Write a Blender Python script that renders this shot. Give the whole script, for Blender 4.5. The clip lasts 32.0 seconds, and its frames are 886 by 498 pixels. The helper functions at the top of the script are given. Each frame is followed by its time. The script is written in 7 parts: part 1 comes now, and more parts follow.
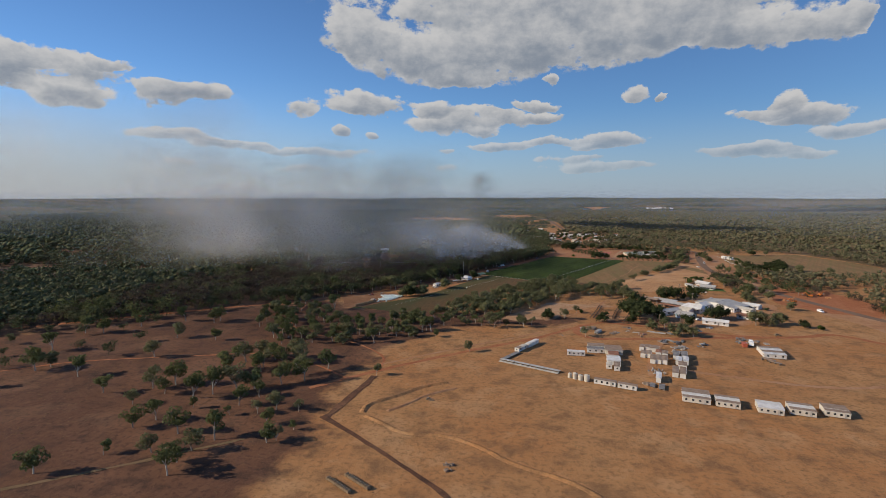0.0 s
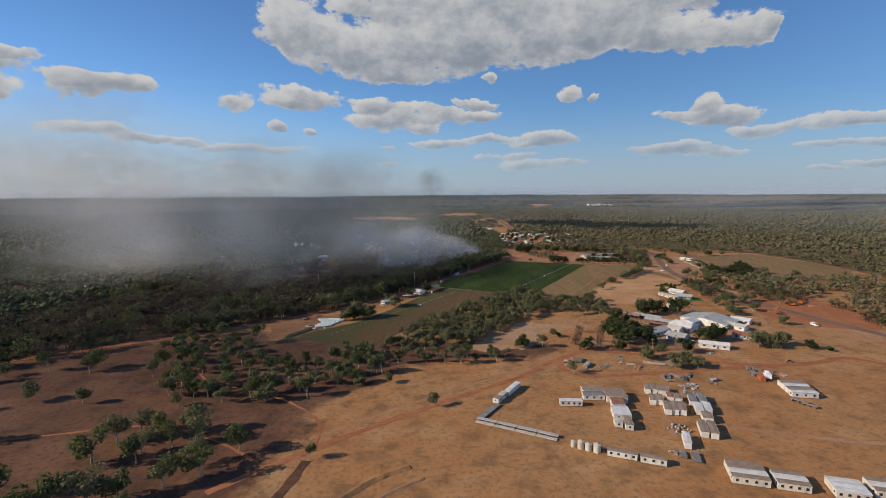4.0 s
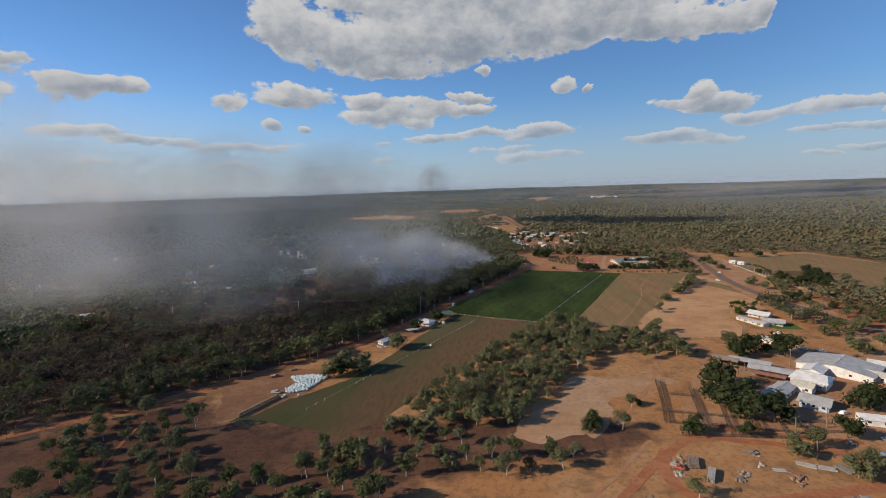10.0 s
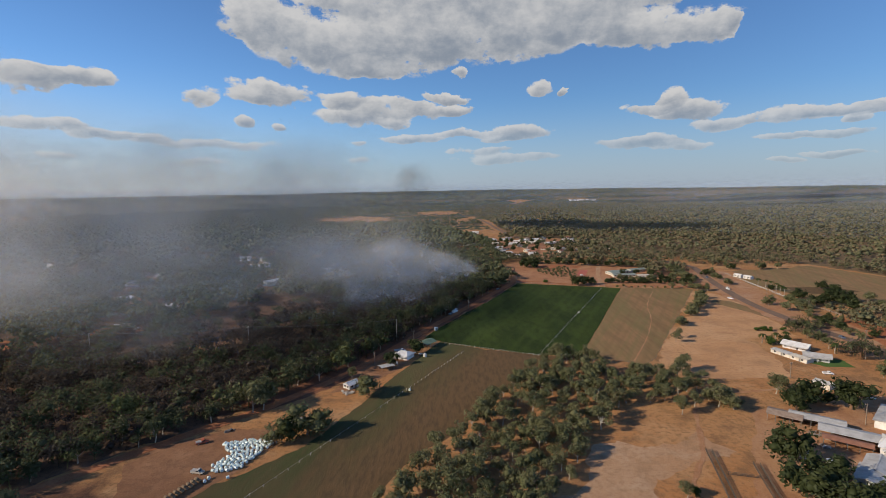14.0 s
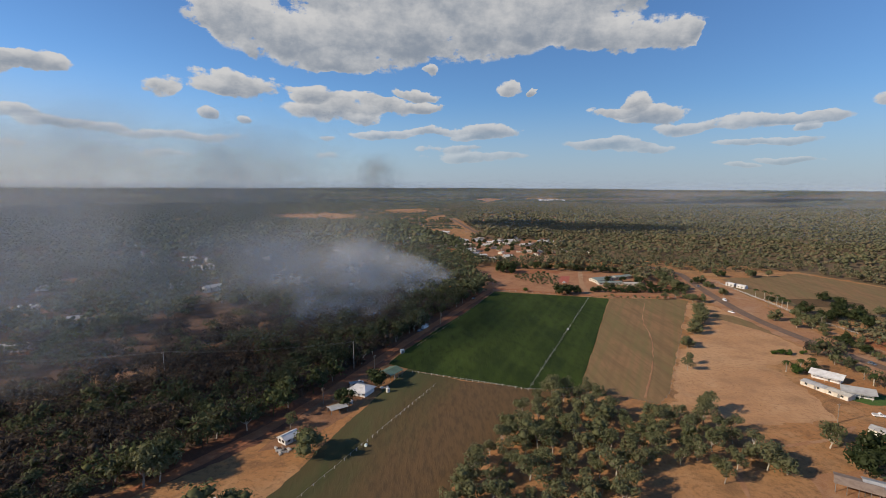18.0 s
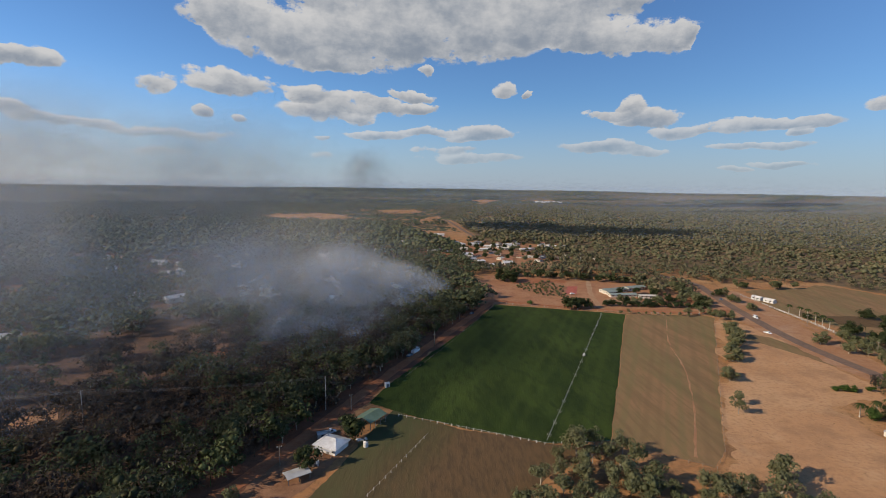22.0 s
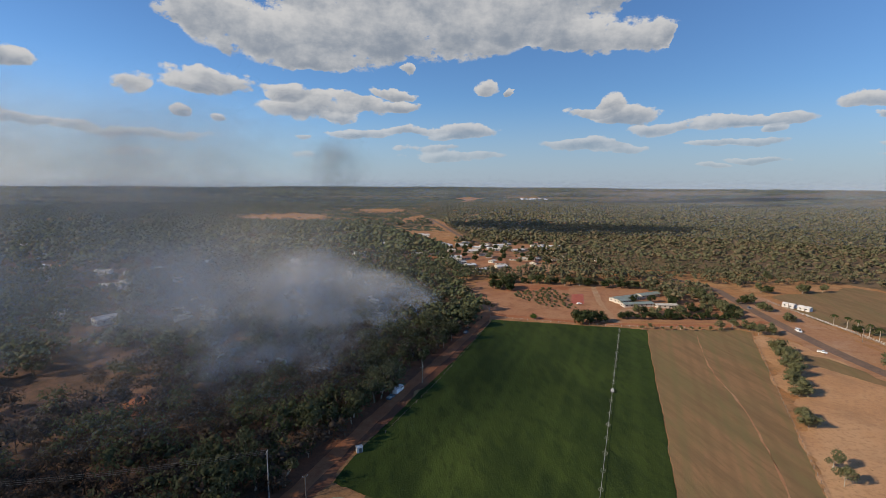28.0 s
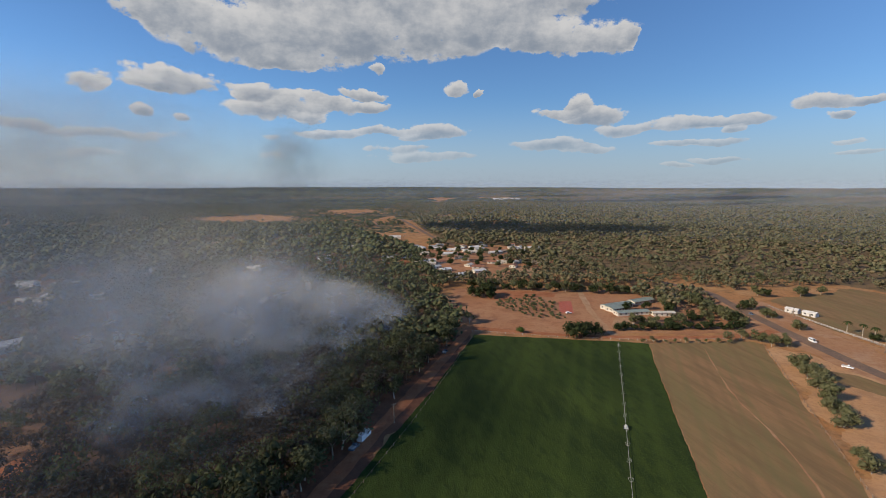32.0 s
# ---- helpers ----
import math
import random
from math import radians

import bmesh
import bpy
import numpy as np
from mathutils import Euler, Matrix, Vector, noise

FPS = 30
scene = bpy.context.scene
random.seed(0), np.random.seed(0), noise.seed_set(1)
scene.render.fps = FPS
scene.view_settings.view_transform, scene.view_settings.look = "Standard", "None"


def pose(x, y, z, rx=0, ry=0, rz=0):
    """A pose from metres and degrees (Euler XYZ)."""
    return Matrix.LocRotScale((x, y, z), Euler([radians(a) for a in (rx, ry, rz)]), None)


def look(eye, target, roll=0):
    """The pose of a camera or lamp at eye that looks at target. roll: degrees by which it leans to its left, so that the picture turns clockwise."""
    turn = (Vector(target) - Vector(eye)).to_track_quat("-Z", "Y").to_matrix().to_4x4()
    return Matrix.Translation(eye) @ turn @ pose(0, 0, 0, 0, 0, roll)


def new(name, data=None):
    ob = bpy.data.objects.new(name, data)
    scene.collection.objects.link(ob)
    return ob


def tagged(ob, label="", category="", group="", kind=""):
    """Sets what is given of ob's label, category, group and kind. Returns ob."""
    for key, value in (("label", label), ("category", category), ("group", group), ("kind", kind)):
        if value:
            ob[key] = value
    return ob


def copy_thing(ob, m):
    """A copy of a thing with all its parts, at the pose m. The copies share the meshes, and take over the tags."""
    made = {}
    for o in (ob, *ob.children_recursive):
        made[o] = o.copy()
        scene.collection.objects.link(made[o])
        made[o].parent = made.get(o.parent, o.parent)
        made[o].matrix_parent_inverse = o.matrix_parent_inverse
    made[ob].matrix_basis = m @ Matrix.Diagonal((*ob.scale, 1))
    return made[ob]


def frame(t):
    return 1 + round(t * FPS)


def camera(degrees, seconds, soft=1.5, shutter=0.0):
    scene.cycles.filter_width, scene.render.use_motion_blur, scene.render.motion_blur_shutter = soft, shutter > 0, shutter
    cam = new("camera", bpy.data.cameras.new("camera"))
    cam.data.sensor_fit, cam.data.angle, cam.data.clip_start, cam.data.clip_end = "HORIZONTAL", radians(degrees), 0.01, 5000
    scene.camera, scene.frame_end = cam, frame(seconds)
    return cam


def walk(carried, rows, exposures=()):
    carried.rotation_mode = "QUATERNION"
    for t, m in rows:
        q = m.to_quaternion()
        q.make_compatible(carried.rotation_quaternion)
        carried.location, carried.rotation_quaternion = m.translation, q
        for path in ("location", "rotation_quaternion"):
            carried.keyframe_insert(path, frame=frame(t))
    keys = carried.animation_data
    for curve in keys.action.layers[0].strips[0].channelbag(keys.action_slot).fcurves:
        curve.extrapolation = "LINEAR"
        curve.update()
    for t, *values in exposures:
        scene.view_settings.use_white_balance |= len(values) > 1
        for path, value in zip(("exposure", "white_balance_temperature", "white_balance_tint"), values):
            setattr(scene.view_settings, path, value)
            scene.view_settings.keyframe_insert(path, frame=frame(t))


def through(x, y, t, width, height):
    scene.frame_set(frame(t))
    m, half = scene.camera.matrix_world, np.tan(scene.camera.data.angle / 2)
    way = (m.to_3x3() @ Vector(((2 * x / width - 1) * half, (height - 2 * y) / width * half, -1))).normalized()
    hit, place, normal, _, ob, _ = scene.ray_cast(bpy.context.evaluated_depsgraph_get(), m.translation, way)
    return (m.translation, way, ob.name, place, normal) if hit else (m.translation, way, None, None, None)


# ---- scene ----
# ---------------------------------------------------------------- camera
# seconds, x, y, z, yaw, pitch, roll
PATH = [
    (0, 41.47, 48.60, 94.76, 11.253, -6.134, -0.062),
    (0.5, 38.40, 57.04, 95.43, 10.379, -6.193, -0.282),
    (1, 35.47, 65.64, 96.06, 9.473, -6.244, -0.446),
    (1.5, 33.06, 74.44, 96.61, 8.011, -6.313, -0.908),
    (2, 30.83, 83.39, 97.27, 5.182, -6.257, -1.915),
    (2.5, 28.46, 92.30, 97.92, 3.531, -6.263, -1.717),
    (3, 26.13, 101.32, 98.47, 4.526, -6.371, -0.575),
    (3.5, 23.83, 110.66, 98.64, 4.561, -6.422, -0.358),
    (5.5, 16.37, 147.69, 101.29, 4.854, -6.798, -0.514),
    (6, 14.25, 157.78, 100.94, 4.741, -6.868, -0.901),
    (6.5, 12.32, 167.40, 101.06, 4.783, -6.893, -1.083),
    (7, 10.69, 176.67, 101.48, 4.845, -6.922, -1.245),
    (7.5, 9.18, 185.81, 101.95, 4.932, -6.959, -1.296),
    (8, 7.46, 195.15, 102.22, 5.015, -7.001, -1.434),
    (8.5, 5.77, 204.31, 102.49, 5.015, -7.036, -1.482),
    (9, 4.31, 213.05, 102.94, 4.966, -7.103, -1.456),
    (9.5, 3.01, 221.26, 103.90, 4.885, -7.073, -1.786),
    (10, 1.80, 229.13, 104.97, 4.377, -7.110, -1.832),
    (10.5, 0.59, 236.99, 105.83, 3.905, -7.147, -1.995),
    (11, -0.69, 245.07, 106.42, 3.107, -7.204, -2.175),
    (11.5, -1.96, 253.49, 106.83, 2.588, -7.222, -2.270),
    (12, -3.16, 262.31, 107.05, 2.250, -7.248, -2.134),
    (12.5, -4.27, 271.36, 107.12, 2.179, -7.232, -1.871),
    (13, -5.29, 280.32, 107.08, 1.662, -7.248, -1.728),
    (13.5, -6.37, 288.58, 107.12, 1.618, -7.221, -1.335),
    (14, -7.34, 296.44, 107.09, 1.515, -7.104, -0.974),
    (14.5, -8.11, 304.03, 106.97, 1.083, -7.193, -0.880),
    (15, -8.68, 311.43, 106.77, -0.061, -7.236, -1.388),
    (15.5, -9.20, 318.65, 106.44, -1.256, -7.295, -1.635),
    (17.5, -9.32, 351.21, 105.25, -2.142, -7.506, -0.271),
    (18, -9.44, 359.19, 104.80, -2.186, -7.393, 0.231),
    (18.5, -9.48, 367.10, 104.41, -2.693, -7.347, 0.699),
    (19, -9.42, 374.80, 104.08, -2.978, -7.311, 0.854),
    (19.5, -9.21, 382.12, 103.85, -3.065, -7.345, 1.062),
    (20, -8.85, 388.99, 103.70, -2.795, -7.348, 1.218),
    (20.5, -8.44, 395.46, 103.60, -2.831, -7.323, 1.221),
    (21, -8.07, 401.80, 103.52, -2.799, -7.302, 1.076),
    (21.5, -7.89, 408.19, 103.38, -2.837, -7.264, 0.965),
    (22, -7.72, 414.68, 103.23, -2.850, -7.290, 0.828),
    (22.5, -7.64, 421.12, 103.10, -2.782, -7.280, 0.693),
    (23, -7.59, 427.39, 103.00, -2.571, -7.342, 0.623),
    (23.5, -7.64, 433.36, 102.65, -2.517, -7.372, 0.508),
    (24, -7.64, 439.19, 102.16, -2.533, -7.366, 0.475),
    (24.5, -7.70, 444.81, 101.61, -2.509, -7.348, 0.422),
    (26.5, -6.88, 466.02, 100.82, -2.694, -7.505, 0.306),
    (27, -7.03, 471.17, 100.50, -3.228, -7.515, 0.376),
    (27.5, -6.95, 476.72, 100.30, -3.950, -7.478, 0.322),
    (28, -6.65, 482.68, 100.15, -4.711, -7.465, 0.306),
    (28.5, -6.32, 488.74, 99.64, -5.349, -7.452, 0.334),
    (29, -5.99, 494.94, 99.05, -5.949, -7.375, 0.448),
    (29.5, -5.69, 501.16, 98.55, -6.501, -7.325, 0.384),
    (30, -5.39, 507.26, 98.15, -6.797, -7.351, 0.446),
    (30.5, -5.09, 513.12, 97.80, -7.008, -7.316, 0.394),
    (31, -4.75, 518.80, 97.57, -7.500, -7.282, 0.244),
    (31.5, -4.37, 524.36, 97.47, -7.878, -7.303, 0.107),
    (32, -3.96, 529.85, 97.42, -7.998, -7.408, 0.021),
]
FOV = 83.60


def row_pose(x, y, z, yaw, pitch, roll):
    """The camera's pose from its place, yaw to the left of +y, pitch upwards and roll, in degrees."""
    return pose(x, y, z, 0, 0, yaw) @ pose(0, 0, 0, 90 + pitch) @ pose(0, 0, 0, 0, 0, roll)


cam = camera(FOV, 32.0, soft=0.6)
walk(cam, [(t, row_pose(*r)) for t, *r in PATH], exposures=[(0.0, 0.06), (5.0, 0.13), (10.0, 0.17), (32.0, 0.18)])
scene.cycles.transparent_max_bounces = 64

# ---------------------------------------------------------------- world, sun
SUN_AZ, SUN_EL = 252.0, 26.0        # clockwise from +y, degrees
world = bpy.data.worlds.new("sky")
scene.world = world
world.use_nodes = True
world.cycles.sampling_method = "MANUAL"
world.cycles.sample_map_resolution = 512


class Nodes:
    """Short hand for building a node tree."""

    def __init__(self, tree):
        self.tree = tree
        tree.nodes.clear()

    def add(self, kind, ins=None, **props):
        n = self.tree.nodes.new(kind)
        if "operation" in props:
            n.operation = props["operation"]
        if "use_clamp" in props:
            n.use_clamp = props["use_clamp"]
        if "dims" in props:
            n.noise_dimensions = props["dims"]
        if "interpolation" in props:
            n.interpolation_type = props["interpolation"]
        if "data_type" in props:
            n.data_type = props["data_type"]
        for k, v in (ins or {}).items():
            self.put(n.inputs[k], v)
        return n

    def put(self, socket, v):
        if isinstance(v, bpy.types.NodeSocket):
            self.tree.links.new(v, socket)
        elif isinstance(v, bpy.types.Node):
            self.tree.links.new(v.outputs[0], socket)
        else:
            socket.default_value = v

    def math(self, op, a, b=0.0, c=0.0, clamp=False):
        return self.add("ShaderNodeMath", {0: a, 1: b, 2: c}, operation=op, use_clamp=clamp).outputs[0]

    def vec(self, op, a, b=(0, 0, 0)):
        n = self.add("ShaderNodeVectorMath", {0: a, 1: b}, operation=op)
        return n.outputs["Value"] if op in ("DOT_PRODUCT", "LENGTH") else n.outputs[0]

    def noise(self, vector, scale, detail=4.0, rough=0.55, dims="3D"):
        return self.add("ShaderNodeTexNoise", {"Vector": vector, "Scale": scale, "Detail": detail, "Roughness": rough}, dims=dims).outputs[0]

    def span(self, v, a, b, c=0.0, d=1.0):
        return self.add("ShaderNodeMapRange", {0: v, 1: a, 2: b, 3: c, 4: d}, interpolation="SMOOTHSTEP").outputs[0]

    def mix(self, f, a, b):
        n = self.add("ShaderNodeMix", data_type="RGBA")
        for s, v in ((0, f), (6, a), (7, b)):
            self.put(n.inputs[s], (*v, 1) if isinstance(v, tuple) and len(v) == 3 else v)
        return n.outputs[2]


def build_sky():
    g = Nodes(world.node_tree)
    sky = g.add("ShaderNodeTexSky")
    sky.sky_type, sky.sun_disc, sky.sun_elevation, sky.sun_rotation = "NISHITA", False, radians(SUN_EL), radians(-SUN_AZ)
    sky.altitude, sky.air_density, sky.dust_density, sky.ozone_density = 100, 1.0, 0.25, 2.2
    ray = g.add("ShaderNodeTexCoord").outputs["Generated"]
    x, y, z = g.add("ShaderNodeSeparateXYZ", {0: ray}).outputs
    az = g.math("MULTIPLY", g.math("ARCTAN2", x, y), 57.296)
    el = g.math("MULTIPLY", g.math("ARCSINE", z), 57.296)
    flat = g.add("ShaderNodeCombineXYZ", {0: az, 1: g.math("MULTIPLY", el, 1.5), 2: 0.0}).outputs[0]
    rag = g.add("ShaderNodeTexNoise", {"Vector": flat, "Scale": 0.22, "Detail": 5.0, "Roughness": 0.55}, dims="2D").outputs[1]
    dx, dy, _ = g.add("ShaderNodeSeparateXYZ", {0: rag}).outputs
    shrink = g.span(el, 2.0, 14.0, 0.45, 1.0)          # distant clouds are finer in detail
    u = g.math("ADD", az, g.math("MULTIPLY", g.math("SUBTRACT", dx, 0.5), g.math("MULTIPLY", shrink, 3.4)))
    v = g.math("ADD", el, g.math("MULTIPLY", g.math("SUBTRACT", dy, 0.5), g.math("MULTIPLY", shrink, 2.4)))
    uv = g.add("ShaderNodeCombineXYZ", {0: u, 1: v, 2: 0.0}).outputs[0]
    body, lift = 0.0, 0.0
    for a, e, ra, re in CLOUDS:
        k = 1.16
        p = g.add("ShaderNodeMapping", {"Vector": uv, "Location": (-a / (ra * k), -e / (re * k), 0), "Scale": (1 / (ra * k), 1 / (re * k), 0)}).outputs[0]
        w = g.math("SUBTRACT", 1.0, g.vec("DOT_PRODUCT", p, p), clamp=True)
        body = g.math("ADD", body, w)
        lift = g.math("MULTIPLY_ADD", w, g.vec("DOT_PRODUCT", p, (-0.3, 1, 0)), lift)

    def billow(at):
        """Heaped billows at two sizes, finer towards the horizon."""
        a, b = g.noise(at, 0.21, 8.0, 0.60, "2D"), g.noise(at, 0.62, 7.0, 0.66, "2D")
        return g.math("ADD", g.math("MULTIPLY", a, 0.70), g.math("MULTIPLY", b, 0.30))

    here = billow(flat)
    there = billow(g.vec("ADD", flat, (-0.8, 1.0, 0)))       # a little towards the sun
    field = g.math("ADD", g.math("MINIMUM", body, 0.95), g.math("MULTIPLY", g.math("SUBTRACT", here, 0.5), 3.5))
    cover = g.math("MULTIPLY", g.span(field, 0.14, 0.50), g.span(body, 0.02, 0.30))
    heap = g.math("MULTIPLY", g.math("SUBTRACT", here, there), 3.0)
    tone = g.math("ADD", g.math("MULTIPLY", g.math("DIVIDE", lift, g.math("ADD", body, 0.2)), 1.15), heap)
    tone = g.math("ADD", tone, g.math("MULTIPLY", g.math("SUBTRACT", 0.62, field), 0.85))
    tone = g.span(tone, -1.25, 0.75)
    cloud = g.mix(tone, CLOUD_GREY, CLOUD_WHITE)
    haze = g.span(el, -1.0, 10.0, 1.0, 0.0)
    hazed = g.mix(g.math("MULTIPLY", haze, 0.7), g.vec("MULTIPLY", sky.outputs[0], (0.71, 1.0, 1.36)), HAZE)
    west = g.math("MULTIPLY", g.span(az, -10.0, -50.0), g.span(el, 0.0, 13.0, 0.75, 0.0))
    hazed = g.mix(west, hazed, HAZE_WEST)
    thin = g.math("MULTIPLY", cover, g.span(el, 1.0, 9.0, 0.42, 0.97))
    out = g.mix(thin, hazed, cloud)
    bg = g.add("ShaderNodeBackground", {"Color": out, "Strength": SKY})
    g.add("ShaderNodeOutputWorld", {"Surface": bg.outputs[0]})


# azimuth, elevation, half width, half height of the clouds' billows, degrees
CLOUDS = [(-21.3, 17.1, 2.8, 2.57), (-17.5, 15.9, 5.2, 2.67), (-11.6, 15, 5.5, 2.88), (-9.3, 13, 3.7, 1.14), (-5.4, 15.8, 6.8, 3.21), (1.5, 16.4, 6.8, 3), (7.7, 16.2, 6, 2.69), (12.4, 17.4, 5.2, 2.34), (17, 16.3, 3.3, 2.06), (20.8, 15.3, 3.2, 2.04), (25.4, 15.1, 3.2, 1.73), (27.5, 14.7, 1.2, 0.87), (-2.7, 20, 20.1, 2.58), (14.2, 19, 12.4, 2.01), (0.8, 12.4, 0.9, 0.58), (-26.8, 9.6, 1.5, 1.09)]
CLOUDS += [(-22.4, 10.4, 3.1, 1.23), (-18.8, 10, 3.8, 1.15), (-10.2, 7.9, 5, 1.08), (-12.6, 9.6, 2.8, 0.88), (-7.6, 8.9, 3.8, 1.08), (-4.8, 8.5, 3.8, 0.91), (-0.6, 9.8, 2.4, 0.59), (0.3, 8.6, 1.9, 0.61), (-7.1, 7.2, 2.2, 0.61), (-22.3, 7, 0.9, 0.64), (-19, 6.6, 0.8, 0.47), (-4.9, 5.5, 3.8, 0.56), (1.2, 6, 3.5, 0.5), (6.9, 6, 4.4, 0.79), (4.3, 5.4, 2.5, 0.49), (3, 4, 3.8, 0.5)]
CLOUDS += [(5.9, 3.1, 5.7, 0.56), (-10.9, 5.1, 1.2, 0.25), (-11.1, 3.1, 1.4, 0.43), (23, 8.7, 1.3, 1.09), (20.9, 7.7, 2.7, 0.56), (24.6, 7.4, 3.3, 0.98), (26.9, 5.8, 2.9, 0.65), (32.1, 6.2, 3.9, 0.71), (35.8, 6.5, 3.6, 0.53), (38.8, 6.4, 2.2, 0.56), (38.2, 5.6, 1.1, 0.48), (20.4, 4.4, 4.4, 0.64), (23.9, 3.9, 3.1, 0.56), (32.6, 4.2, 2.6, 0.35), (36.3, 4.2, 2.8, 0.4), (33, 2, 1.7, 0.26)]
CLOUDS += [(36.8, 2.4, 2.7, 0.24), (9.5, 10.5, 1.6, 0.92), (12.1, 10.1, 0.4, 0.35), (-40.3, 10, 2.9, 1.41), (-36.2, 10.4, 2.8, 0.98), (-41, 10.4, 2.3, 1.02), (-40, 6.2, 3.6, 0.64), (-36.3, 5.6, 2.2, 0.52), (-34.1, 5.4, 1.4, 0.48), (-31.5, 5.2, 1.9, 0.54), (-28.8, 4.8, 2.3, 0.44), (-23.5, 4.8, 4.4, 0.58), (-39, 3.5, 1.6, 0.35), (-26.9, 3, 2.6, 0.34), (-50.4, 12.1, 2.7, 1.15), (-46.6, 11.3, 3.8, 1.46)]
CLOUDS += [(-47.6, 9.2, 3.3, 1.22), (-44.5, 12.3, 2, 0.59), (-51.4, 10.8, 1.9, 1.6), (44.6, 7.5, 2.2, 0.73), (47.5, 7.1, 1.9, 0.48), (45.9, 6.1, 1, 0.35), (46.7, 4, 1.4, 0.29), (47, 2.9, 2.3, 0.29)]
SKY = 0.081
CLOUD_GREY, CLOUD_WHITE, HAZE, HAZE_WEST = (2.65, 3.05, 3.65), (6.7, 6.6, 6.5), (3.9, 4.45, 5.85), (4.8, 4.75, 4.8)
build_sky()

sun = new("sun", bpy.data.lights.new("sun", "SUN"))
sun.data.energy, sun.data.angle, sun.data.color = 5.0, radians(0.6), (1.0, 0.86, 0.68)
_a, _e = radians(SUN_AZ), radians(SUN_EL)
sun.matrix_world = look((0, 0, 0), (-math.sin(_a) * math.cos(_e), -math.cos(_a) * math.cos(_e), -math.sin(_e)))
sun.location = (-600, -200, 400)

# ---------------------------------------------------------------- materials


def material(name):
    m = bpy.data.materials.new(name)
    m.use_nodes = True
    return m, Nodes(m.node_tree)


def finish(g, color, rough=0.9, metal=0.0, bump=None, depth=0.05, spec=0.25):
    b = g.add("ShaderNodeBsdfPrincipled", {"Base Color": color, "Roughness": rough, "Metallic": metal, "Specular IOR Level": spec})
    if bump is not None:
        g.put(b.inputs["Normal"], g.add("ShaderNodeBump", {"Height": bump, "Distance": depth, "Strength": 0.8}).outputs[0])
    g.add("ShaderNodeOutputMaterial", {"Surface": b.outputs[0]})


def plain(name, a, b, scale=1.0, rough=0.7, metal=0.0, ribs=0.0, spec=0.3, stain=0.35):
    """A painted or metal surface: two tones in patches, grime, and ribs of that spacing where it is corrugated."""
    m, g = material(name)
    co = g.add("ShaderNodeTexCoord").outputs["Object"]
    rnd = g.add("ShaderNodeObjectInfo").outputs["Random"]
    off = g.vec("ADD", co, g.add("ShaderNodeCombineXYZ", {0: g.math("MULTIPLY", rnd, 37.0), 1: rnd, 2: 0.0}).outputs[0])
    n1, n2 = g.noise(off, 0.35 * scale), g.noise(off, 2.6 * scale, 6.0, 0.65)
    col = g.mix(g.span(n1, 0.35, 0.68), a, b)
    dirt = tuple(c * f for c, f in zip(b, (0.62, 0.55, 0.48)))
    col = g.mix(g.math("MULTIPLY", g.span(n2, 0.5, 0.75), stain), col, dirt)
    h = n2
    if ribs:
        wave = g.add("ShaderNodeTexWave", {"Vector": co, "Scale": 1 / ribs / 3.14159 * 3.14159 / 2})
        h = g.math("ADD", wave.outputs[1], g.math("MULTIPLY", n2, 0.3))
    finish(g, col, rough, metal, h, 0.02, spec)
    return m


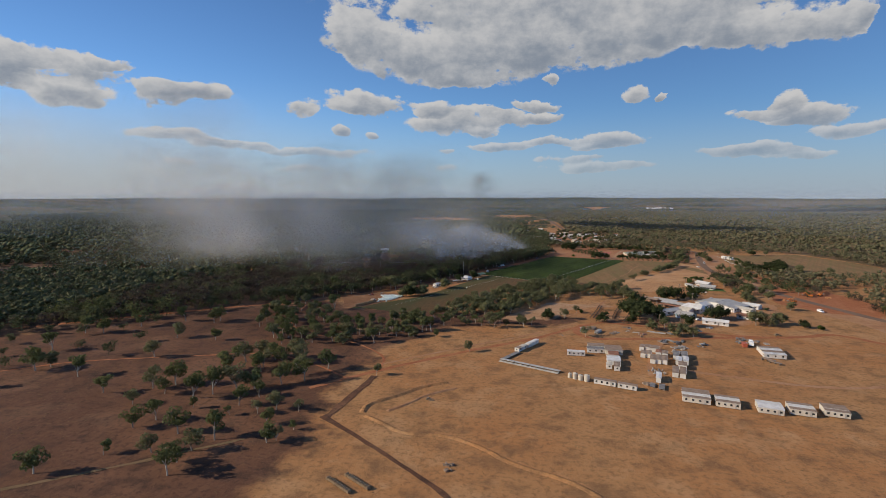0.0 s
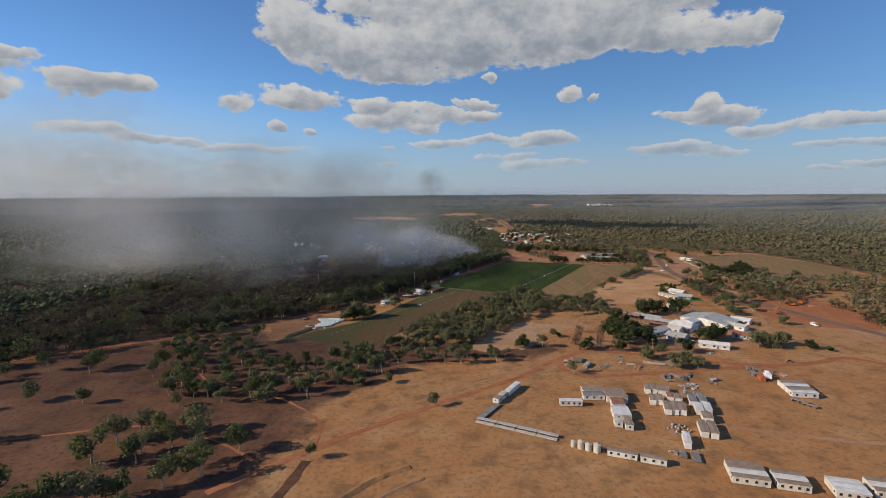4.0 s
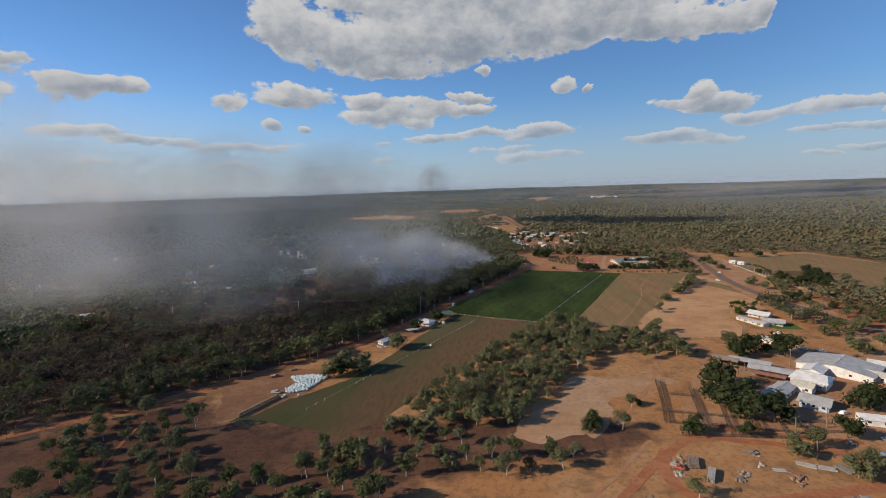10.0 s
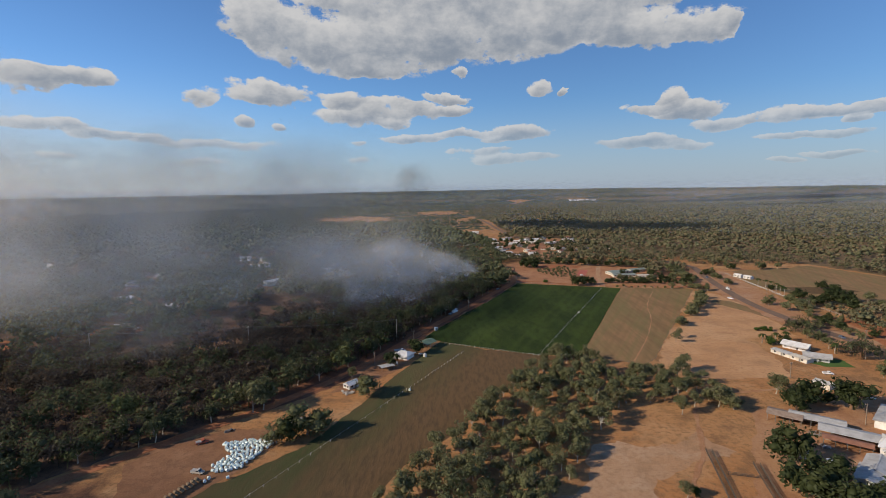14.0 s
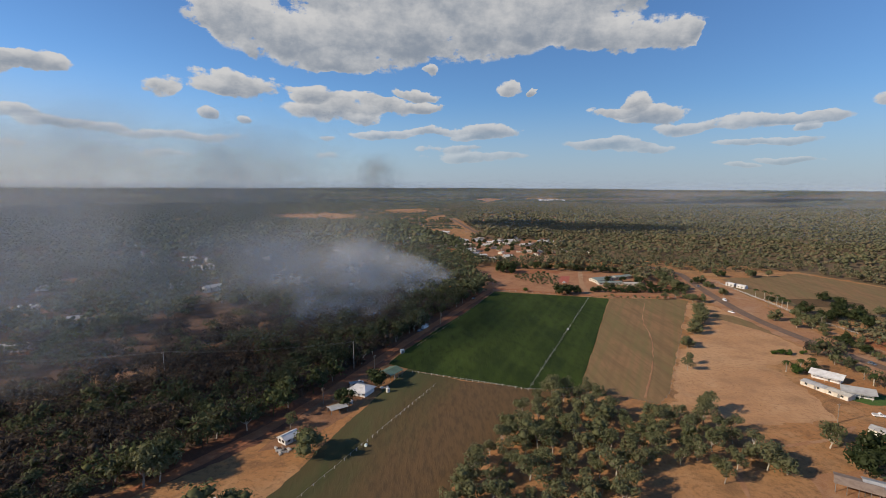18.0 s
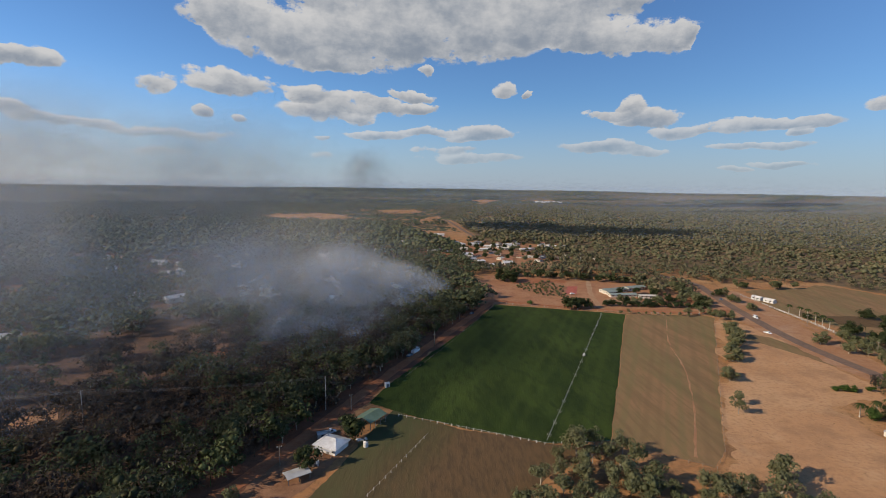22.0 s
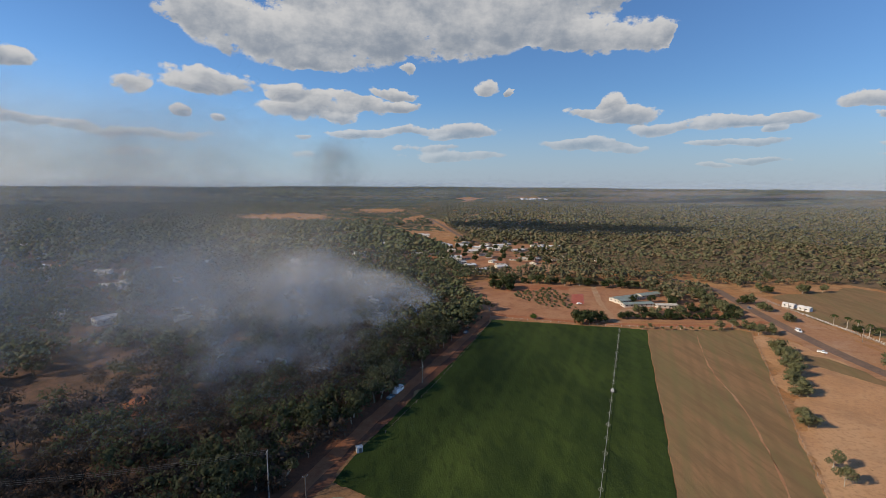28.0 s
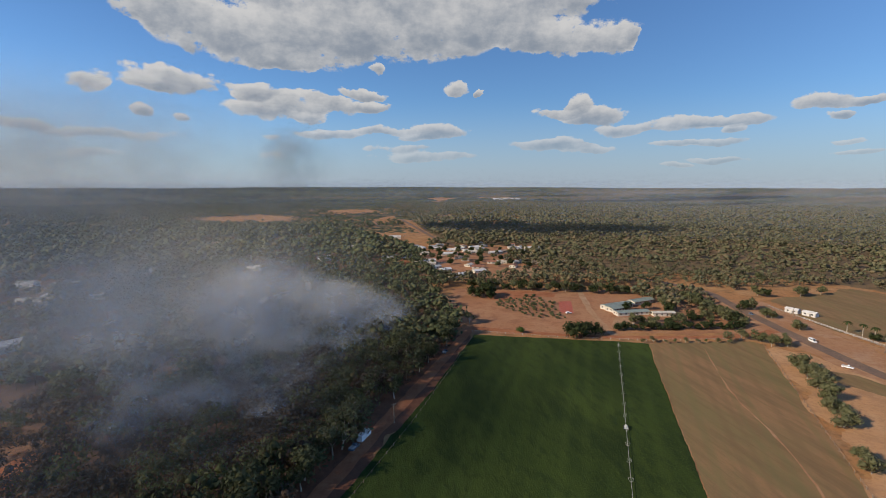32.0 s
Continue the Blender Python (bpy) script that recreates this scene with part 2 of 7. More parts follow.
def soil(name, tones, big=0.012, mid=0.09, grain=1.3, depth=0.25, streak=None, across=None, side=None, over=None):
    """Ground in four tones (main, second, dark, light) over several sizes of patches, by place in the world."""
    m, g = material(name)
    at = g.add("ShaderNodeNewGeometry").outputs["Position"]
    if streak:
        at2 = g.add("ShaderNodeMapping", {"Vector": at, "Rotation": (0, 0, radians(streak[0])), "Scale": (1, streak[1], 1)}).outputs[0]
    else:
        at2 = at
    n0, n1 = g.noise(at, big, 3.0), g.noise(at2, mid, 5.0, 0.6)
    n2, n3 = g.noise(at2, grain * 0.35, 6.0, 0.65), g.noise(at, grain * 2.0, 3.0, 0.7)
    n4 = g.noise(at, grain * 0.75, 2.0, 0.6)
    n5 = g.noise(at2, mid * 0.33, 4.0, 0.6)

    def tinted(tones):
        col = g.mix(g.span(n0, 0.38, 0.62), tones[0], tones[1])
        col = g.mix(g.math("MULTIPLY", g.span(n1, 0.46, 0.68), 0.8), col, tones[2])
        col = g.mix(g.math("MULTIPLY", g.span(n1, 0.42, 0.25), 0.6), col, tones[3])
        col = g.mix(g.math("MULTIPLY", g.span(n5, 0.52, 0.64), 0.45), col, tones[3])
        col = g.mix(g.math("MULTIPLY", g.span(n2, 0.47, 0.64), 0.62), col, tones[2])
        col = g.mix(g.math("MULTIPLY", g.span(n3, 0.5, 0.66), 0.55), col, tones[3])
        return g.mix(g.math("MULTIPLY", g.span(n4, 0.6, 0.68), 0.22), col, tuple(c * 0.62 for c in tones[2]))

    col = tinted(tones)
    if over:
        share = g.add("ShaderNodeAttribute")
        share.attribute_name = "cover"
        edge = g.math("ADD", share.outputs["Fac"], g.math("MULTIPLY", g.math("SUBTRACT", n1, 0.5), 0.9))
        col = g.mix(g.span(edge, 0.25, 0.75), col, tinted(over))
    if across:
        # bands side by side: bearing of the rows, spacing, strength
        d = g.vec("DOT_PRODUCT", at, (math.cos(radians(across[0])), -math.sin(radians(across[0])), 0))
        d = g.math("ADD", d, g.math("MULTIPLY", n1, 2.5))
        row = g.math("SINE", g.math("MULTIPLY", d, 6.2832 / across[1]))
        row2 = g.math("SINE", g.math("MULTIPLY", d, 6.2832 / across[1] * 0.27))
        row = g.math("ADD", g.math("MULTIPLY", row, 0.5), g.math("MULTIPLY", row2, 0.5))
        col = g.mix(g.math("MULTIPLY", g.span(row, 0.1, 0.9), across[2]), col, tones[2])
        col = g.mix(g.math("MULTIPLY", g.span(row, -0.1, -0.9), across[2]), col, tones[3])
    if side:
        # another cover beyond a line: normal, start, end, its tones
        d = g.math("ADD", g.vec("DOT_PRODUCT", at, (side[0], side[1], 0)), g.math("MULTIPLY", g.math("SUBTRACT", n1, 0.5), 50.0))
        col = g.mix(g.span(d, side[2], side[3]), col, g.mix(g.span(n2, 0.4, 0.65), side[4], side[5]))
    finish(g, col, 1.0, 0.0, g.math("ADD", n2, g.math("MULTIPLY", n3, 0.5)), depth, 0.1)
    return m


M = {}
M["ground"] = soil("dry grass soil", [(0.37, 0.190, 0.080), (0.36, 0.165, 0.064), (0.165, 0.090, 0.045), (0.45, 0.265, 0.130)])
BURNT = [(0.108, 0.052, 0.032), (0.148, 0.072, 0.042), (0.050, 0.031, 0.023), (0.205, 0.110, 0.064)]
M["grassland"] = soil("dry and scorched grass", [(0.37, 0.190, 0.080), (0.36, 0.165, 0.064), (0.165, 0.090, 0.045), (0.45, 0.265, 0.130)], over=BURNT)
M["drygrass"] = soil("short dry tan grass", [(0.46, 0.255, 0.125), (0.43, 0.225, 0.105), (0.30, 0.165, 0.085), (0.52, 0.32, 0.17)], 0.015, 0.06)
M["paddock"] = soil("thin green paddock", [(0.072, 0.068, 0.029), (0.056, 0.064, 0.025), (0.086, 0.065, 0.031), (0.094, 0.088, 0.038)], 0.02, 0.05, streak=(-62, 0.25), across=(21.5, 7.0, 0.3),
                    side=(0.93, -0.367, -244.0, -212.0, (0.128, 0.078, 0.038), (0.088, 0.058, 0.031)))
M["crop"] = soil("green forage crop", [(0.028, 0.045, 0.009), (0.037, 0.054, 0.011), (0.016, 0.027, 0.007), (0.056, 0.080, 0.016)], 0.014, 0.06, 0.8, 0.5, streak=(25.5, 0.3), across=(24.8, 8.5, 0.22))
M["stubble"] = soil("mown stubble strip", [(0.265, 0.150, 0.074), (0.225, 0.145, 0.068), (0.165, 0.105, 0.052), (0.150, 0.130, 0.054)], 0.02, 0.11, 1.2, 0.3, streak=(25.5, 0.1), across=(27.0, 6.0, 0.35))
M["redroad"] = soil("red dirt track", [(0.33, 0.135, 0.063), (0.30, 0.115, 0.053), (0.25, 0.085, 0.04), (0.42, 0.19, 0.095)], 0.03, 0.2, 1.5, 0.1)
# Darker copy of the red dirt, with the roadside shade in its tones.
M["shadedverge"] = soil("shaded red verge", [(0.190, 0.078, 0.042), (0.165, 0.070, 0.040), (0.10, 0.052, 0.032), (0.26, 0.12, 0.065)], 0.03, 0.2, 1.5, 0.1)
M["yard"] = soil("trodden brown yard", [(0.255, 0.130, 0.068), (0.225, 0.108, 0.055), (0.165, 0.085, 0.046), (0.33, 0.18, 0.10)], 0.03, 0.12)
M["verge"] = soil("bare pale dirt", [(0.37, 0.20, 0.10), (0.34, 0.165, 0.08), (0.27, 0.13, 0.065), (0.42, 0.27, 0.17)], 0.03, 0.12)
M["redearth"] = soil("bare red earth", [(0.33, 0.155, 0.078), (0.36, 0.185, 0.095), (0.24, 0.105, 0.055), (0.39, 0.22, 0.12)], 0.03, 0.08)
M["pale"] = soil("pale clay pan", [(0.38, 0.230, 0.132), (0.37, 0.205, 0.106), (0.27, 0.155, 0.082), (0.44, 0.305, 0.20)], 0.03, 0.12)
M["bitumen"] = soil("worn bitumen", [(0.19, 0.125, 0.088), (0.17, 0.115, 0.083), (0.13, 0.092, 0.070), (0.24, 0.15, 0.10)], 0.02, 0.1)
M["litter"] = soil("forest floor", [(0.150, 0.088, 0.056), (0.120, 0.072, 0.047), (0.06, 0.043, 0.032), (0.23, 0.125, 0.075)], 0.02, 0.1)
M["burnt"] = soil("scorched red-brown grass", BURNT, 0.02, 0.1)
M["scrub"] = soil("scrub soil and dry grass", [(0.185, 0.120, 0.066), (0.160, 0.110, 0.060), (0.095, 0.075, 0.042), (0.25, 0.155, 0.085)], 0.01, 0.07)
M["lawn"] = soil("watered lawn", [(0.08, 0.14, 0.03), (0.07, 0.12, 0.03), (0.06, 0.09, 0.03), (0.11, 0.16, 0.05)])


def foliage(name, a, b, c, dry=(0.12, 0.10, 0.04), share=0.12, through=0.42):
    """Leaves: three greens by clump, some dry ones, a little light through them."""
    m, g = material(name)
    geo = g.add("ShaderNodeNewGeometry")
    isl = geo.outputs["Random Per Island"]
    patch = g.noise(geo.outputs["Position"], 0.035, 3.0)
    fine = g.noise(geo.outputs["Position"], 1.6, 3.0)
    col = g.mix(g.span(isl, 0.0, 1.0), a, b)
    col = g.mix(g.span(patch, 0.4, 0.65), col, c)
    tree = g.noise(geo.outputs["Position"], 0.11, 2.0)
    col = g.mix(g.math("MULTIPLY", g.span(tree, 0.5, 0.66), 0.5), col, tuple(0.6 * u + 0.4 * w for u, w in zip(b, dry)))
    col = g.mix(g.math("MULTIPLY", g.math("GREATER_THAN", isl, 1.0 - share), 0.6), col, dry)
    col = g.mix(g.math("MULTIPLY", fine, 0.45), col, tuple(v * 0.55 for v in a))
    d = g.add("ShaderNodeBsdfDiffuse", {"Color": col})
    t = g.add("ShaderNodeBsdfTranslucent", {"Color": col})
    gl = g.add("ShaderNodeBsdfGlossy", {"Color": (0.6, 0.6, 0.55, 1), "Roughness": 0.55})
    s1 = g.add("ShaderNodeMixShader", {0: through, 1: d.outputs[0], 2: t.outputs[0]})
    s2 = g.add("ShaderNodeMixShader", {0: 0.012, 1: s1.outputs[0], 2: gl.outputs[0]})
    g.add("ShaderNodeOutputMaterial", {"Surface": s2.outputs[0]})
    return m


M["gum"] = foliage("gum leaves", (0.148, 0.152, 0.074), (0.205, 0.202, 0.104), (0.128, 0.138, 0.062), (0.17, 0.14, 0.075))
M["woods"] = foliage("forest leaves", (0.084, 0.096, 0.048), (0.126, 0.135, 0.068), (0.068, 0.082, 0.040), (0.15, 0.115, 0.068))
M["canopy"] = foliage("massed crowns", (0.082, 0.088, 0.046), (0.165, 0.162, 0.090), (0.120, 0.108, 0.064), (0.21, 0.140, 0.085), 0.20, 0.12)
M["greencanopy"] = foliage("massed green crowns", (0.066, 0.080, 0.040), (0.130, 0.142, 0.070), (0.080, 0.092, 0.050), (0.15, 0.115, 0.07), 0.16, 0.12)
M["ashen"] = foliage("scorched grey leaves", (0.072, 0.058, 0.046), (0.112, 0.090, 0.072), (0.056, 0.046, 0.036), (0.14, 0.085, 0.055))
M["fresh"] = foliage("young forest leaves", (0.108, 0.124, 0.048), (0.155, 0.168, 0.070), (0.094, 0.108, 0.042), (0.13, 0.12, 0.05))
M["mango"] = foliage("dense dark leaves", (0.046, 0.060, 0.024), (0.068, 0.084, 0.032), (0.040, 0.054, 0.020), (0.085, 0.088, 0.038), 0.08)
M["bright"] = foliage("fresh green leaves", (0.055, 0.105, 0.022), (0.085, 0.14, 0.03), (0.06, 0.10, 0.025))
M["palm"] = foliage("palm fronds", (0.045, 0.07, 0.02), (0.065, 0.09, 0.03), (0.05, 0.07, 0.02))
M["bark"] = plain("pale gum bark", (0.42, 0.37, 0.30), (0.22, 0.17, 0.13), 2.0, 0.9)
M["darkbark"] = plain("dark bark", (0.12, 0.085, 0.06), (0.07, 0.05, 0.04), 2.0, 0.95)
M["white"] = plain("white painted sheeting", (0.62, 0.60, 0.555), (0.52, 0.485, 0.43), 1.0, 0.5, 0, 0.6)
M["cream"] = plain("cream wall panels", (0.58, 0.535, 0.455), (0.48, 0.43, 0.36), 1.0, 0.6, 0, 1.2)
M["rust"] = plain("weathered brown roof sheet", (0.29, 0.215, 0.16), (0.22, 0.155, 0.11), 1.5, 0.75, 0, 0.35)
M["redrust"] = plain("rust red roof sheet", (0.30, 0.14, 0.085), (0.22, 0.10, 0.06), 1.5, 0.8, 0, 0.35)
M["zinc"] = plain("galvanised roof sheet", (0.44, 0.425, 0.40), (0.34, 0.325, 0.30), 1.0, 0.55, 0.1, 0.35)
M["grey"] = plain("grey weathered deck", (0.22, 0.21, 0.20), (0.15, 0.14, 0.135), 1.5, 0.8, 0, 0.5)
M["palewhite"] = plain("bright white roof sheet", (0.66, 0.645, 0.62), (0.52, 0.50, 0.47), 1.0, 0.45, 0.0, 0.35, stain=0.4)
M["greenroof"] = plain("faded green roof sheet", (0.16, 0.22, 0.14), (0.13, 0.18, 0.11), 1.0, 0.6, 0.1, 0.35)
M["sage"] = plain("pale grey-green roof sheet", (0.26, 0.295, 0.25), (0.20, 0.23, 0.20), 1.0, 0.6, 0.1, 0.35)
M["dark"] = plain("dark window glass", (0.03, 0.035, 0.04), (0.02, 0.022, 0.025), 1.0, 0.12, 0, spec=0.6)
M["steel"] = plain("dull steel", (0.28, 0.27, 0.26), (0.18, 0.16, 0.14), 2.0, 0.55, 0.6)
M["timber"] = plain("grey split timber", (0.26, 0.20, 0.15), (0.16, 0.115, 0.085), 3.0, 0.9)
M["pole"] = plain("bleached pole timber", (0.42, 0.39, 0.35), (0.30, 0.27, 0.24), 3.0, 0.9)
M["wrap"] = plain("pale green bale wrap", (0.68, 0.75, 0.70), (0.56, 0.64, 0.60), 2.0, 0.35, 0, stain=0.15)
M["hay"] = plain("old hay", (0.24, 0.17, 0.105), (0.16, 0.11, 0.065), 3.0, 1.0)
M["tank"] = plain("dusty poly tank", (0.52, 0.48, 0.40), (0.42, 0.37, 0.30), 1.0, 0.6, 0, 0.5)
M["blue"] = plain("pale blue wall", (0.42, 0.52, 0.62), (0.36, 0.45, 0.54), 1.0, 0.6, 0, 0.6)
M["red"] = plain("red oxide paint", (0.42, 0.11, 0.06), (0.32, 0.08, 0.045), 1.5, 0.65, 0, 0.4)
M["dirt"] = plain("loose orange earth", (0.40, 0.20, 0.10), (0.32, 0.15, 0.07), 2.0, 1.0)
M["tyre"] = plain("black rubber", (0.03, 0.03, 0.03), (0.02, 0.02, 0.02), 4.0, 0.9)
M["carwhite"] = plain("white car paint", (0.8, 0.8, 0.8), (0.7, 0.7, 0.69), 1.0, 0.25, 0, spec=0.5, stain=0.1)
M["carblue"] = plain("grey blue car paint", (0.16, 0.20, 0.26), (0.13, 0.16, 0.21), 1.0, 0.25, 0.2, spec=0.5, stain=0.1)
M["stone"] = plain("broken rock", (0.34, 0.28, 0.23), (0.24, 0.18, 0.14), 2.0, 0.95)

# ---------------------------------------------------------------- mesh building


class Shape:
    """Collects corners and faces of one part."""

    def __init__(self):
        self.v, self.f = [], []

    def poly(self, pts, faces):
        n = len(self.v)
        self.v += [tuple(p) for p in pts]
        self.f += [tuple(n + i for i in f) for f in faces]
        return self

    def box(self, x, y, z, sx, sy, sz, turn=0.0):
        """A box whose base centre is (x, y, z)."""
        c, s = math.cos(radians(turn)), math.sin(radians(turn))
        pts = [(x + c * a * sx / 2 - s * b * sy / 2, y + s * a * sx / 2 + c * b * sy / 2, z + h * sz) for h in (0, 1) for a, b in ((-1, -1), (1, -1), (1, 1), (-1, 1))]
        return self.poly(pts, [(3, 2, 1, 0), (4, 5, 6, 7), (0, 1, 5, 4), (1, 2, 6, 5), (2, 3, 7, 6), (3, 0, 4, 7)])

    def tube(self, a, b, r0, r1=None, n=6):
        """A tapered rod from a to b."""
        a, b, r1 = Vector(a), Vector(b), r0 if r1 is None else r1
        q = (b - a).to_track_quat("Z", "Y")
        ring = [q @ Vector((math.cos(6.2832 * i / n), math.sin(6.2832 * i / n), 0)) for i in range(n)]
        pts = [a + r0 * p for p in ring] + [b + r1 * p for p in ring]
        return self.poly(pts, [(i, (i + 1) % n, n + (i + 1) % n, n + i) for i in range(n)] + [tuple(range(n))[::-1], tuple(range(n, 2 * n))])

    def gable(self, sx, sy, z, rise, thick=0.12, over=0.4, x=0.0, y=0.0, hip=0.0):
        """A roof of two sheets with its ridge along x, with thickness; hip: how far the ridge stops short of the ends."""
        a, b, h = sx / 2 + over, sy / 2 + over, z + rise
        e = a - hip
        top = [(x - a, y - b, z), (x + a, y - b, z), (x + a, y + b, z), (x - a, y + b, z), (x - e, y, h), (x + e, y, h)]
        low = [(px, py, pz - thick) for px, py, pz in top]
        up = [(0, 1, 5, 4), (2, 3, 4, 5), (1, 2, 5), (3, 0, 4)] if hip else [(0, 1, 5, 4), (2, 3, 4, 5)]
        down = [tuple(i + 6 for i in f[::-1]) for f in up]
        rim = [(0, 6, 7, 1), (2, 8, 9, 3)] + ([(1, 7, 8, 2), (3, 9, 6, 0)] if hip else [(1, 7, 11, 5), (5, 11, 8, 2), (3, 9, 10, 4), (4, 10, 6, 0)])
        return self.poly(top + low, up + down + rim)

    def house(self, sx, sy, h, rise, x=0.0, y=0.0):
        """Walls with pointed ends under a ridge along x."""
        a, b = sx / 2, sy / 2
        pts = [(x - a, y - b, 0), (x + a, y - b, 0), (x + a, y + b, 0), (x - a, y + b, 0), (x - a, y - b, h), (x + a, y - b, h), (x + a, y + b, h), (x - a, y + b, h), (x - a, y, h + rise), (x + a, y, h + rise)]
        return self.poly(pts, [(3, 2, 1, 0), (0, 1, 5, 4), (2, 3, 7, 6), (1, 2, 6, 9, 5), (3, 0, 4, 8, 7), (4, 5, 9, 8), (6, 7, 8, 9)])

    def mesh(self, name, mat):
        me = bpy.data.meshes.new(name)
        me.from_pydata(self.v, [], self.f)
        me.materials.append(M[mat] if isinstance(mat, str) else mat)
        return me


def part(name, shape, mat, parent, label=""):
    ob = new(name, shape.mesh(name, mat) if isinstance(shape, Shape) else shape)
    ob.parent = parent
    if label:
        ob["label"] = label
    return ob


def thing(name, m, label, category, group=""):
    ob = new(name)
    ob.matrix_basis = m
    return tagged(ob, label, category, group)


def big_mesh(name, verts, quads, tris, mat, smooth=False):
    """A large mesh from arrays of corners, quads and triangles."""
    me = bpy.data.meshes.new(name)
    verts = np.asarray(verts, np.float32)
    quads, tris = np.asarray(quads, np.int32).reshape(-1, 4), np.asarray(tris, np.int32).reshape(-1, 3)
    loops = np.concatenate([quads.ravel(), tris.ravel()])
    counts = np.concatenate([np.full(len(quads), 4), np.full(len(tris), 3)])
    me.vertices.add(len(verts))
    me.vertices.foreach_set("co", verts.ravel())
    me.loops.add(len(loops))
    me.loops.foreach_set("vertex_index", loops.astype(np.int32))
    me.polygons.add(len(counts))
    me.polygons.foreach_set("loop_start", np.concatenate([[0], np.cumsum(counts)[:-1]]).astype(np.int32))
    me.update(calc_edges=True)
    if smooth:
        me.polygons.foreach_set("use_smooth", np.ones(len(counts), bool))
    me.materials.append(M[mat] if isinstance(mat, str) else mat)
    return me


def inside(pts, poly):
    """Which of the points lie inside the polygon."""
    x, y, hit = pts[:, 0], pts[:, 1], np.zeros(len(pts), bool)
    for (x0, y0), (x1, y1) in zip(poly, poly[1:] + poly[:1]):
        if y0 != y1:
            hit ^= ((y0 > y) != (y1 > y)) & (x < (x1 - x0) * (y - y0) / (y1 - y0) + x0)
    return hit


def off_line(pts, line):
    """Distance of the points from a line of corners."""
    far = np.full(len(pts), 1e9)
    for a, b in zip(line, line[1:]):
        a, b = np.array(a, float), np.array(b, float)
        t = np.clip(((pts - a) @ (b - a)) / ((b - a) @ (b - a)), 0, 1)
        far = np.minimum(far, np.linalg.norm(pts - a - t[:, None] * (b - a), axis=1))
    return far


LAID = []


def patch(name, poly, z, mat, label, rag=0.8, step=3.0):
    """A sheet of other ground with a ragged edge, a few centimetres over the soil and clear of the sheets laid before."""
    LAID.append(name)
    z += 0.0018 * len(LAID)
    pts = []
    for (x0, y0), (x1, y1) in zip(poly, poly[1:] + poly[:1]):
        n = max(1, int(math.hypot(x1 - x0, y1 - y0) / (step * 0.5)))
        for i in range(n):
            x, y = x0 + (x1 - x0) * i / n, y0 + (y1 - y0) * i / n
            d = noise.noise_vector((x * 0.04, y * 0.04, z)) * rag * 1.8 + noise.noise_vector((x * 0.15, y * 0.15, z)) * rag + noise.noise_vector((x * 0.6, y * 0.6, z)) * min(rag * 0.8, step * 0.18)
            pts.append((x + d.x, y + d.y, z))
    return tagged(new(name, Shape().poly(pts, [tuple(range(len(pts)))]).mesh(name, mat)), label, "ground", kind="structure")


def strip(name, line, width, z, mat, label, rag=0.5):
    """A track of that width along a line, smoothed, with uneven edges."""
    LAID.append(name)
    z += 0.0018 * len(LAID)
    pts = [Vector((*p, 0)) for p in line]
    for _ in range(3):
        pts = [pts[0]] + [q for a, b in zip(pts, pts[1:]) for q in (a * 0.75 + b * 0.25, a * 0.25 + b * 0.75)] + [pts[-1]]
    fine = []
    for a, b in zip(pts, pts[1:]):
        n = max(1, int((b - a).length / 4))
        fine += [a + (b - a) * i / n for i in range(n)]
    fine.append(pts[-1])
    v = []
    for i, p in enumerate(fine):
        d = (fine[min(i + 1, len(fine) - 1)] - fine[max(i - 1, 0)]).normalized()
        side = Vector((-d.y, d.x, 0))
        for s in (-1, 1):
            w = width / 2 + rag * noise.noise((p.x * 0.15, p.y * 0.15, s * 5.0 + z)) * 2
            v.append((*(p + side * s * w).xy, z))
    f = [(2 * i + 1, 2 * i, 2 * i + 2, 2 * i + 3) for i in range(len(fine) - 1)]
    return tagged(new(name, Shape().poly(v, f).mesh(name, mat)), label, "road", kind="structure")


def bank(name, line, width, height, mat, label):
    """A low ridge of thrown-up earth along a line, uneven in height, with a buried skirt."""
    pts = [Vector((*p, 0)) for p in line]
    for _ in range(2):
        pts = [pts[0]] + [q for a, b in zip(pts, pts[1:]) for q in (a * 0.75 + b * 0.25, a * 0.25 + b * 0.75)] + [pts[-1]]
    fine = [a.lerp(b, i / 4) for a, b in zip(pts, pts[1:]) for i in range(4)] + [pts[-1]]
    v, f = [], []
    for i, p in enumerate(fine):
        d = (fine[min(i + 1, len(fine) - 1)] - fine[max(i - 1, 0)]).normalized()
        out = Vector((-d.y, d.x, 0))
        h = height * (0.75 + 0.5 * noise.noise((p.x * 0.2, p.y * 0.2, 1.0))) * min(1, i / 4, (len(fine) - 1 - i) / 4)
        for w, z in ((-0.5, -0.05), (-0.28, 0.5 * h), (-0.06, h), (0.14, 0.9 * h), (0.5, -0.05)):
            q = p + out * width * (w + 0.1 * noise.noise((p.x * 0.5, p.y * 0.5, w * 9)))
            v.append((q.x, q.y, z))
        if i:
            f += [(5 * i + k, 5 * i + k + 1, 5 * i + k - 4, 5 * i + k - 5) for k in range(4)]
    return tagged(new(name, Shape().poly(v, f).mesh(name, mat)), label, "ground", kind="structure")

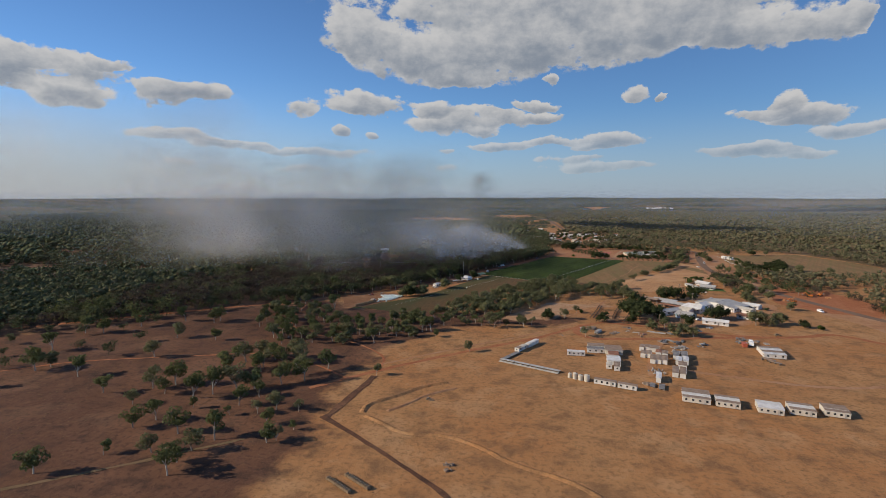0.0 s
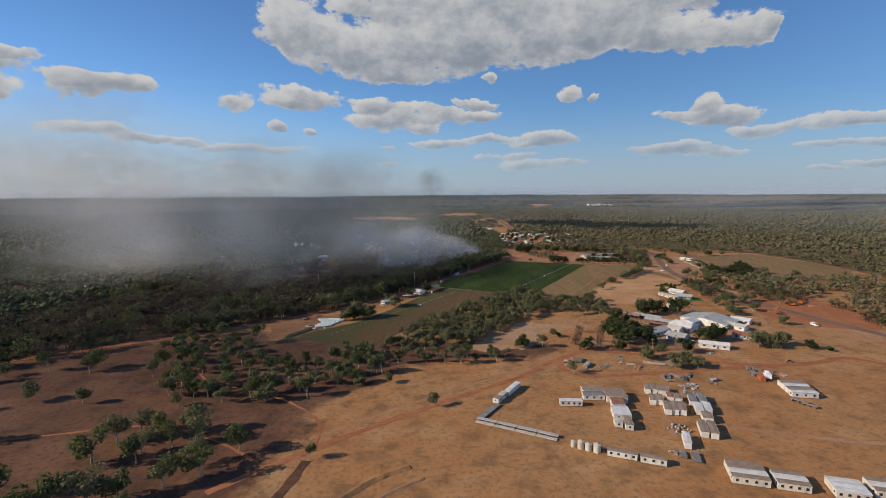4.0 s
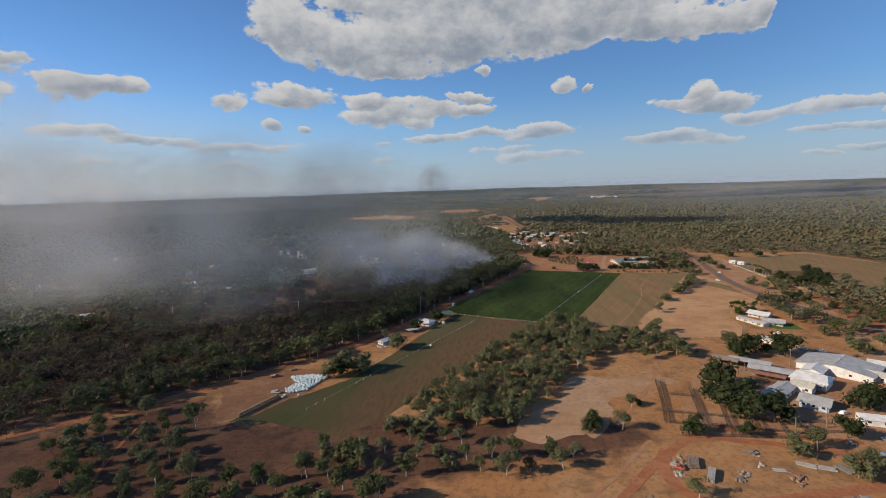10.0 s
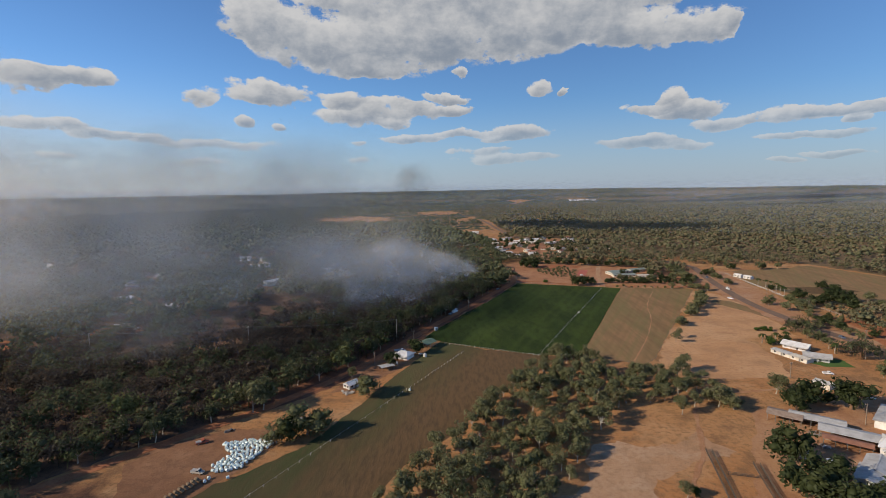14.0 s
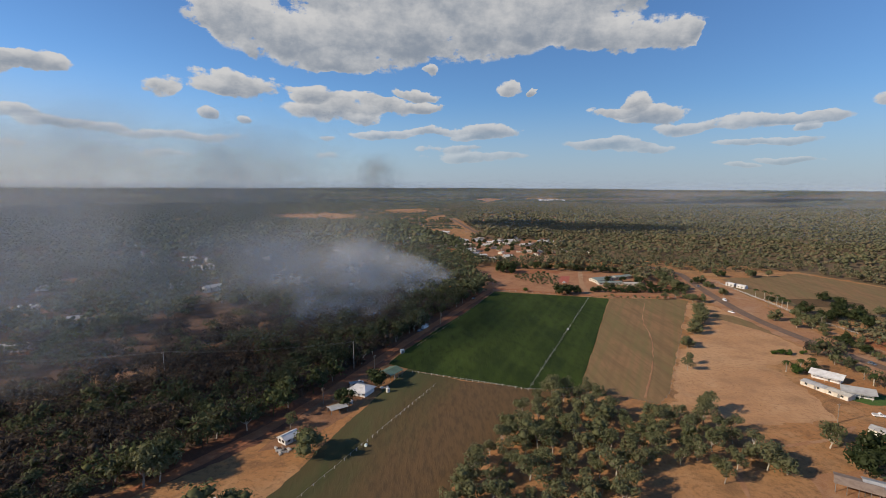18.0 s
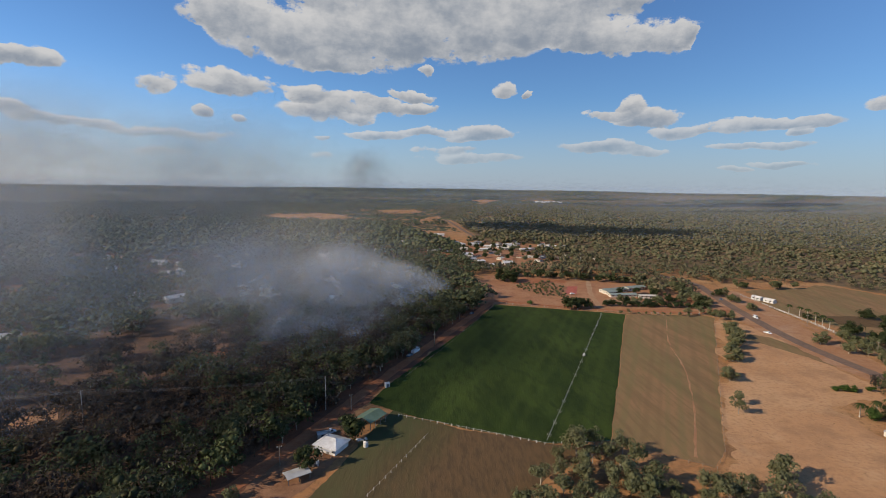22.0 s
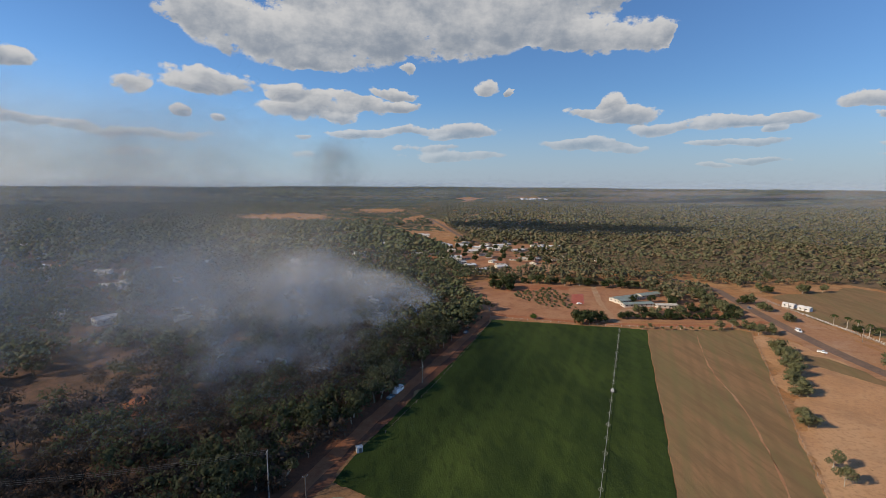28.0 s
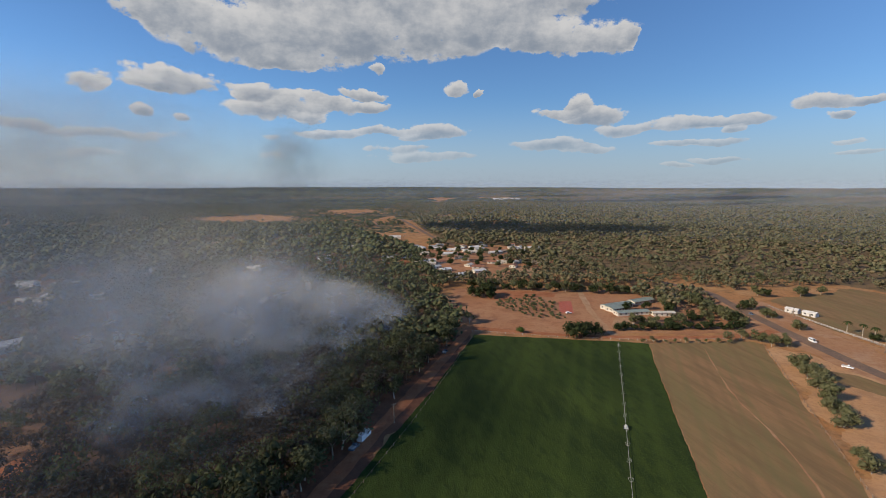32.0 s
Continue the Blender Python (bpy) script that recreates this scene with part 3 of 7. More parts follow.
# ---------------------------------------------------------------- ground
RNG = np.random.default_rng(7)
PADDOCK = [(-116, 440), (-103, 462), (-94, 466), (-71, 492), (-56, 533), (-33, 596), (-19, 634), (-2, 621), (44, 602), (69, 600), (36, 575), (-4, 511), (-33, 468), (-46, 440), (-60, 424), (-83, 435), (-106, 441)]
CROP = [(-31, 641), (-17, 632), (-2, 622), (44, 602), (72, 603), (163, 806), (145, 812), (60, 838), (22, 754), (-15, 679)]
STUBBLE = [(72.5, 603), (103, 583), (114, 594), (232, 795), (228, 801), (163.5, 806)]
DIRT_ROAD = [(-330, 330), (-226, 417), (-168, 455), (-148, 478), (-126, 503), (-103, 527), (-79, 560), (-62, 590), (-41, 638), (-27, 669), (-7, 712), (25, 777), (54, 839), (62, 854)]
CROSS_ROAD = [(20, 868), (66, 852), (117, 828), (151, 819), (228, 809), (262, 818)]
HIGHWAY = [(330, 380), (298, 470), (272, 550), (260, 609), (252, 672), (252, 735), (264, 800), (276, 855), (289, 905), (300, 941), (260, 1040), (190, 1150), (120, 1300), (100, 1500), (88, 1750), (60, 2100)]
TRACK = [(-70, 268), (-44, 299), (-28, 315), (0, 343), (27, 366), (44, 382), (73, 418), (97, 436), (112, 432), (150, 424)]
LOOP = [(73, 418), (66, 404), (68, 390), (76, 384), (85, 384), (141, 396), (179, 406), (217, 413), (238, 428), (262, 402), (290, 372)]
LOOP_TOP = [(88, 430), (109, 424), (135, 418), (165, 408), (186, 408)]
OPEN = [(-140, 0), (-60, 216), (-40, 300), (0, 350), (70, 430), (60, 545), (125, 520), (125, 575), (240, 800), (300, 1010), (470, 1010), (480, 760), (520, 500), (560, 300), (500, 0)]
TOWN = [(40, 1040), (120, 1020), (250, 1040), (250, 1100), (180, 1180), (240, 1240), (240, 1290), (80, 1290), (50, 1200)]
SCHOOL = [(55, 840), (262, 812), (285, 905), (290, 960), (180, 960), (70, 985), (50, 920)]
LEFT_EDGE = [(-900, -60), (-600, 120), (-327, 316), (-285, 350), (-230, 408), (-172, 462), (-136, 504), (-112, 532), (-88, 566), (-72, 596), (-51, 642), (-37, 673), (-16, 716), (16, 782), (44, 842), (50, 870)]
FOREST_LEFT = [(x + 4.5, y - 2) for x, y in LEFT_EDGE] + [(50, 985), (60, 1040), (50, 1300), (-100, 1700), (-2500, 1700), (-2500, -60)]
FOREST_RIGHT = [(900, 250), (560, 420), (485, 700), (476, 850), (446, 948), (389, 1020), (300, 1035), (255, 1060), (250, 1110), (185, 1190), (250, 1240), (250, 1300), (120, 1330), (110, 1500), (100, 1700), (2500, 1700), (2500, 250)]


def ground_sheet():
    """One sheet to the horizon, finer in the middle, with low hills at the very end."""
    rings = np.concatenate([[0.0], np.geomspace(8, 3200, 70), np.linspace(3300, 4950, 24)])
    n = 180
    th = np.linspace(0, 2 * np.pi, n, endpoint=False)
    r, a = np.meshgrid(rings[1:], th, indexing="ij")
    x, y = r * np.sin(a), 300 + r * np.cos(a)
    z = hill(x, y)
    v = np.concatenate([[(0, 300, 0)], np.stack([x.ravel(), y.ravel(), z.ravel()], 1)])
    idx = 1 + np.arange(r.size).reshape(r.shape)
    nxt = np.roll(idx, -1, 1)
    quads = np.stack([idx[:-1], idx[1:], nxt[1:], nxt[:-1]], -1).reshape(-1, 4)[:, ::-1]
    tris = np.stack([np.zeros(n, int), nxt[0], idx[0]], -1)
    tagged(new("ground", big_mesh("ground", v, quads, tris, "ground", True)), "dry red-brown grassland soil reaching the horizon", "ground", kind="structure")


def hill(x, y):
    """Height of the land: flat, with a long low rise at the horizon."""
    r = np.hypot(x, y - 300)
    a = np.arctan2(x, y - 300)
    k = np.clip((r - 2600) / 1900, 0, 1)
    return (k * k * (3 - 2 * k)) * (62 + 3.0 * np.sin(a * 7 + 1) + 1.5 * np.sin(a * 23) + 2.5 * np.exp(-((a + 0.15) / 0.12) ** 2))


ground_sheet()
SCORCHED = [(-30, 20), (-34, 150), (-44, 205), (-52, 238), (-50, 290), (-50, 335), (-20, 390), (60, 418), (70, 438), (20, 446), (-40, 450), (-78, 437), (-116, 446), (-152, 470), (-226, 414), (-330, 318), (-600, 120), (-500, -100)]


def grassland():
    """The open grass near the cabins, scorched towards the woods with a gradual edge."""
    x, y = np.meshgrid(np.arange(-640, 330, 5.0), np.arange(-110, 480, 5.0), indexing="ij")
    p = np.stack([x.ravel(), y.ravel()], 1)
    d = off_line(p, SCORCHED + SCORCHED[:1]) * np.where(inside(p, SCORCHED), 1, -1)
    d += np.array([14 * noise.noise((a * 0.02, b * 0.02, 8.0)) + 6 * noise.noise((a * 0.07, b * 0.07, 2.0)) for a, b in p])
    k = np.clip((d + 12) / 30, 0, 1)
    idx = np.arange(x.size).reshape(x.shape)
    quads = np.stack([idx[:-1, :-1], idx[1:, :-1], idx[1:, 1:], idx[:-1, 1:]], -1).reshape(-1, 4)
    me = big_mesh("ground_grassland", np.column_stack([p, np.full(len(p), 0.012)]), quads, [], "grassland")
    me.attributes.new("cover", "FLOAT", "POINT").data.foreach_set("value", k.astype(np.float32))
    tagged(new("ground_grassland", me), "dry orange grass turning scorched and dark by the woods", "ground", kind="structure")


grassland()
patch("ground_woods", FOREST_LEFT, 0.03, "litter", "dark leaf litter and red soil of the woods", 3.0, 8)
patch("ground_woods_east", FOREST_RIGHT, 0.03, "scrub", "dry grass and pale soil under the eastern woods", 4.0, 8)
patch("paddock", PADDOCK, 0.04, "paddock", "thin green and brown grazed paddock", 1.0)
patch("crop_field", CROP, 0.08, "crop", "dense dark green irrigated forage crop", 0.5, 2.0)
patch("stubble_strip", STUBBLE, 0.06, "stubble", "brown mown stubble strip beside the green crop", 0.6)
patch("east_paddock", [(106, 582), (116, 594), (236, 795), (246, 756), (240, 690), (234, 640), (196, 632), (186, 596), (176, 562), (130, 562)], 0.022, "drygrass", "short dry tan grass between the stubble and the highway", 4.0)
patch("clay_pan", [(12, 428), (26, 420), (50, 430), (60, 446), (66, 464), (84, 476), (104, 487), (100, 500), (82, 490), (62, 496), (50, 490), (30, 455)], 0.03, "pale", "pale bare clay pan beside the grove", 4.5)
patch("silage_yard", [(-140, 478), (-122, 440), (-108, 446), (-96, 466), (-84, 492), (-88, 506), (-112, 506), (-128, 496)], 0.05, "yard", "bare orange dirt yard round the bales", 1.5)
patch("house_yard", [(-74, 545), (-62, 548), (-44, 575), (-30, 612), (-36, 632), (-52, 622), (-62, 590)], 0.05, "yard", "bare orange dirt yard by the farmhouse", 1.2)
patch("roadside", [(46, 842), (14, 778), (-17, 714), (-37, 671), (-53, 640), (-70, 600), (-90, 566), (-116, 530), (-104, 522), (-76, 552), (-56, 590), (-36, 634), (-20, 668), (0, 710), (32, 776), (58, 836)], 0.035, "shadedverge", "bare red verge along the dirt road, toned down as if shaded", 1.5)
patch("school_ground", SCHOOL, 0.035, "redearth", "bare red earth round the low school buildings", 3.0)
patch("town_ground", TOWN, 0.04, "redearth", "bare dusty yards of the township", 3.0)
patch("bare_strip", [(150, 1070), (174, 1034), (219, 1041), (190, 1080), (158, 1108)], 0.045, "pale", "pale bare strip beside the township", 2.0)
patch("red_court", [(148.5, 919), (160, 920), (146.5, 882), (135.4, 882)], 0.06, "red", "dark red surfaced sports court by the school", 0.1)
patch("red_oval", [(92, 936), (104, 928), (132, 944), (152, 936), (160, 950), (140, 962), (110, 964), (94, 955)], 0.05, "redroad", "bare red earth clearing by the trees", 1.2)
patch("school_car_park", [(158, 842), (176, 846), (200, 856), (196, 862), (172, 866), (166, 858)], 0.05, "pale", "pale gravel car park in front of the school", 0.6)
patch("red_town_yard", [(0, 1190), (30, 1195), (47, 1150), (30, 1115), (5, 1150)], 0.05, "redroad", "bare red yard at the edge of the township", 1.5)
patch("roadworks", [(262, 500), (246, 530), (262, 585), (276, 640), (284, 690), (304, 670), (318, 640), (320, 580), (330, 520), (300, 480)], 0.05, "redroad", "wide cleared orange earth beside the highway", 2.0)
patch("sports_lawn", [(330, 800), (372, 800), (384, 778), (350, 765), (322, 776)], 0.05, "paddock", "thin green grass beside the palms", 1.5)
patch("lawn", [(200, 588), (206, 578), (222, 576), (224, 588), (214, 596)], 0.05, "lawn", "small watered green lawn by the houses", 0.6)
patch("green_verge", [(240, 742), (252, 690), (246, 664), (236, 700), (222, 740), (232, 752)], 0.03, "stubble", "thin green grass beside the highway", 1.0)
patch("homestead_yard", [(84, 428), (150, 426), (190, 440), (230, 470), (240, 520), (200, 540), (130, 520), (100, 470)], 0.03, "verge", "bare dirt yard round the homestead sheds", 2.0)
patch("highway_verge", [(285, 400), (300, 430), (312, 470), (280, 600), (272, 680), (292, 790), (318, 900), (282, 900), (262, 840), (244, 760), (240, 660), (250, 560), (268, 480)], 0.03, "verge", "wide bare red verge of the highway", 2.0)
patch("sports_oval", [(330, 700), (420, 690), (480, 760), (470, 850), (440, 930), (330, 900), (300, 830)], 0.025, "stubble", "dry brown mown paddock beyond the highway", 3.0)
strip("dirt_road", DIRT_ROAD, 6.0, 0.10, "redroad", "red dirt road beside the crop")
strip("cross_road", CROSS_ROAD, 6.5, 0.11, "redroad", "red dirt road past the school")
strip("highway", HIGHWAY, 8.5, 0.12, "bitumen", "worn dark bitumen highway", 0.15)
strip("service_road", [(312, 890), (296, 800), (286, 730), (282, 660), (284, 600)], 5.0, 0.09, "verge", "pale dirt service road beside the highway")
strip("farm_track", TRACK, 3.6, 0.06, "redroad", "red dirt farm track through dry grass")
strip("farm_track_double", [(p[0] - 4, p[1] + 7) for p in TRACK[1:7]], 2.0, 0.05, "verge", "faint second wheel track beside the farm track")
strip("yard_loop", LOOP, 4.6, 0.07, "redroad", "red dirt loop drive past the cabins")
strip("yard_loop_top", LOOP_TOP, 4.4, 0.08, "redroad", "red dirt drive along the stock yards")
strip("woodland_track", [(-300, 215), (-244, 258), (-222, 279), (-155, 303), (-118, 316), (-80, 300), (-58, 285)], 1.5, 0.06, "redroad", "pale track through the open woodland")
strip("creek_track", [(-44, 299), (-46, 318), (-62, 336), (-90, 352), (-128, 362), (-150, 400), (-158, 440)], 1.6, 0.06, "redroad", "narrow red track along the tree belt")
strip("fire_break", [(-43, 290), (-48, 238)], 3.4, 0.06, "burnt", "broad ploughed firebreak through dry grass", 0.8)
strip("field_drain", [(-50, 240), (5, 202), (30, 178), (70, 140)], 2.2, 0.06, "burnt", "dark ploughed drain line through dry grass", 0.6)
strip("school_drive", [(182, 952), (172, 920), (160, 880), (153, 844), (150, 824)], 5.0, 0.07, "pale", "pale gravel drive beside the school")
strip("back_track", [(-71, 215), (-111, 182), (-170, 140)], 1.6, 0.05, "scrub", "pale wheel track through the open woodland")
bank("earth_bank", [(-34, 246), (-35, 256), (-25, 266), (-16, 280), (-4, 289)], 4.0, 1.0, "ground", "curved bank of thrown-up red earth")
bank("earth_bank", [(-32, 244), (-21, 238), (-11, 231), (5, 234), (22, 226), (32, 217), (53, 210), (64, 200)], 3.0, 0.6, "ground", "long low bank of red earth through dry grass")
bank("earth_bank", [(-24, 250), (-17, 259), (-11, 271), (2, 282)], 2.4, 0.6, "verge", "dark overgrown earth bank")
strip("east_track", [(100, 318), (104, 345), (116, 372), (120, 392)], 3.0, 0.05, "verge", "worn wheel track between the cabins")
strip("paddock_track", [(120, 330), (150, 322), (185, 316), (230, 330), (262, 372)], 3.2, 0.05, "verge", "pale worn wheel track behind the cabins")
strip("stock_track", [(60, 438), (80, 470), (92, 486), (110, 540), (160, 546), (180, 558)], 1.8, 0.05, "verge", "narrow cattle path across the bare paddock")
strip("strip_path", [(100, 590), (128, 640), (150, 690), (160, 730), (190, 790)], 0.9, 0.09, "verge", "narrow worn path along the stubble")

# ---------------------------------------------------------------- leaves and trees


def cards(rng, centres, radii, n, size, squash=1.0):
    """n leaf clumps as uneven four-cornered cards, spread through the outer part of ellipsoids."""
    k = rng.choice(len(centres), n, p=np.prod(radii, 1) ** 0.67 / (np.prod(radii, 1) ** 0.67).sum())
    d = rng.normal(size=(n, 3))
    d /= np.linalg.norm(d, axis=1)[:, None]
    at = centres[k] + d * radii[k] * (rng.uniform(0.35, 1.0, n) ** 0.5)[:, None]
    nor = d * 0.8 + rng.normal(size=(n, 3)) * 0.55 + (0, 0, 0.25)
    nor /= np.linalg.norm(nor, axis=1)[:, None]
    side = np.cross(nor, rng.normal(size=(n, 3)))
    side /= np.linalg.norm(side, axis=1)[:, None]
    up = np.cross(nor, side)
    squash, size = (0.5, size * 1.22) if size < 0.06 else (squash, size)
    s = size * rng.uniform(0.55, 1.3, (n, 1))
    quad = np.stack([at + s * (a * side * rng.uniform(0.6, 1.2, (n, 1)) + b * up * rng.uniform(0.5, 1.1, (n, 1)) * squash) for a, b in ((-1, -1), (1, -1), (1, 1), (-1, 1))], 1)
    return quad.reshape(-1, 3), np.arange(4 * n).reshape(-1, 4)


def core(rng, centre, radius):
    """A small rough eight-faced lump inside a crown."""
    p = np.array([(1, 0, 0), (0, 1, 0), (-1, 0, 0), (0, -1, 0), (0, 0, 1), (0, 0, -1)], float) * rng.uniform(0.6, 0.8, (6, 1))
    f = np.array([(0, 1, 4), (1, 2, 4), (2, 3, 4), (3, 0, 4), (1, 0, 5), (2, 1, 5), (3, 2, 5), (0, 3, 5)])
    return p * radius + centre, f


def crown_form(rng, kind):
    """Centres and radii of the lobes of a crown, for a tree one unit high."""
    if kind == "mango":
        k = 13
        c = np.stack([rng.uniform(-0.32, 0.32, k), rng.uniform(-0.32, 0.32, k), rng.uniform(0.28, 0.74, k)], 1)
        r = rng.uniform(0.19, 0.29, (k, 1)) * (1, 1, 0.9)
    elif kind == "bush":
        k = 5
        c = np.stack([rng.uniform(-0.35, 0.35, k), rng.uniform(-0.35, 0.35, k), rng.uniform(0.3, 0.6, k)], 1)
        r = rng.uniform(0.25, 0.4, (k, 1)) * (1, 1, 0.85)
    else:
        k = int(rng.integers(5, 9))
        a = rng.uniform(0, 6.283, k)
        o = rng.uniform(0.05, 0.34, k)
        c = np.stack([o * np.cos(a), o * np.sin(a), rng.uniform(0.42, 0.82, k)], 1)
        r = rng.uniform(0.15, 0.255, (k, 1)) * (1, 1, 0.82)
    return c, r * np.ones((1, 3))


def trunk_shape(rng, centres, kind):
    """A leaning tapered trunk with limbs up into the lobes, for a tree one unit high."""
    s = Shape()
    fork = Vector((rng.uniform(-0.04, 0.04), rng.uniform(-0.04, 0.04), rng.uniform(0.2, 0.36) if kind != "mango" else 0.22))
    s.tube((0, 0, -0.01), fork, 0.026, 0.019, 6)
    for c in centres:
        mid = fork.lerp(Vector(c), 0.55) + Vector((0, 0, -0.03))
        s.tube(fork, mid, 0.013, 0.009, 4)
        s.tube(mid, c, 0.009, 0.003, 4)
    return s


def tree_kind(kind, leaf, bark, n, size, seeds):
    """Meshes (trunk, crown) of some trees of one kind, one metre high."""
    made = []
    for seed in seeds:
        rng = np.random.default_rng(seed)
        c, r = crown_form(rng, kind)
        v, q = cards(rng, c, r, n, size)
        t = np.zeros((0, 3), int)
        if kind != "gum":
            for ci, ri in zip(c, r):
                cv, cf = core(rng, ci, ri * 0.95)
                t = np.concatenate([t, cf + len(v)])
                v = np.concatenate([v, cv])
        made.append((trunk_shape(rng, c, kind).mesh("trunk", bark), big_mesh("crown", v, q, t, leaf)))
    return made


KINDS = {
    "gum": tree_kind("gum", "gum", "bark", 700, 0.034, range(10, 18)),
    "mango": tree_kind("mango", "mango", "darkbark", 820, 0.035, range(30, 35)),
    "sapling": tree_kind("gum", "fresh", "bark", 680, 0.035, range(70, 76)),
    "bush": tree_kind("bush", "bright", "darkbark", 420, 0.055, range(50, 53)),
    "shrub": tree_kind("bush", "gum", "darkbark", 260, 0.06, range(80, 83)),
    "roadside": tree_kind("gum", "woods", "bark", 680, 0.035, range(90, 96)),
    "olive": tree_kind("mango", "gum", "bark", 640, 0.034, range(60, 64)),
}
TREE_TEXT = {
    "gum": ("gum_tree", "open grey-green gum tree with a pale trunk", "tree"),
    "mango": ("mango_tree", "dense dark green mango tree with a broad crown", "tree"),
    "sapling": ("young_gum_tree", "young gum tree with fresh olive green leaves", "tree"),
    "roadside": ("roadside_gum", "tall dull green gum tree with a pale trunk beside the road", "tree"),
    "shrub": ("shrub", "low dull olive shrub on red earth", "shrub"),
    "bush": ("bush", "low rounded green bush on bare ground", "bush"),
    "olive": ("shade_tree", "broad olive green shade tree with pale limbs", "tree"),
}


def plant(kind, x, y, h, rng, group=""):
    name, label, cat = TREE_TEXT[kind]
    trunk, crown = KINDS[kind][int(rng.integers(len(KINDS[kind])))]
    w = rng.uniform(0.9, 1.15)
    ob = thing(name, pose(x, y, 0, 0, 0, rng.uniform(0, 360)) @ Matrix.Diagonal((h * w, h * w, h, 1)), label, cat, group)
    part("trunk", trunk, "", ob)
    part("crown", crown, "", ob)


def scatter(rng, poly, gap, tries=6000, keep=None):
    """Random places inside a polygon, no nearer to each other than gap."""
    p = np.array(poly)
    got = []
    cand = rng.uniform(p.min(0), p.max(0), (tries, 2))
    cand = cand[inside(cand, poly)]
    if keep is not None:
        cand = cand[keep(cand)]
    for c in cand:
        if all((c[0] - q[0]) ** 2 + (c[1] - q[1]) ** 2 > gap * gap for q in got):
            got.append(c)
    return got


GROVE = [(-36, 452), (-30, 466), (-4, 507), (36, 577), (62, 604), (74, 596), (80, 572), (101, 572), (124, 562), (128, 521), (102, 527), (76, 530), (66, 520), (48, 491), (26, 452), (10, 436), (-14, 438)]
BELT = [(-187, 437), (-179, 458), (-136, 432), (-103, 391), (-79, 392), (-52, 413), (-34, 437), (-20, 405), (-41, 366), (-65, 342), (-84, 333), (-108, 337), (-115, 326), (-149, 361), (-160, 389)]
BELT_EAST = [(-20, 405), (-6, 396), (40, 404), (38, 413), (4, 412), (-12, 424), (-34, 437)]
FARWOOD = [(-420, 60), (-330, 290), (-240, 370), (-215, 330), (-205, 280), (-230, 230), (-190, 120)]
# gum trees standing apart on the scorched grass: x, y, height
APART = [(-228, 262, 12), (-226, 269, 8.5), (-197, 259, 10), (-165, 243, 8), (-146, 253, 10), (-135, 248, 8), (-138, 259, 12), (-118, 246, 11), (-112, 252, 12), (-103, 258, 12), (-123, 283, 12), (-124, 298, 12), (-119, 306, 10),
         (-109, 304, 10), (-97, 310, 13), (-86, 270, 11), (-77, 277, 11), (-72, 295, 11), (-88, 253, 7), (-92, 243, 8), (-73, 242, 7.5), (-79, 237, 6), (-69, 228, 7), (-61, 214, 7.5), (-62, 242, 5.5), (-56, 226, 4)]
APART += [(-82, 212, 10), (-100, 214, 9.5), (-118, 223, 8.5), (-122, 215, 8.5), (-140, 234, 6.5), (-85, 203, 8), (-85, 195, 7.5), (-82, 187, 10), (-99, 199, 7), (-115, 194, 5), (-128, 179, 9), (-111, 237, 5), (-90, 233, 4), (-168, 332, 9),
          (-182, 295, 11), (-197, 332, 11), (-254, 294, 11), (-255, 332, 10), (-268, 330, 11), (-198, 372, 10), (-244, 353, 11), (-223, 373, 11), (-158, 368, 9), (-100, 296, 10), (-108, 290, 9), (-92, 300, 10)]
APART += [(-198, 379, 11), (-160, 375, 7.5), (-162, 384, 10), (-155, 391, 10), (-139, 381, 9), (-176, 409, 7), (-130, 351, 13), (-133, 344, 10), (-124, 347, 8), (-119, 342, 5), (-109, 356, 10), (-128, 432, 12), (-125, 408, 9), (-91, 391, 8.5),
          (-79, 392, 8), (-64, 396, 10), (-61, 412, 8), (-50, 406, 11), (-61, 379, 9), (-39, 378, 9), (-33, 380, 10), (-27, 368, 6), (-45, 365, 7.5), (-51, 375, 7), (-60, 364, 6), (-95, 378, 8.5), (-86, 350, 11), (-106, 284, 11), (-96, 262, 11), (-84, 284, 10)]


def near_trees():
    rng = np.random.default_rng(3)
    for x, y in scatter(rng, GROVE, 6.0):
        plant("gum" if rng.random() < 0.75 else "olive", x, y, rng.uniform(6, 11.5), rng, "grove trees")
    for x, y in scatter(rng, BELT, 10.0) + scatter(rng, BELT_EAST, 8.5):
        plant(("gum", "gum", "sapling", "sapling", "olive")[int(rng.integers(5))], x, y, rng.uniform(6, 11), rng, "tree belt")
    for x, y in scatter(rng, [(a - 5.5, b) for a, b in DIRT_ROAD[2:13]] + [(a - 24, b + 8) for a, b in DIRT_ROAD[12:1:-1]], 8.5, 2600):
        plant("roadside", x, y, rng.uniform(8, 14.5), rng, "roadside gums")
    for x, y, h in APART:
        plant("sapling" if rng.random() < 0.75 else "gum", x, y, h * 1.15, rng, "open woodland")
    far = np.array(scatter(rng, FARWOOD, 24))
    wood("open_woodland", np.column_stack([far, np.zeros(len(far))]), rng.uniform(6, 10, len(far)), 260, 0.05, 0, "open scrubby woodland on scorched red grass", True)


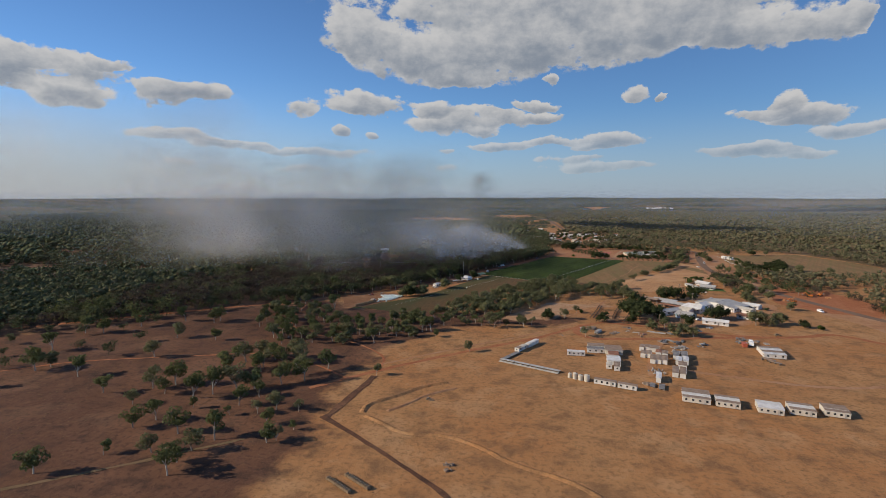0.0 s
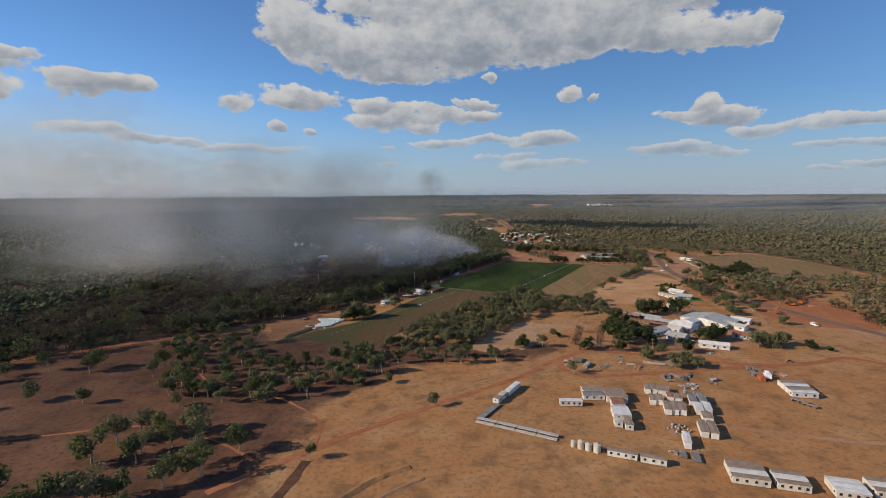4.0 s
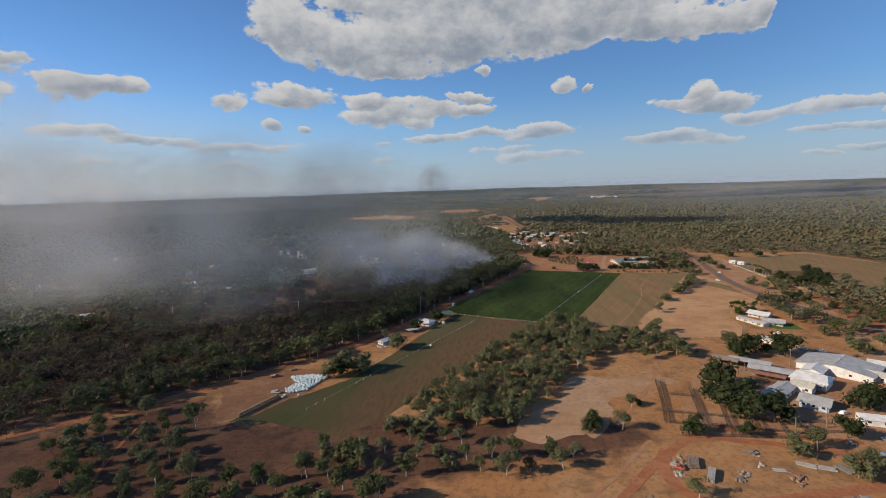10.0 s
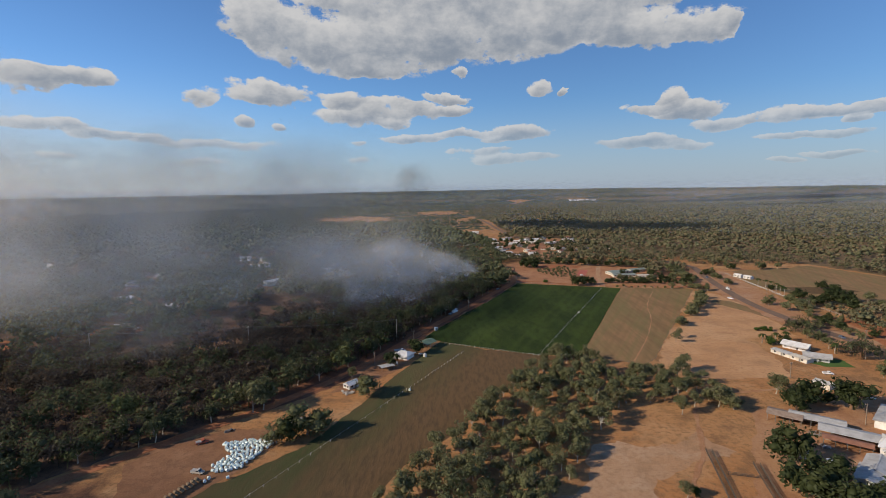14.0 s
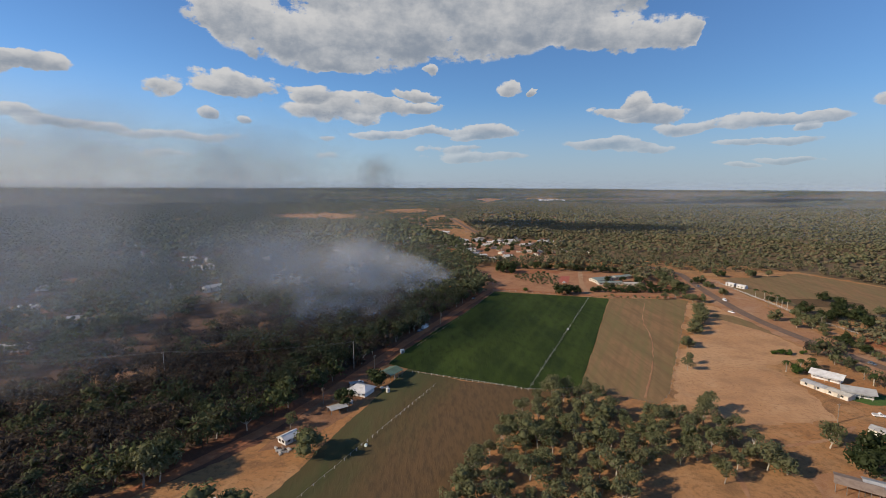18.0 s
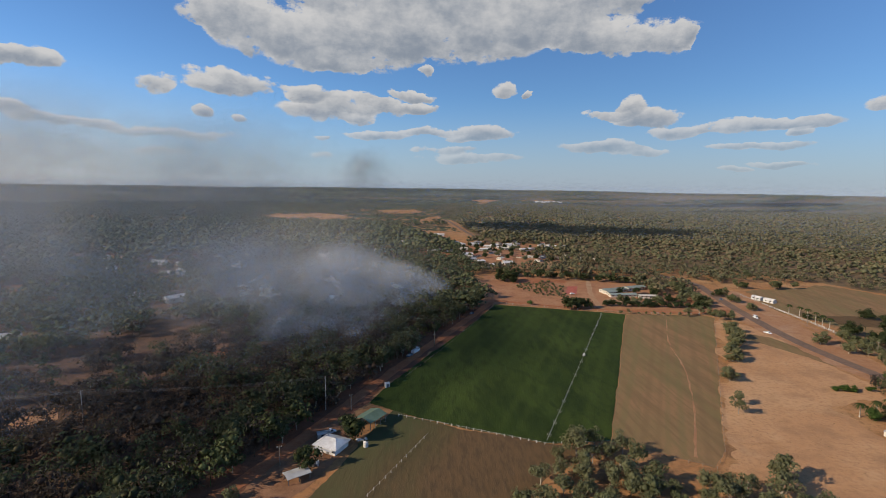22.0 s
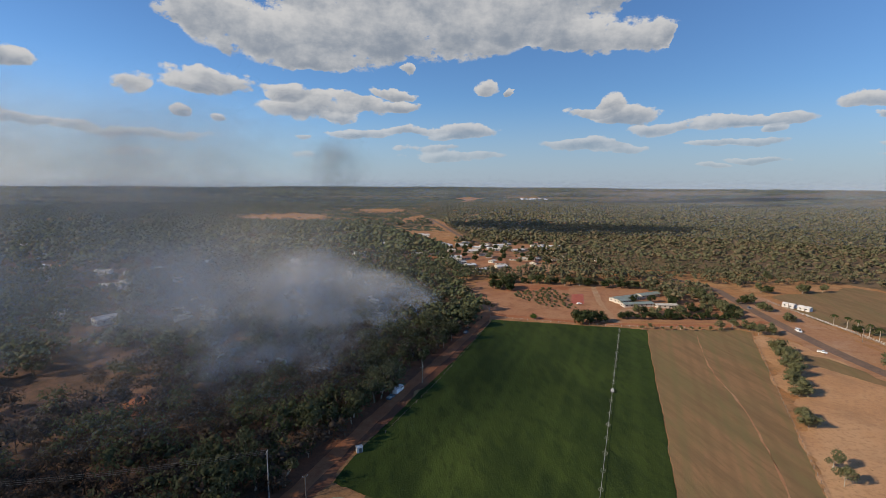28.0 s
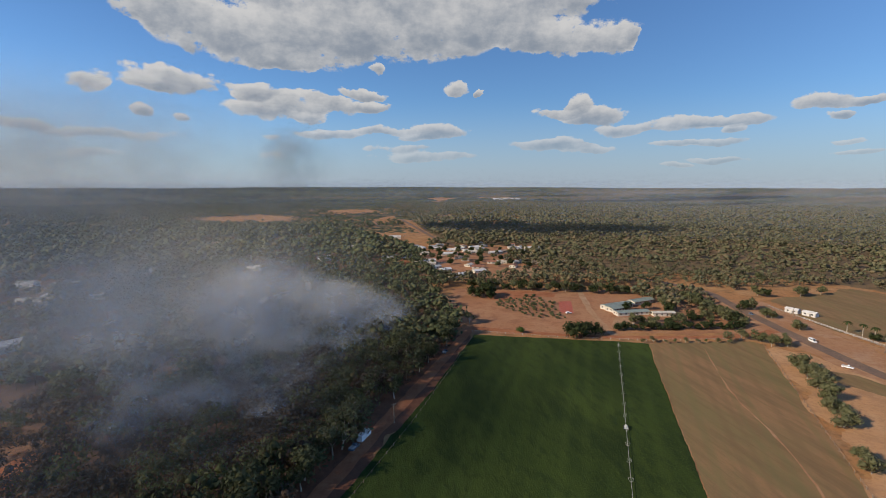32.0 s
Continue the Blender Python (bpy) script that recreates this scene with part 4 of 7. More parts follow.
# single trees by the buildings, the roads and in the paddocks: kind, x, y, height
SINGLE = [
    ("gum", -0.2, 340.7, 7.5), ("gum", -42.7, 291, 7), ("mango", 119, 478, 17), ("mango", 111, 457, 16), ("mango", 123, 465, 15), ("mango", 117, 444, 15), ("mango", 128, 444, 14),
    ("mango", 178, 523, 16), ("mango", 152, 523, 14), ("mango", 165, 530, 15), ("mango", 171, 453, 14), ("mango", 178, 458, 12), ("mango", 147, 428, 11), ("olive", 121, 414, 9), ("gum", 129, 418, 10),
]
SINGLE += [
    ("mango", 88, 431, 9), ("mango", 108, 428, 8), ("olive", 131, 400, 9), ("olive", 137, 403, 10), ("olive", 143, 400, 8), ("olive", 223, 526, 10), ("gum", 231, 549, 10), ("olive", 251, 569, 10), ("olive", 225, 562, 8),
    ("gum", 72, 387, 8), ("olive", -85, 494, 11), ("mango", -79, 497, 14), ("olive", -74, 501, 15), ("olive", -70, 505, 12), ("gum", -67, 563, 8), ("gum", -107, 523, 17), ("gum", -103, 526, 15), ("olive", -57, 543, 13), ("gum", -138, 495, 11), ("mango", -34, 608, 11), ("mango", -48, 586, 10),
]
SINGLE += [
    ("bush", 211, 651, 4), ("bush", 215, 651, 4.5), ("bush", 219, 650, 4), ("bush", 228, 650, 4), ("gum", 120, 573, 9.5), ("gum", 159, 547, 9), ("gum", 146, 636, 8), ("olive", 162, 665, 8), ("olive", 165, 672, 7),
    ("olive", 183, 695, 9), ("olive", 190, 706, 9), ("olive", 200, 718, 10), ("olive", 206, 730, 9), ("olive", 219, 755, 10), ("gum", 141, 626, 8), ("olive", 212, 742, 9), ("bush", 199, 619, 7), ("mango", 209, 620, 8),
]
SINGLE += [
    ("mango", 303, 746, 12), ("mango", 306, 727, 12), ("mango", 318, 730, 13), ("mango", 326, 722, 12), ("mango", 322, 706, 11), ("olive", 357, 736, 10), ("mango", 340, 735, 12), ("olive", 265, 727, 10), ("olive", 268, 708, 9),
    ("olive", 294, 719, 9), ("bush", 252, 662, 6), ("olive", 256, 656, 8), ("olive", 269, 655, 7), ("olive", 233, 632, 8), ("olive", 238, 627, 8), ("gum", 231, 610, 9), ("olive", 280, 822, 8), ("olive", 281, 849, 9),
]
SINGLE += [
    ("mango", 123, 822, 14), ("mango", 130, 826, 12), ("mango", 138, 826, 10), ("mango", 90, 945, 14), ("mango", 98, 950, 12), ("gum", 62, 863, 10), ("bush", 91, 838, 5), ("mango", 282, 873, 10), ("olive", 176, 846, 9),
    ("olive", 186, 838, 8), ("mango", 196, 836, 8), ("olive", 208, 842, 9), ("mango", 222, 850, 9), ("olive", 236, 852, 9), ("olive", 248, 850, 8), ("olive", 256, 846, 8), ("bush", 50, 440, 6), ("bush", 74, 459, 4), ("gum", 97, 519, 9),
    ("gum", -58, 216, 6), ("bush", 205, 305, 4), ("gum", 262, 352, 9), ("olive", 246, 360, 9), ("olive", 205, 440, 10), ("olive", 214, 446, 11), ("mango", 228, 440, 7), ("bush", 236, 436, 5),
]
SINGLE += [("mango", 158 + 5.4 * i, 834 - 0.5 * i + 1.5 * math.sin(i * 1.7), 6.4 + 0.9 * math.sin(i * 2.3)) for i in range(17)]
SINGLE += [("mango" if i % 3 else "olive", 176 + 6.5 * i, 848 + 2.5 * math.sin(i * 2.7), 5.6 + 0.9 * math.sin(i * 1.3)) for i in range(10)]
SINGLE += [("olive" if i % 3 else "mango", 262 - 1.6 * i + 3 * math.sin(i * 2.1), 914 - 8.2 * i, 9 + 1.5 * math.sin(i * 3.1)) for i in range(11)]
SINGLE += [("olive" if i % 3 else "gum", 254 - 1.2 * i + 3 * math.sin(i * 1.3), 908 - 9.0 * i, 9.5 + 1.5 * math.sin(i * 2.1)) for i in range(8)]
SINGLE += [("olive" if i % 2 else "mango", 88 + 7.4 * i, 984 - 2.5 * i + 4.0 * math.sin(i * 2.6), 10 + 2 * math.sin(i * 1.3)) for i in range(22)]
SINGLE += [("gum" if i % 3 else "sapling", 160 + 6.6 * i, 806 - 0.8 * i + 1.5 * math.sin(i * 2.2), 3.6 + 0.8 * math.sin(i * 1.9)) for i in range(9)]
SINGLE += [("olive", 337, 1005, 10), ("mango", 347, 990, 10), ("olive", 340, 956, 9), ("gum", 370, 961, 14), ("olive", 288, 873, 10), ("mango", 335, 911, 9), ("olive", 331, 916, 10), ("olive", 366, 908, 11), ("mango", 372, 912, 9), ("olive", 390, 912, 9),
           ("olive", 279, 817, 8), ("olive", 284, 847, 8), ("gum", 213, 801, 8), ("gum", 225, 804, 9), ("olive", 234, 799, 9), ("olive", 233, 789, 9), ("olive", 243, 788, 9), ("olive", 220, 755, 9), ("olive", 214, 740, 10), ("olive", 207, 728, 9)]
SINGLE += [("olive", 195, 715, 6), ("mango", 83, 947, 12), ("mango", 95, 938, 10), ("gum", 50, 867, 10), ("mango", 190, 884, 8), ("mango", 207, 884, 8), ("mango", 224, 880, 8), ("olive", 226, 893, 9), ("mango", 219, 872, 8), ("mango", 306, 790, 7), ("olive", 310, 783, 7),
           ("mango", 353, 768, 11), ("mango", 357, 790, 10), ("mango", 334, 748, 12), ("olive", 348, 713, 9), ("olive", 381, 712, 10), ("gum", 269, 605, 9), ("olive", 262, 580, 10), ("olive", 300, 666, 9), ("gum", 309, 657, 9)]
SINGLE += [("olive", 197, 441, 13), ("gum", 60.5, 434, 9), ("mango", 47, 433, 9), ("gum", 70.6, 456, 7), ("olive", 245, 499, 9), ("olive", 245, 541, 9), ("olive", 224, 535, 9), ("gum", 282, 569, 9), ("gum", 121, 572, 11), ("gum", 154, 541, 10),
           ("olive", 288, 736, 9), ("olive", 283, 715, 9), ("mango", 263, 663, 9), ("olive", 283, 668, 7), ("mango", 278, 632, 7), ("olive", 186, 695, 7), ("gum", -28, 688, 14), ("gum", -17, 706, 15), ("gum", -20, 702, 13)]
RT = np.random.default_rng(11)
for kind, x, y, h in SINGLE:
    plant(kind, x, y, h, RT)


for x, y in scatter(RT, [(92, 912), (100, 932), (134, 942), (142, 915), (134, 866), (112, 872)], 4.2, 500):
    plant("shrub", x, y, RT.uniform(1.6, 3.6), RT, "shrubs by the school")
for x, y in scatter(RT, [(268, 620), (284, 690), (300, 740), (292, 742), (274, 700), (262, 650)], 7.0, 300):
    plant("olive" if RT.random() < 0.6 else "mango", x, y, RT.uniform(4.5, 8.0), RT, "roadside trees")
for x, y in scatter(RT, [(40, 1130), (250, 1060), (240, 1290), (80, 1290)], 17.0, 500):
    plant("mango" if RT.random() < 0.5 else "olive", x, y, RT.uniform(6, 10), RT, "township trees")
for x, y in scatter(RT, [(115, 425), (160, 432), (150, 470), (200, 470), (240, 450), (235, 520), (190, 540), (130, 530)], 26.0, 200):
    plant("shrub", x, y, RT.uniform(2, 4), RT)


def palm(x, y, h, rng):
    ob = thing("palm_tree", pose(x, y, 0, 0, 0, rng.uniform(0, 360)), "tall palm with a pale trunk by the road", "palm tree", "palms")
    part("trunk", Shape().tube((0, 0, -0.1), (0.1, 0, h), 0.32, 0.2, 8), "bark", ob)
    s = Shape()
    for i in range(16):
        a, d = 6.283 * i / 16 + rng.uniform(-0.2, 0.2), rng.uniform(0.3, 1.0)
        pts = []
        for k in range(5):
            q = k / 4
            o, z = 2.9 * q, h + 1.5 * d * q - 2.6 * q * q
            w = 0.45 * (1 - abs(q - 0.4))
            for sgn in (-1, 1):
                pts.append((0.1 + o * math.cos(a) - sgn * w * math.sin(a), o * math.sin(a) + sgn * w * math.cos(a), z))
        s.poly(pts, [(2 * k, 2 * k + 1, 2 * k + 3, 2 * k + 2) for k in range(4)])
    part("fronds", s, "palm", ob)


for x, y in ((303, 806), (306, 798), (307, 791), (305, 780), (303, 771), (301, 762), (228, 601), (214, 626), (206, 624), (196, 622)):
    palm(x, y, 8.5 if x > 290 else 6.5, RT)


def wood(name, places, heights, n, size, lumps, label, trunks, leaf="woods", broad=1.0, full=0.66):
    """Many trees as one mesh of leaf cards, with lumps of leaves that fill that share of each lobe."""
    rng = np.random.default_rng(len(places))
    forms = []
    for i in range(12):
        c, r = crown_form(rng, "gum" if i % 3 else "mango")
        c, r = c * (1.15 * broad, 1.15 * broad, 1), r * 1.25 * np.array((broad, broad, 1))
        v, q = cards(rng, c, r, n, size)
        t = np.zeros((0, 3), int)
        for ci, ri in list(zip(c, r))[:lumps]:
            cv, cf = core(rng, ci, ri * full)
            t = np.concatenate([t, cf + len(v)])
            v = np.concatenate([v, cv])
        if trunks:
            p = np.array([(-0.012, 0, 0), (0.012, 0, 0), (0.012, 0, 0.6), (-0.012, 0, 0.6), (0, -0.012, 0), (0, 0.012, 0), (0, 0.012, 0.6), (0, -0.012, 0.6)])
            q = np.concatenate([q, np.array([(0, 1, 2, 3), (4, 5, 6, 7)]) + len(v)])
            v = np.concatenate([v, p])
        forms.append((v, q, t))
    which = rng.integers(12, size=len(places))
    turn = rng.uniform(0, 6.283, len(places))
    V, Q, T, base = [], [], [], 0
    for i, (v, q, t) in enumerate(forms):
        k = which == i
        m = int(k.sum())
        if not m:
            continue
        c, s, h = np.cos(turn[k])[:, None], np.sin(turn[k])[:, None], heights[k][:, None]
        x = (v[None, :, 0] * c - v[None, :, 1] * s) * h + places[k][:, :1]
        y = (v[None, :, 0] * s + v[None, :, 1] * c) * h + places[k][:, 1:2]
        z = v[None, :, 2] * h + places[k][:, 2:3]
        V.append(np.stack([x, y, z], -1).reshape(-1, 3))
        o = base + np.arange(m)[:, None, None] * len(v)
        Q.append((q[None] + o).reshape(-1, 4))
        T.append((t[None] + o).reshape(-1, 3))
        base += m * len(v)
    me = big_mesh(name, np.concatenate(V), np.concatenate(Q), np.concatenate(T), leaf)
    tagged(new(name, me), label, "woods", kind="stuff")


# clearings in the woods round the houses: centre, half width, half depth
CLEARINGS = [(-669, 699, 42, 30), (-519, 597, 30, 22), (-430, 578, 34, 18), (-545, 769, 60, 22), (-513, 955, 34, 24), (-380, 895, 30, 24), (-342, 770, 26, 20), (-416, 586, 20, 16), (-350, 628, 34, 14), (-610, 1000, 40, 24), (-279, 735, 34, 18),
             (-271, 668, 20, 14), (-178, 627, 14, 10), (-306, 1035, 30, 22), (-292, 970, 26, 18), (-110, 800, 12, 16), (-114, 752, 10, 12), (-125, 708, 9, 11), (-436, 1089, 40, 26), (-254, 1400, 60, 40)]


# loose scrub between the buildings and roads: outline, and how bare it is
SCRUB = [
    ([(50, 985), (70, 1000), (180, 978), (300, 962), (300, 1035), (250, 1090), (120, 1018), (40, 1040)], -0.35),
    ([(300, 940), (446, 948), (389, 1031), (300, 1035)], -0.3),
    ([(275, 560), (300, 560), (320, 700), (290, 700)], 0.1),
    ([(300, 420), (560, 400), (485, 700), (330, 690)], 0.28),
    ([(205, 1040), (255, 1060), (250, 1110), (185, 1190), (160, 1130)], -0.1),
    ([(80, 1290), (250, 1290), (250, 1340), (100, 1340)], -0.3),
    ([(222, 880), (285, 895), (290, 960), (225, 935)], -0.25),
    ([(270, 560), (330, 600), (340, 700), (296, 690), (276, 640)], 0.15),
    ([(225, 560), (246, 560), (244, 650), (232, 660)], 0.3),
]


def woods():
    rng = np.random.default_rng(21)
    n = 420000
    p = np.stack([rng.uniform(-1750, 1750, n), rng.uniform(-50, 1700, n)], 1)
    az = np.degrees(np.arctan2(p[:, 0], p[:, 1] - 20))
    p = p[(az > -57) & (az < 53)]
    left, right = inside(p, FOREST_LEFT), inside(p, FOREST_RIGHT)
    thin = np.array([noise.noise((a * 0.008, b * 0.008, 3.0)) for a, b in p])
    fine = np.array([noise.noise((a * 0.03, b * 0.03, 9.0)) for a, b in p])
    sparse = np.zeros(len(p), bool)
    for poly, share in SCRUB:
        sparse |= inside(p, poly) & (fine + rng.uniform(-0.6, 0.6, len(p)) > share)
    ok = (left | right | sparse) & (off_line(p, DIRT_ROAD) > 5.5) & (off_line(p, HIGHWAY) > np.where(p[:, 1] > 960, 8, 12)) & (off_line(p, FAR_ROAD) > 14)
    for cx, cy, rx, ry in CLEARINGS:
        ok &= ((p[:, 0] - cx) / rx) ** 2 + ((p[:, 1] - cy) / ry) ** 2 > 1
    roadside = off_line(p, DIRT_ROAD) < 120
    bare = ~roadside & ((p[:, 0] < -60) & (p[:, 1] > 780) & (thin + 0.6 * fine > 0.24) | right & (0.6 * thin + 0.9 * fine + rng.uniform(-0.25, 0.25, len(p)) > 0.30) | (p[:, 0] < -30) & (thin + 0.6 * fine > 0.30))
    ok &= rng.random(len(p)) > np.clip((p[:, 1] - 1380) / 330, 0, 0.96)
    ok &= ~bare | (rng.random(len(p)) < 0.012)
    p = p[ok]
    # thin out by a grid, one tree a cell
    cell = np.where(off_line(p, DIRT_ROAD) < 110, 7.0, 7.6) + (np.hypot(p[:, 0], p[:, 1] - 400) > 450) * 1.6 + (np.hypot(p[:, 0], p[:, 1] - 400) > 700) * 3.0 + (p[:, 0] > 60) * 0.4
    key = np.floor(p[:, 0] / cell).astype(int) * 100003 + np.floor(p[:, 1] / cell).astype(int) + (cell * 10).astype(int) * 10 ** 10
    p = p[np.unique(key, return_index=True)[1]]
    far = np.hypot(p[:, 0] * 1.0, np.maximum(p[:, 1] - 480, 0) + np.maximum(60 - p[:, 1], 0))
    print("trees", len(p), "near", int((far < 330).sum()), "mid", int(((far >= 330) & (far < 700)).sum()))
    h = rng.uniform(6.0, 14.5, len(p)) * (1 + 0.15 * (p[:, 0] < 0)) * (1 - 0.2 * (p[:, 0] > 250))
    h = h * np.where(far > 700, 1.18, 1.0)
    q = np.column_stack([p, np.zeros(len(p))])
    a, b = far < 330, (far >= 330) & (far < 700)
    c = far >= 700
    burn = np.clip(1.25 - np.abs(off_line(p, DIRT_ROAD) - 95) / 85, 0, 1) * np.clip((p[:, 1] - 400) / 60, 0, 1) * np.clip((800 - p[:, 1]) / 60, 0, 1)
    kind = rng.random(len(p)) + 0.5 * np.array([noise.noise((u * 0.02, v * 0.02, 6.0)) for u, v in p]) - 0.5 * burn
    for name, leaf, label, k in (("near_woods", "woods", "dense dull eucalypt woods beside the dirt road", (kind > 0.30) & (kind < 0.78)), ("scorched_woods", "ashen", "scorched grey-brown trees among the woods", kind <= 0.30), ("green_woods", "fresh", "greener young trees among the woods", kind >= 0.78)):
        wood(name, q[a & k], h[a & k] * (0.9 if leaf == "ashen" else 1.0), 210, 0.038, 2 if leaf == "ashen" else 3, label, True, leaf)
    for i, (cx, cy, rx, ry) in enumerate(CLEARINGS):
        patch("clearing", [(cx + 1.1 * rx * math.cos(k * 0.5236), cy + 1.1 * ry * math.sin(k * 0.5236)) for k in range(12)], 0.06, ("verge", "scrub", "redroad")[i % 3], "bare pale clearing among the woods", 3.0, 6)
    east = p[:, 0] > 60
    for side, leaf, where in ((east, "canopy", "eastern"), (~east, "greencanopy", "western")):
        wood("middle_woods", q[b & side], h[b & side], 40, 0.064, 4, f"grey-green {where} woods with gaps of red soil", True, leaf, 1.16, 0.84)
        wood("distant_woods", q[c & side], h[c & side], 4, 0.14, 3, f"grey-green {where} woods stretching towards the township", False, leaf, 1.3, 1.1)


near_trees()
FAR_ROAD = [(60, 1650), (84, 1748), (60, 1900), (20, 2300)]
woods()


# openings in the far woods: centre, half width, half depth, degrees turned
FAR_GAPS = [(92, 1690, 13, 250, 4), (-365, 1985, 135, 165, 0), (-80, 2350, 90, 160, 0), (205, 1990, 36, 60, 0), (30, 1950, 22, 160, -12), (740, 3480, 130, 90, 0), (-720, 1790, 90, 60, 0), (-900, 2480, 160, 90, 0), (-430, 1490, 50, 40, 0)]


def gap_at(x, y, wob):
    """Where the far woods stand open."""
    hit = np.zeros(x.shape, bool)
    for cx, cy, sx, sy, turn in FAR_GAPS:
        c, s = math.cos(radians(turn)), math.sin(radians(turn))
        u, v = (x - cx) * c + (y - cy) * s, (y - cy) * c - (x - cx) * s
        hit |= (u / sx) ** 2 + (v / sy) ** 2 + wob < 1
    return hit


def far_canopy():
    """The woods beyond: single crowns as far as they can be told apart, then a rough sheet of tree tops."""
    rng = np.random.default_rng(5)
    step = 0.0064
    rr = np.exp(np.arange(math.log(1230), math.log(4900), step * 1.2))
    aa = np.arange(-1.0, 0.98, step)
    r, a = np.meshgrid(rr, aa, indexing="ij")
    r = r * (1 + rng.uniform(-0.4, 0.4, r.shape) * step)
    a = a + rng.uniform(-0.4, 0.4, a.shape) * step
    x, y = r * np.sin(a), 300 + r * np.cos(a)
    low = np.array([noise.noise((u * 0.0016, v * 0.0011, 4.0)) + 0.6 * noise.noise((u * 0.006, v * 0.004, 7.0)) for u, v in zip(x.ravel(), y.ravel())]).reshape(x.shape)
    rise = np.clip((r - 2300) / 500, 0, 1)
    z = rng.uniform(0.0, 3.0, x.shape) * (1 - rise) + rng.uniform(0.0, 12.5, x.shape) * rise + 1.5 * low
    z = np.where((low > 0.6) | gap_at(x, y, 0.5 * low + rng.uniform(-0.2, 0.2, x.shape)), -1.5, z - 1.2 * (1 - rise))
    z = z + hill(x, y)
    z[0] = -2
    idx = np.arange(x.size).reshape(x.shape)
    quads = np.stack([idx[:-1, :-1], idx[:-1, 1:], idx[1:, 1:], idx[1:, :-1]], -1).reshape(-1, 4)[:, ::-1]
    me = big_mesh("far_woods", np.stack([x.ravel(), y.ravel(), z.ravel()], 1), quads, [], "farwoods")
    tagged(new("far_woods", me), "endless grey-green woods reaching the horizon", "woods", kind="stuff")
    n = 46000
    r, a = np.sqrt(rng.uniform(1350 ** 2, 2900 ** 2, n)), rng.uniform(-0.98, 0.96, n)
    x, y = r * np.sin(a), 300 + r * np.cos(a)
    low = np.array([noise.noise((u * 0.0016, v * 0.0011, 4.0)) + 0.6 * noise.noise((u * 0.006, v * 0.004, 7.0)) for u, v in zip(x, y)])
    scrubby = (np.abs(x + 90) < 190) & (y > 1750)
    ok = ~gap_at(x, y, 0.5 * low) & (rng.random(n) > np.where(low > 0.5, 0.85, 0.45 + 0.25 * low + 0.25 * scrubby)) & (rng.random(n) < np.clip((y - 1380) / 330, 0.05, 1)) & (off_line(np.stack([x, y], 1), FAR_ROAD) > 12)
    x, y = x[ok], y[ok]
    p, h = np.column_stack([x, y, hill(x, y) - 1.0]), rng.uniform(9, 15.5, int(ok.sum())) * np.where(scrubby[ok], 0.7, 1)
    for side, leaf, where in ((x > 60, "canopy", "eastern"), (x <= 60, "greencanopy", "western")):
        wood("far_crowns", p[side], h[side], 1, 0.2, 2, f"far grey-green crowns of the {where} woods", False, leaf, 1.25, 1.35)


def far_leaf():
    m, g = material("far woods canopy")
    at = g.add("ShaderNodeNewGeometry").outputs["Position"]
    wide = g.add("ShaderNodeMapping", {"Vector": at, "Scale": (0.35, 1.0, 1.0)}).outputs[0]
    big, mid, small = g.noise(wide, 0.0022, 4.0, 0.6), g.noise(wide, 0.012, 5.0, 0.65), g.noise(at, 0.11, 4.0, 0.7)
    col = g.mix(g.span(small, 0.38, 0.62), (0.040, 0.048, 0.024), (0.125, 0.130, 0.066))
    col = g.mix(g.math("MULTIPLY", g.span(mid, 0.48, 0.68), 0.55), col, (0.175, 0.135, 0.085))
    # Wide dark stretches put into the crowns' colour for cloud shadow.
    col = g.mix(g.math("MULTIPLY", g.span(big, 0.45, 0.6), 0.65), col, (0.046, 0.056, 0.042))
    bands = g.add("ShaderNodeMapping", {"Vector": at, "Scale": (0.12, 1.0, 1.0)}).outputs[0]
    b1, shadow_bands = g.noise(bands, 0.0045, 4.0, 0.6), g.noise(bands, 0.013, 4.0, 0.6)
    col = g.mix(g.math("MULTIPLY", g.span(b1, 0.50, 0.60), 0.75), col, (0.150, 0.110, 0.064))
    # Narrow dark streaks, painted in place of cloud shadow bands near the horizon.
    col = g.mix(g.math("MULTIPLY", g.span(shadow_bands, 0.51, 0.56), 0.9), col, (0.030, 0.040, 0.026))
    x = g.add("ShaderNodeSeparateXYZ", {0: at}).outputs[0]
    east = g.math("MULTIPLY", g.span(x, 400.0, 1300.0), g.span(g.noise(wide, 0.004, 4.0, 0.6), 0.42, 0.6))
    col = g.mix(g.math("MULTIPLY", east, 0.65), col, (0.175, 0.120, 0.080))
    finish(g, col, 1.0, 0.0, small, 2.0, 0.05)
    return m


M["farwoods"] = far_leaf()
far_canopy()


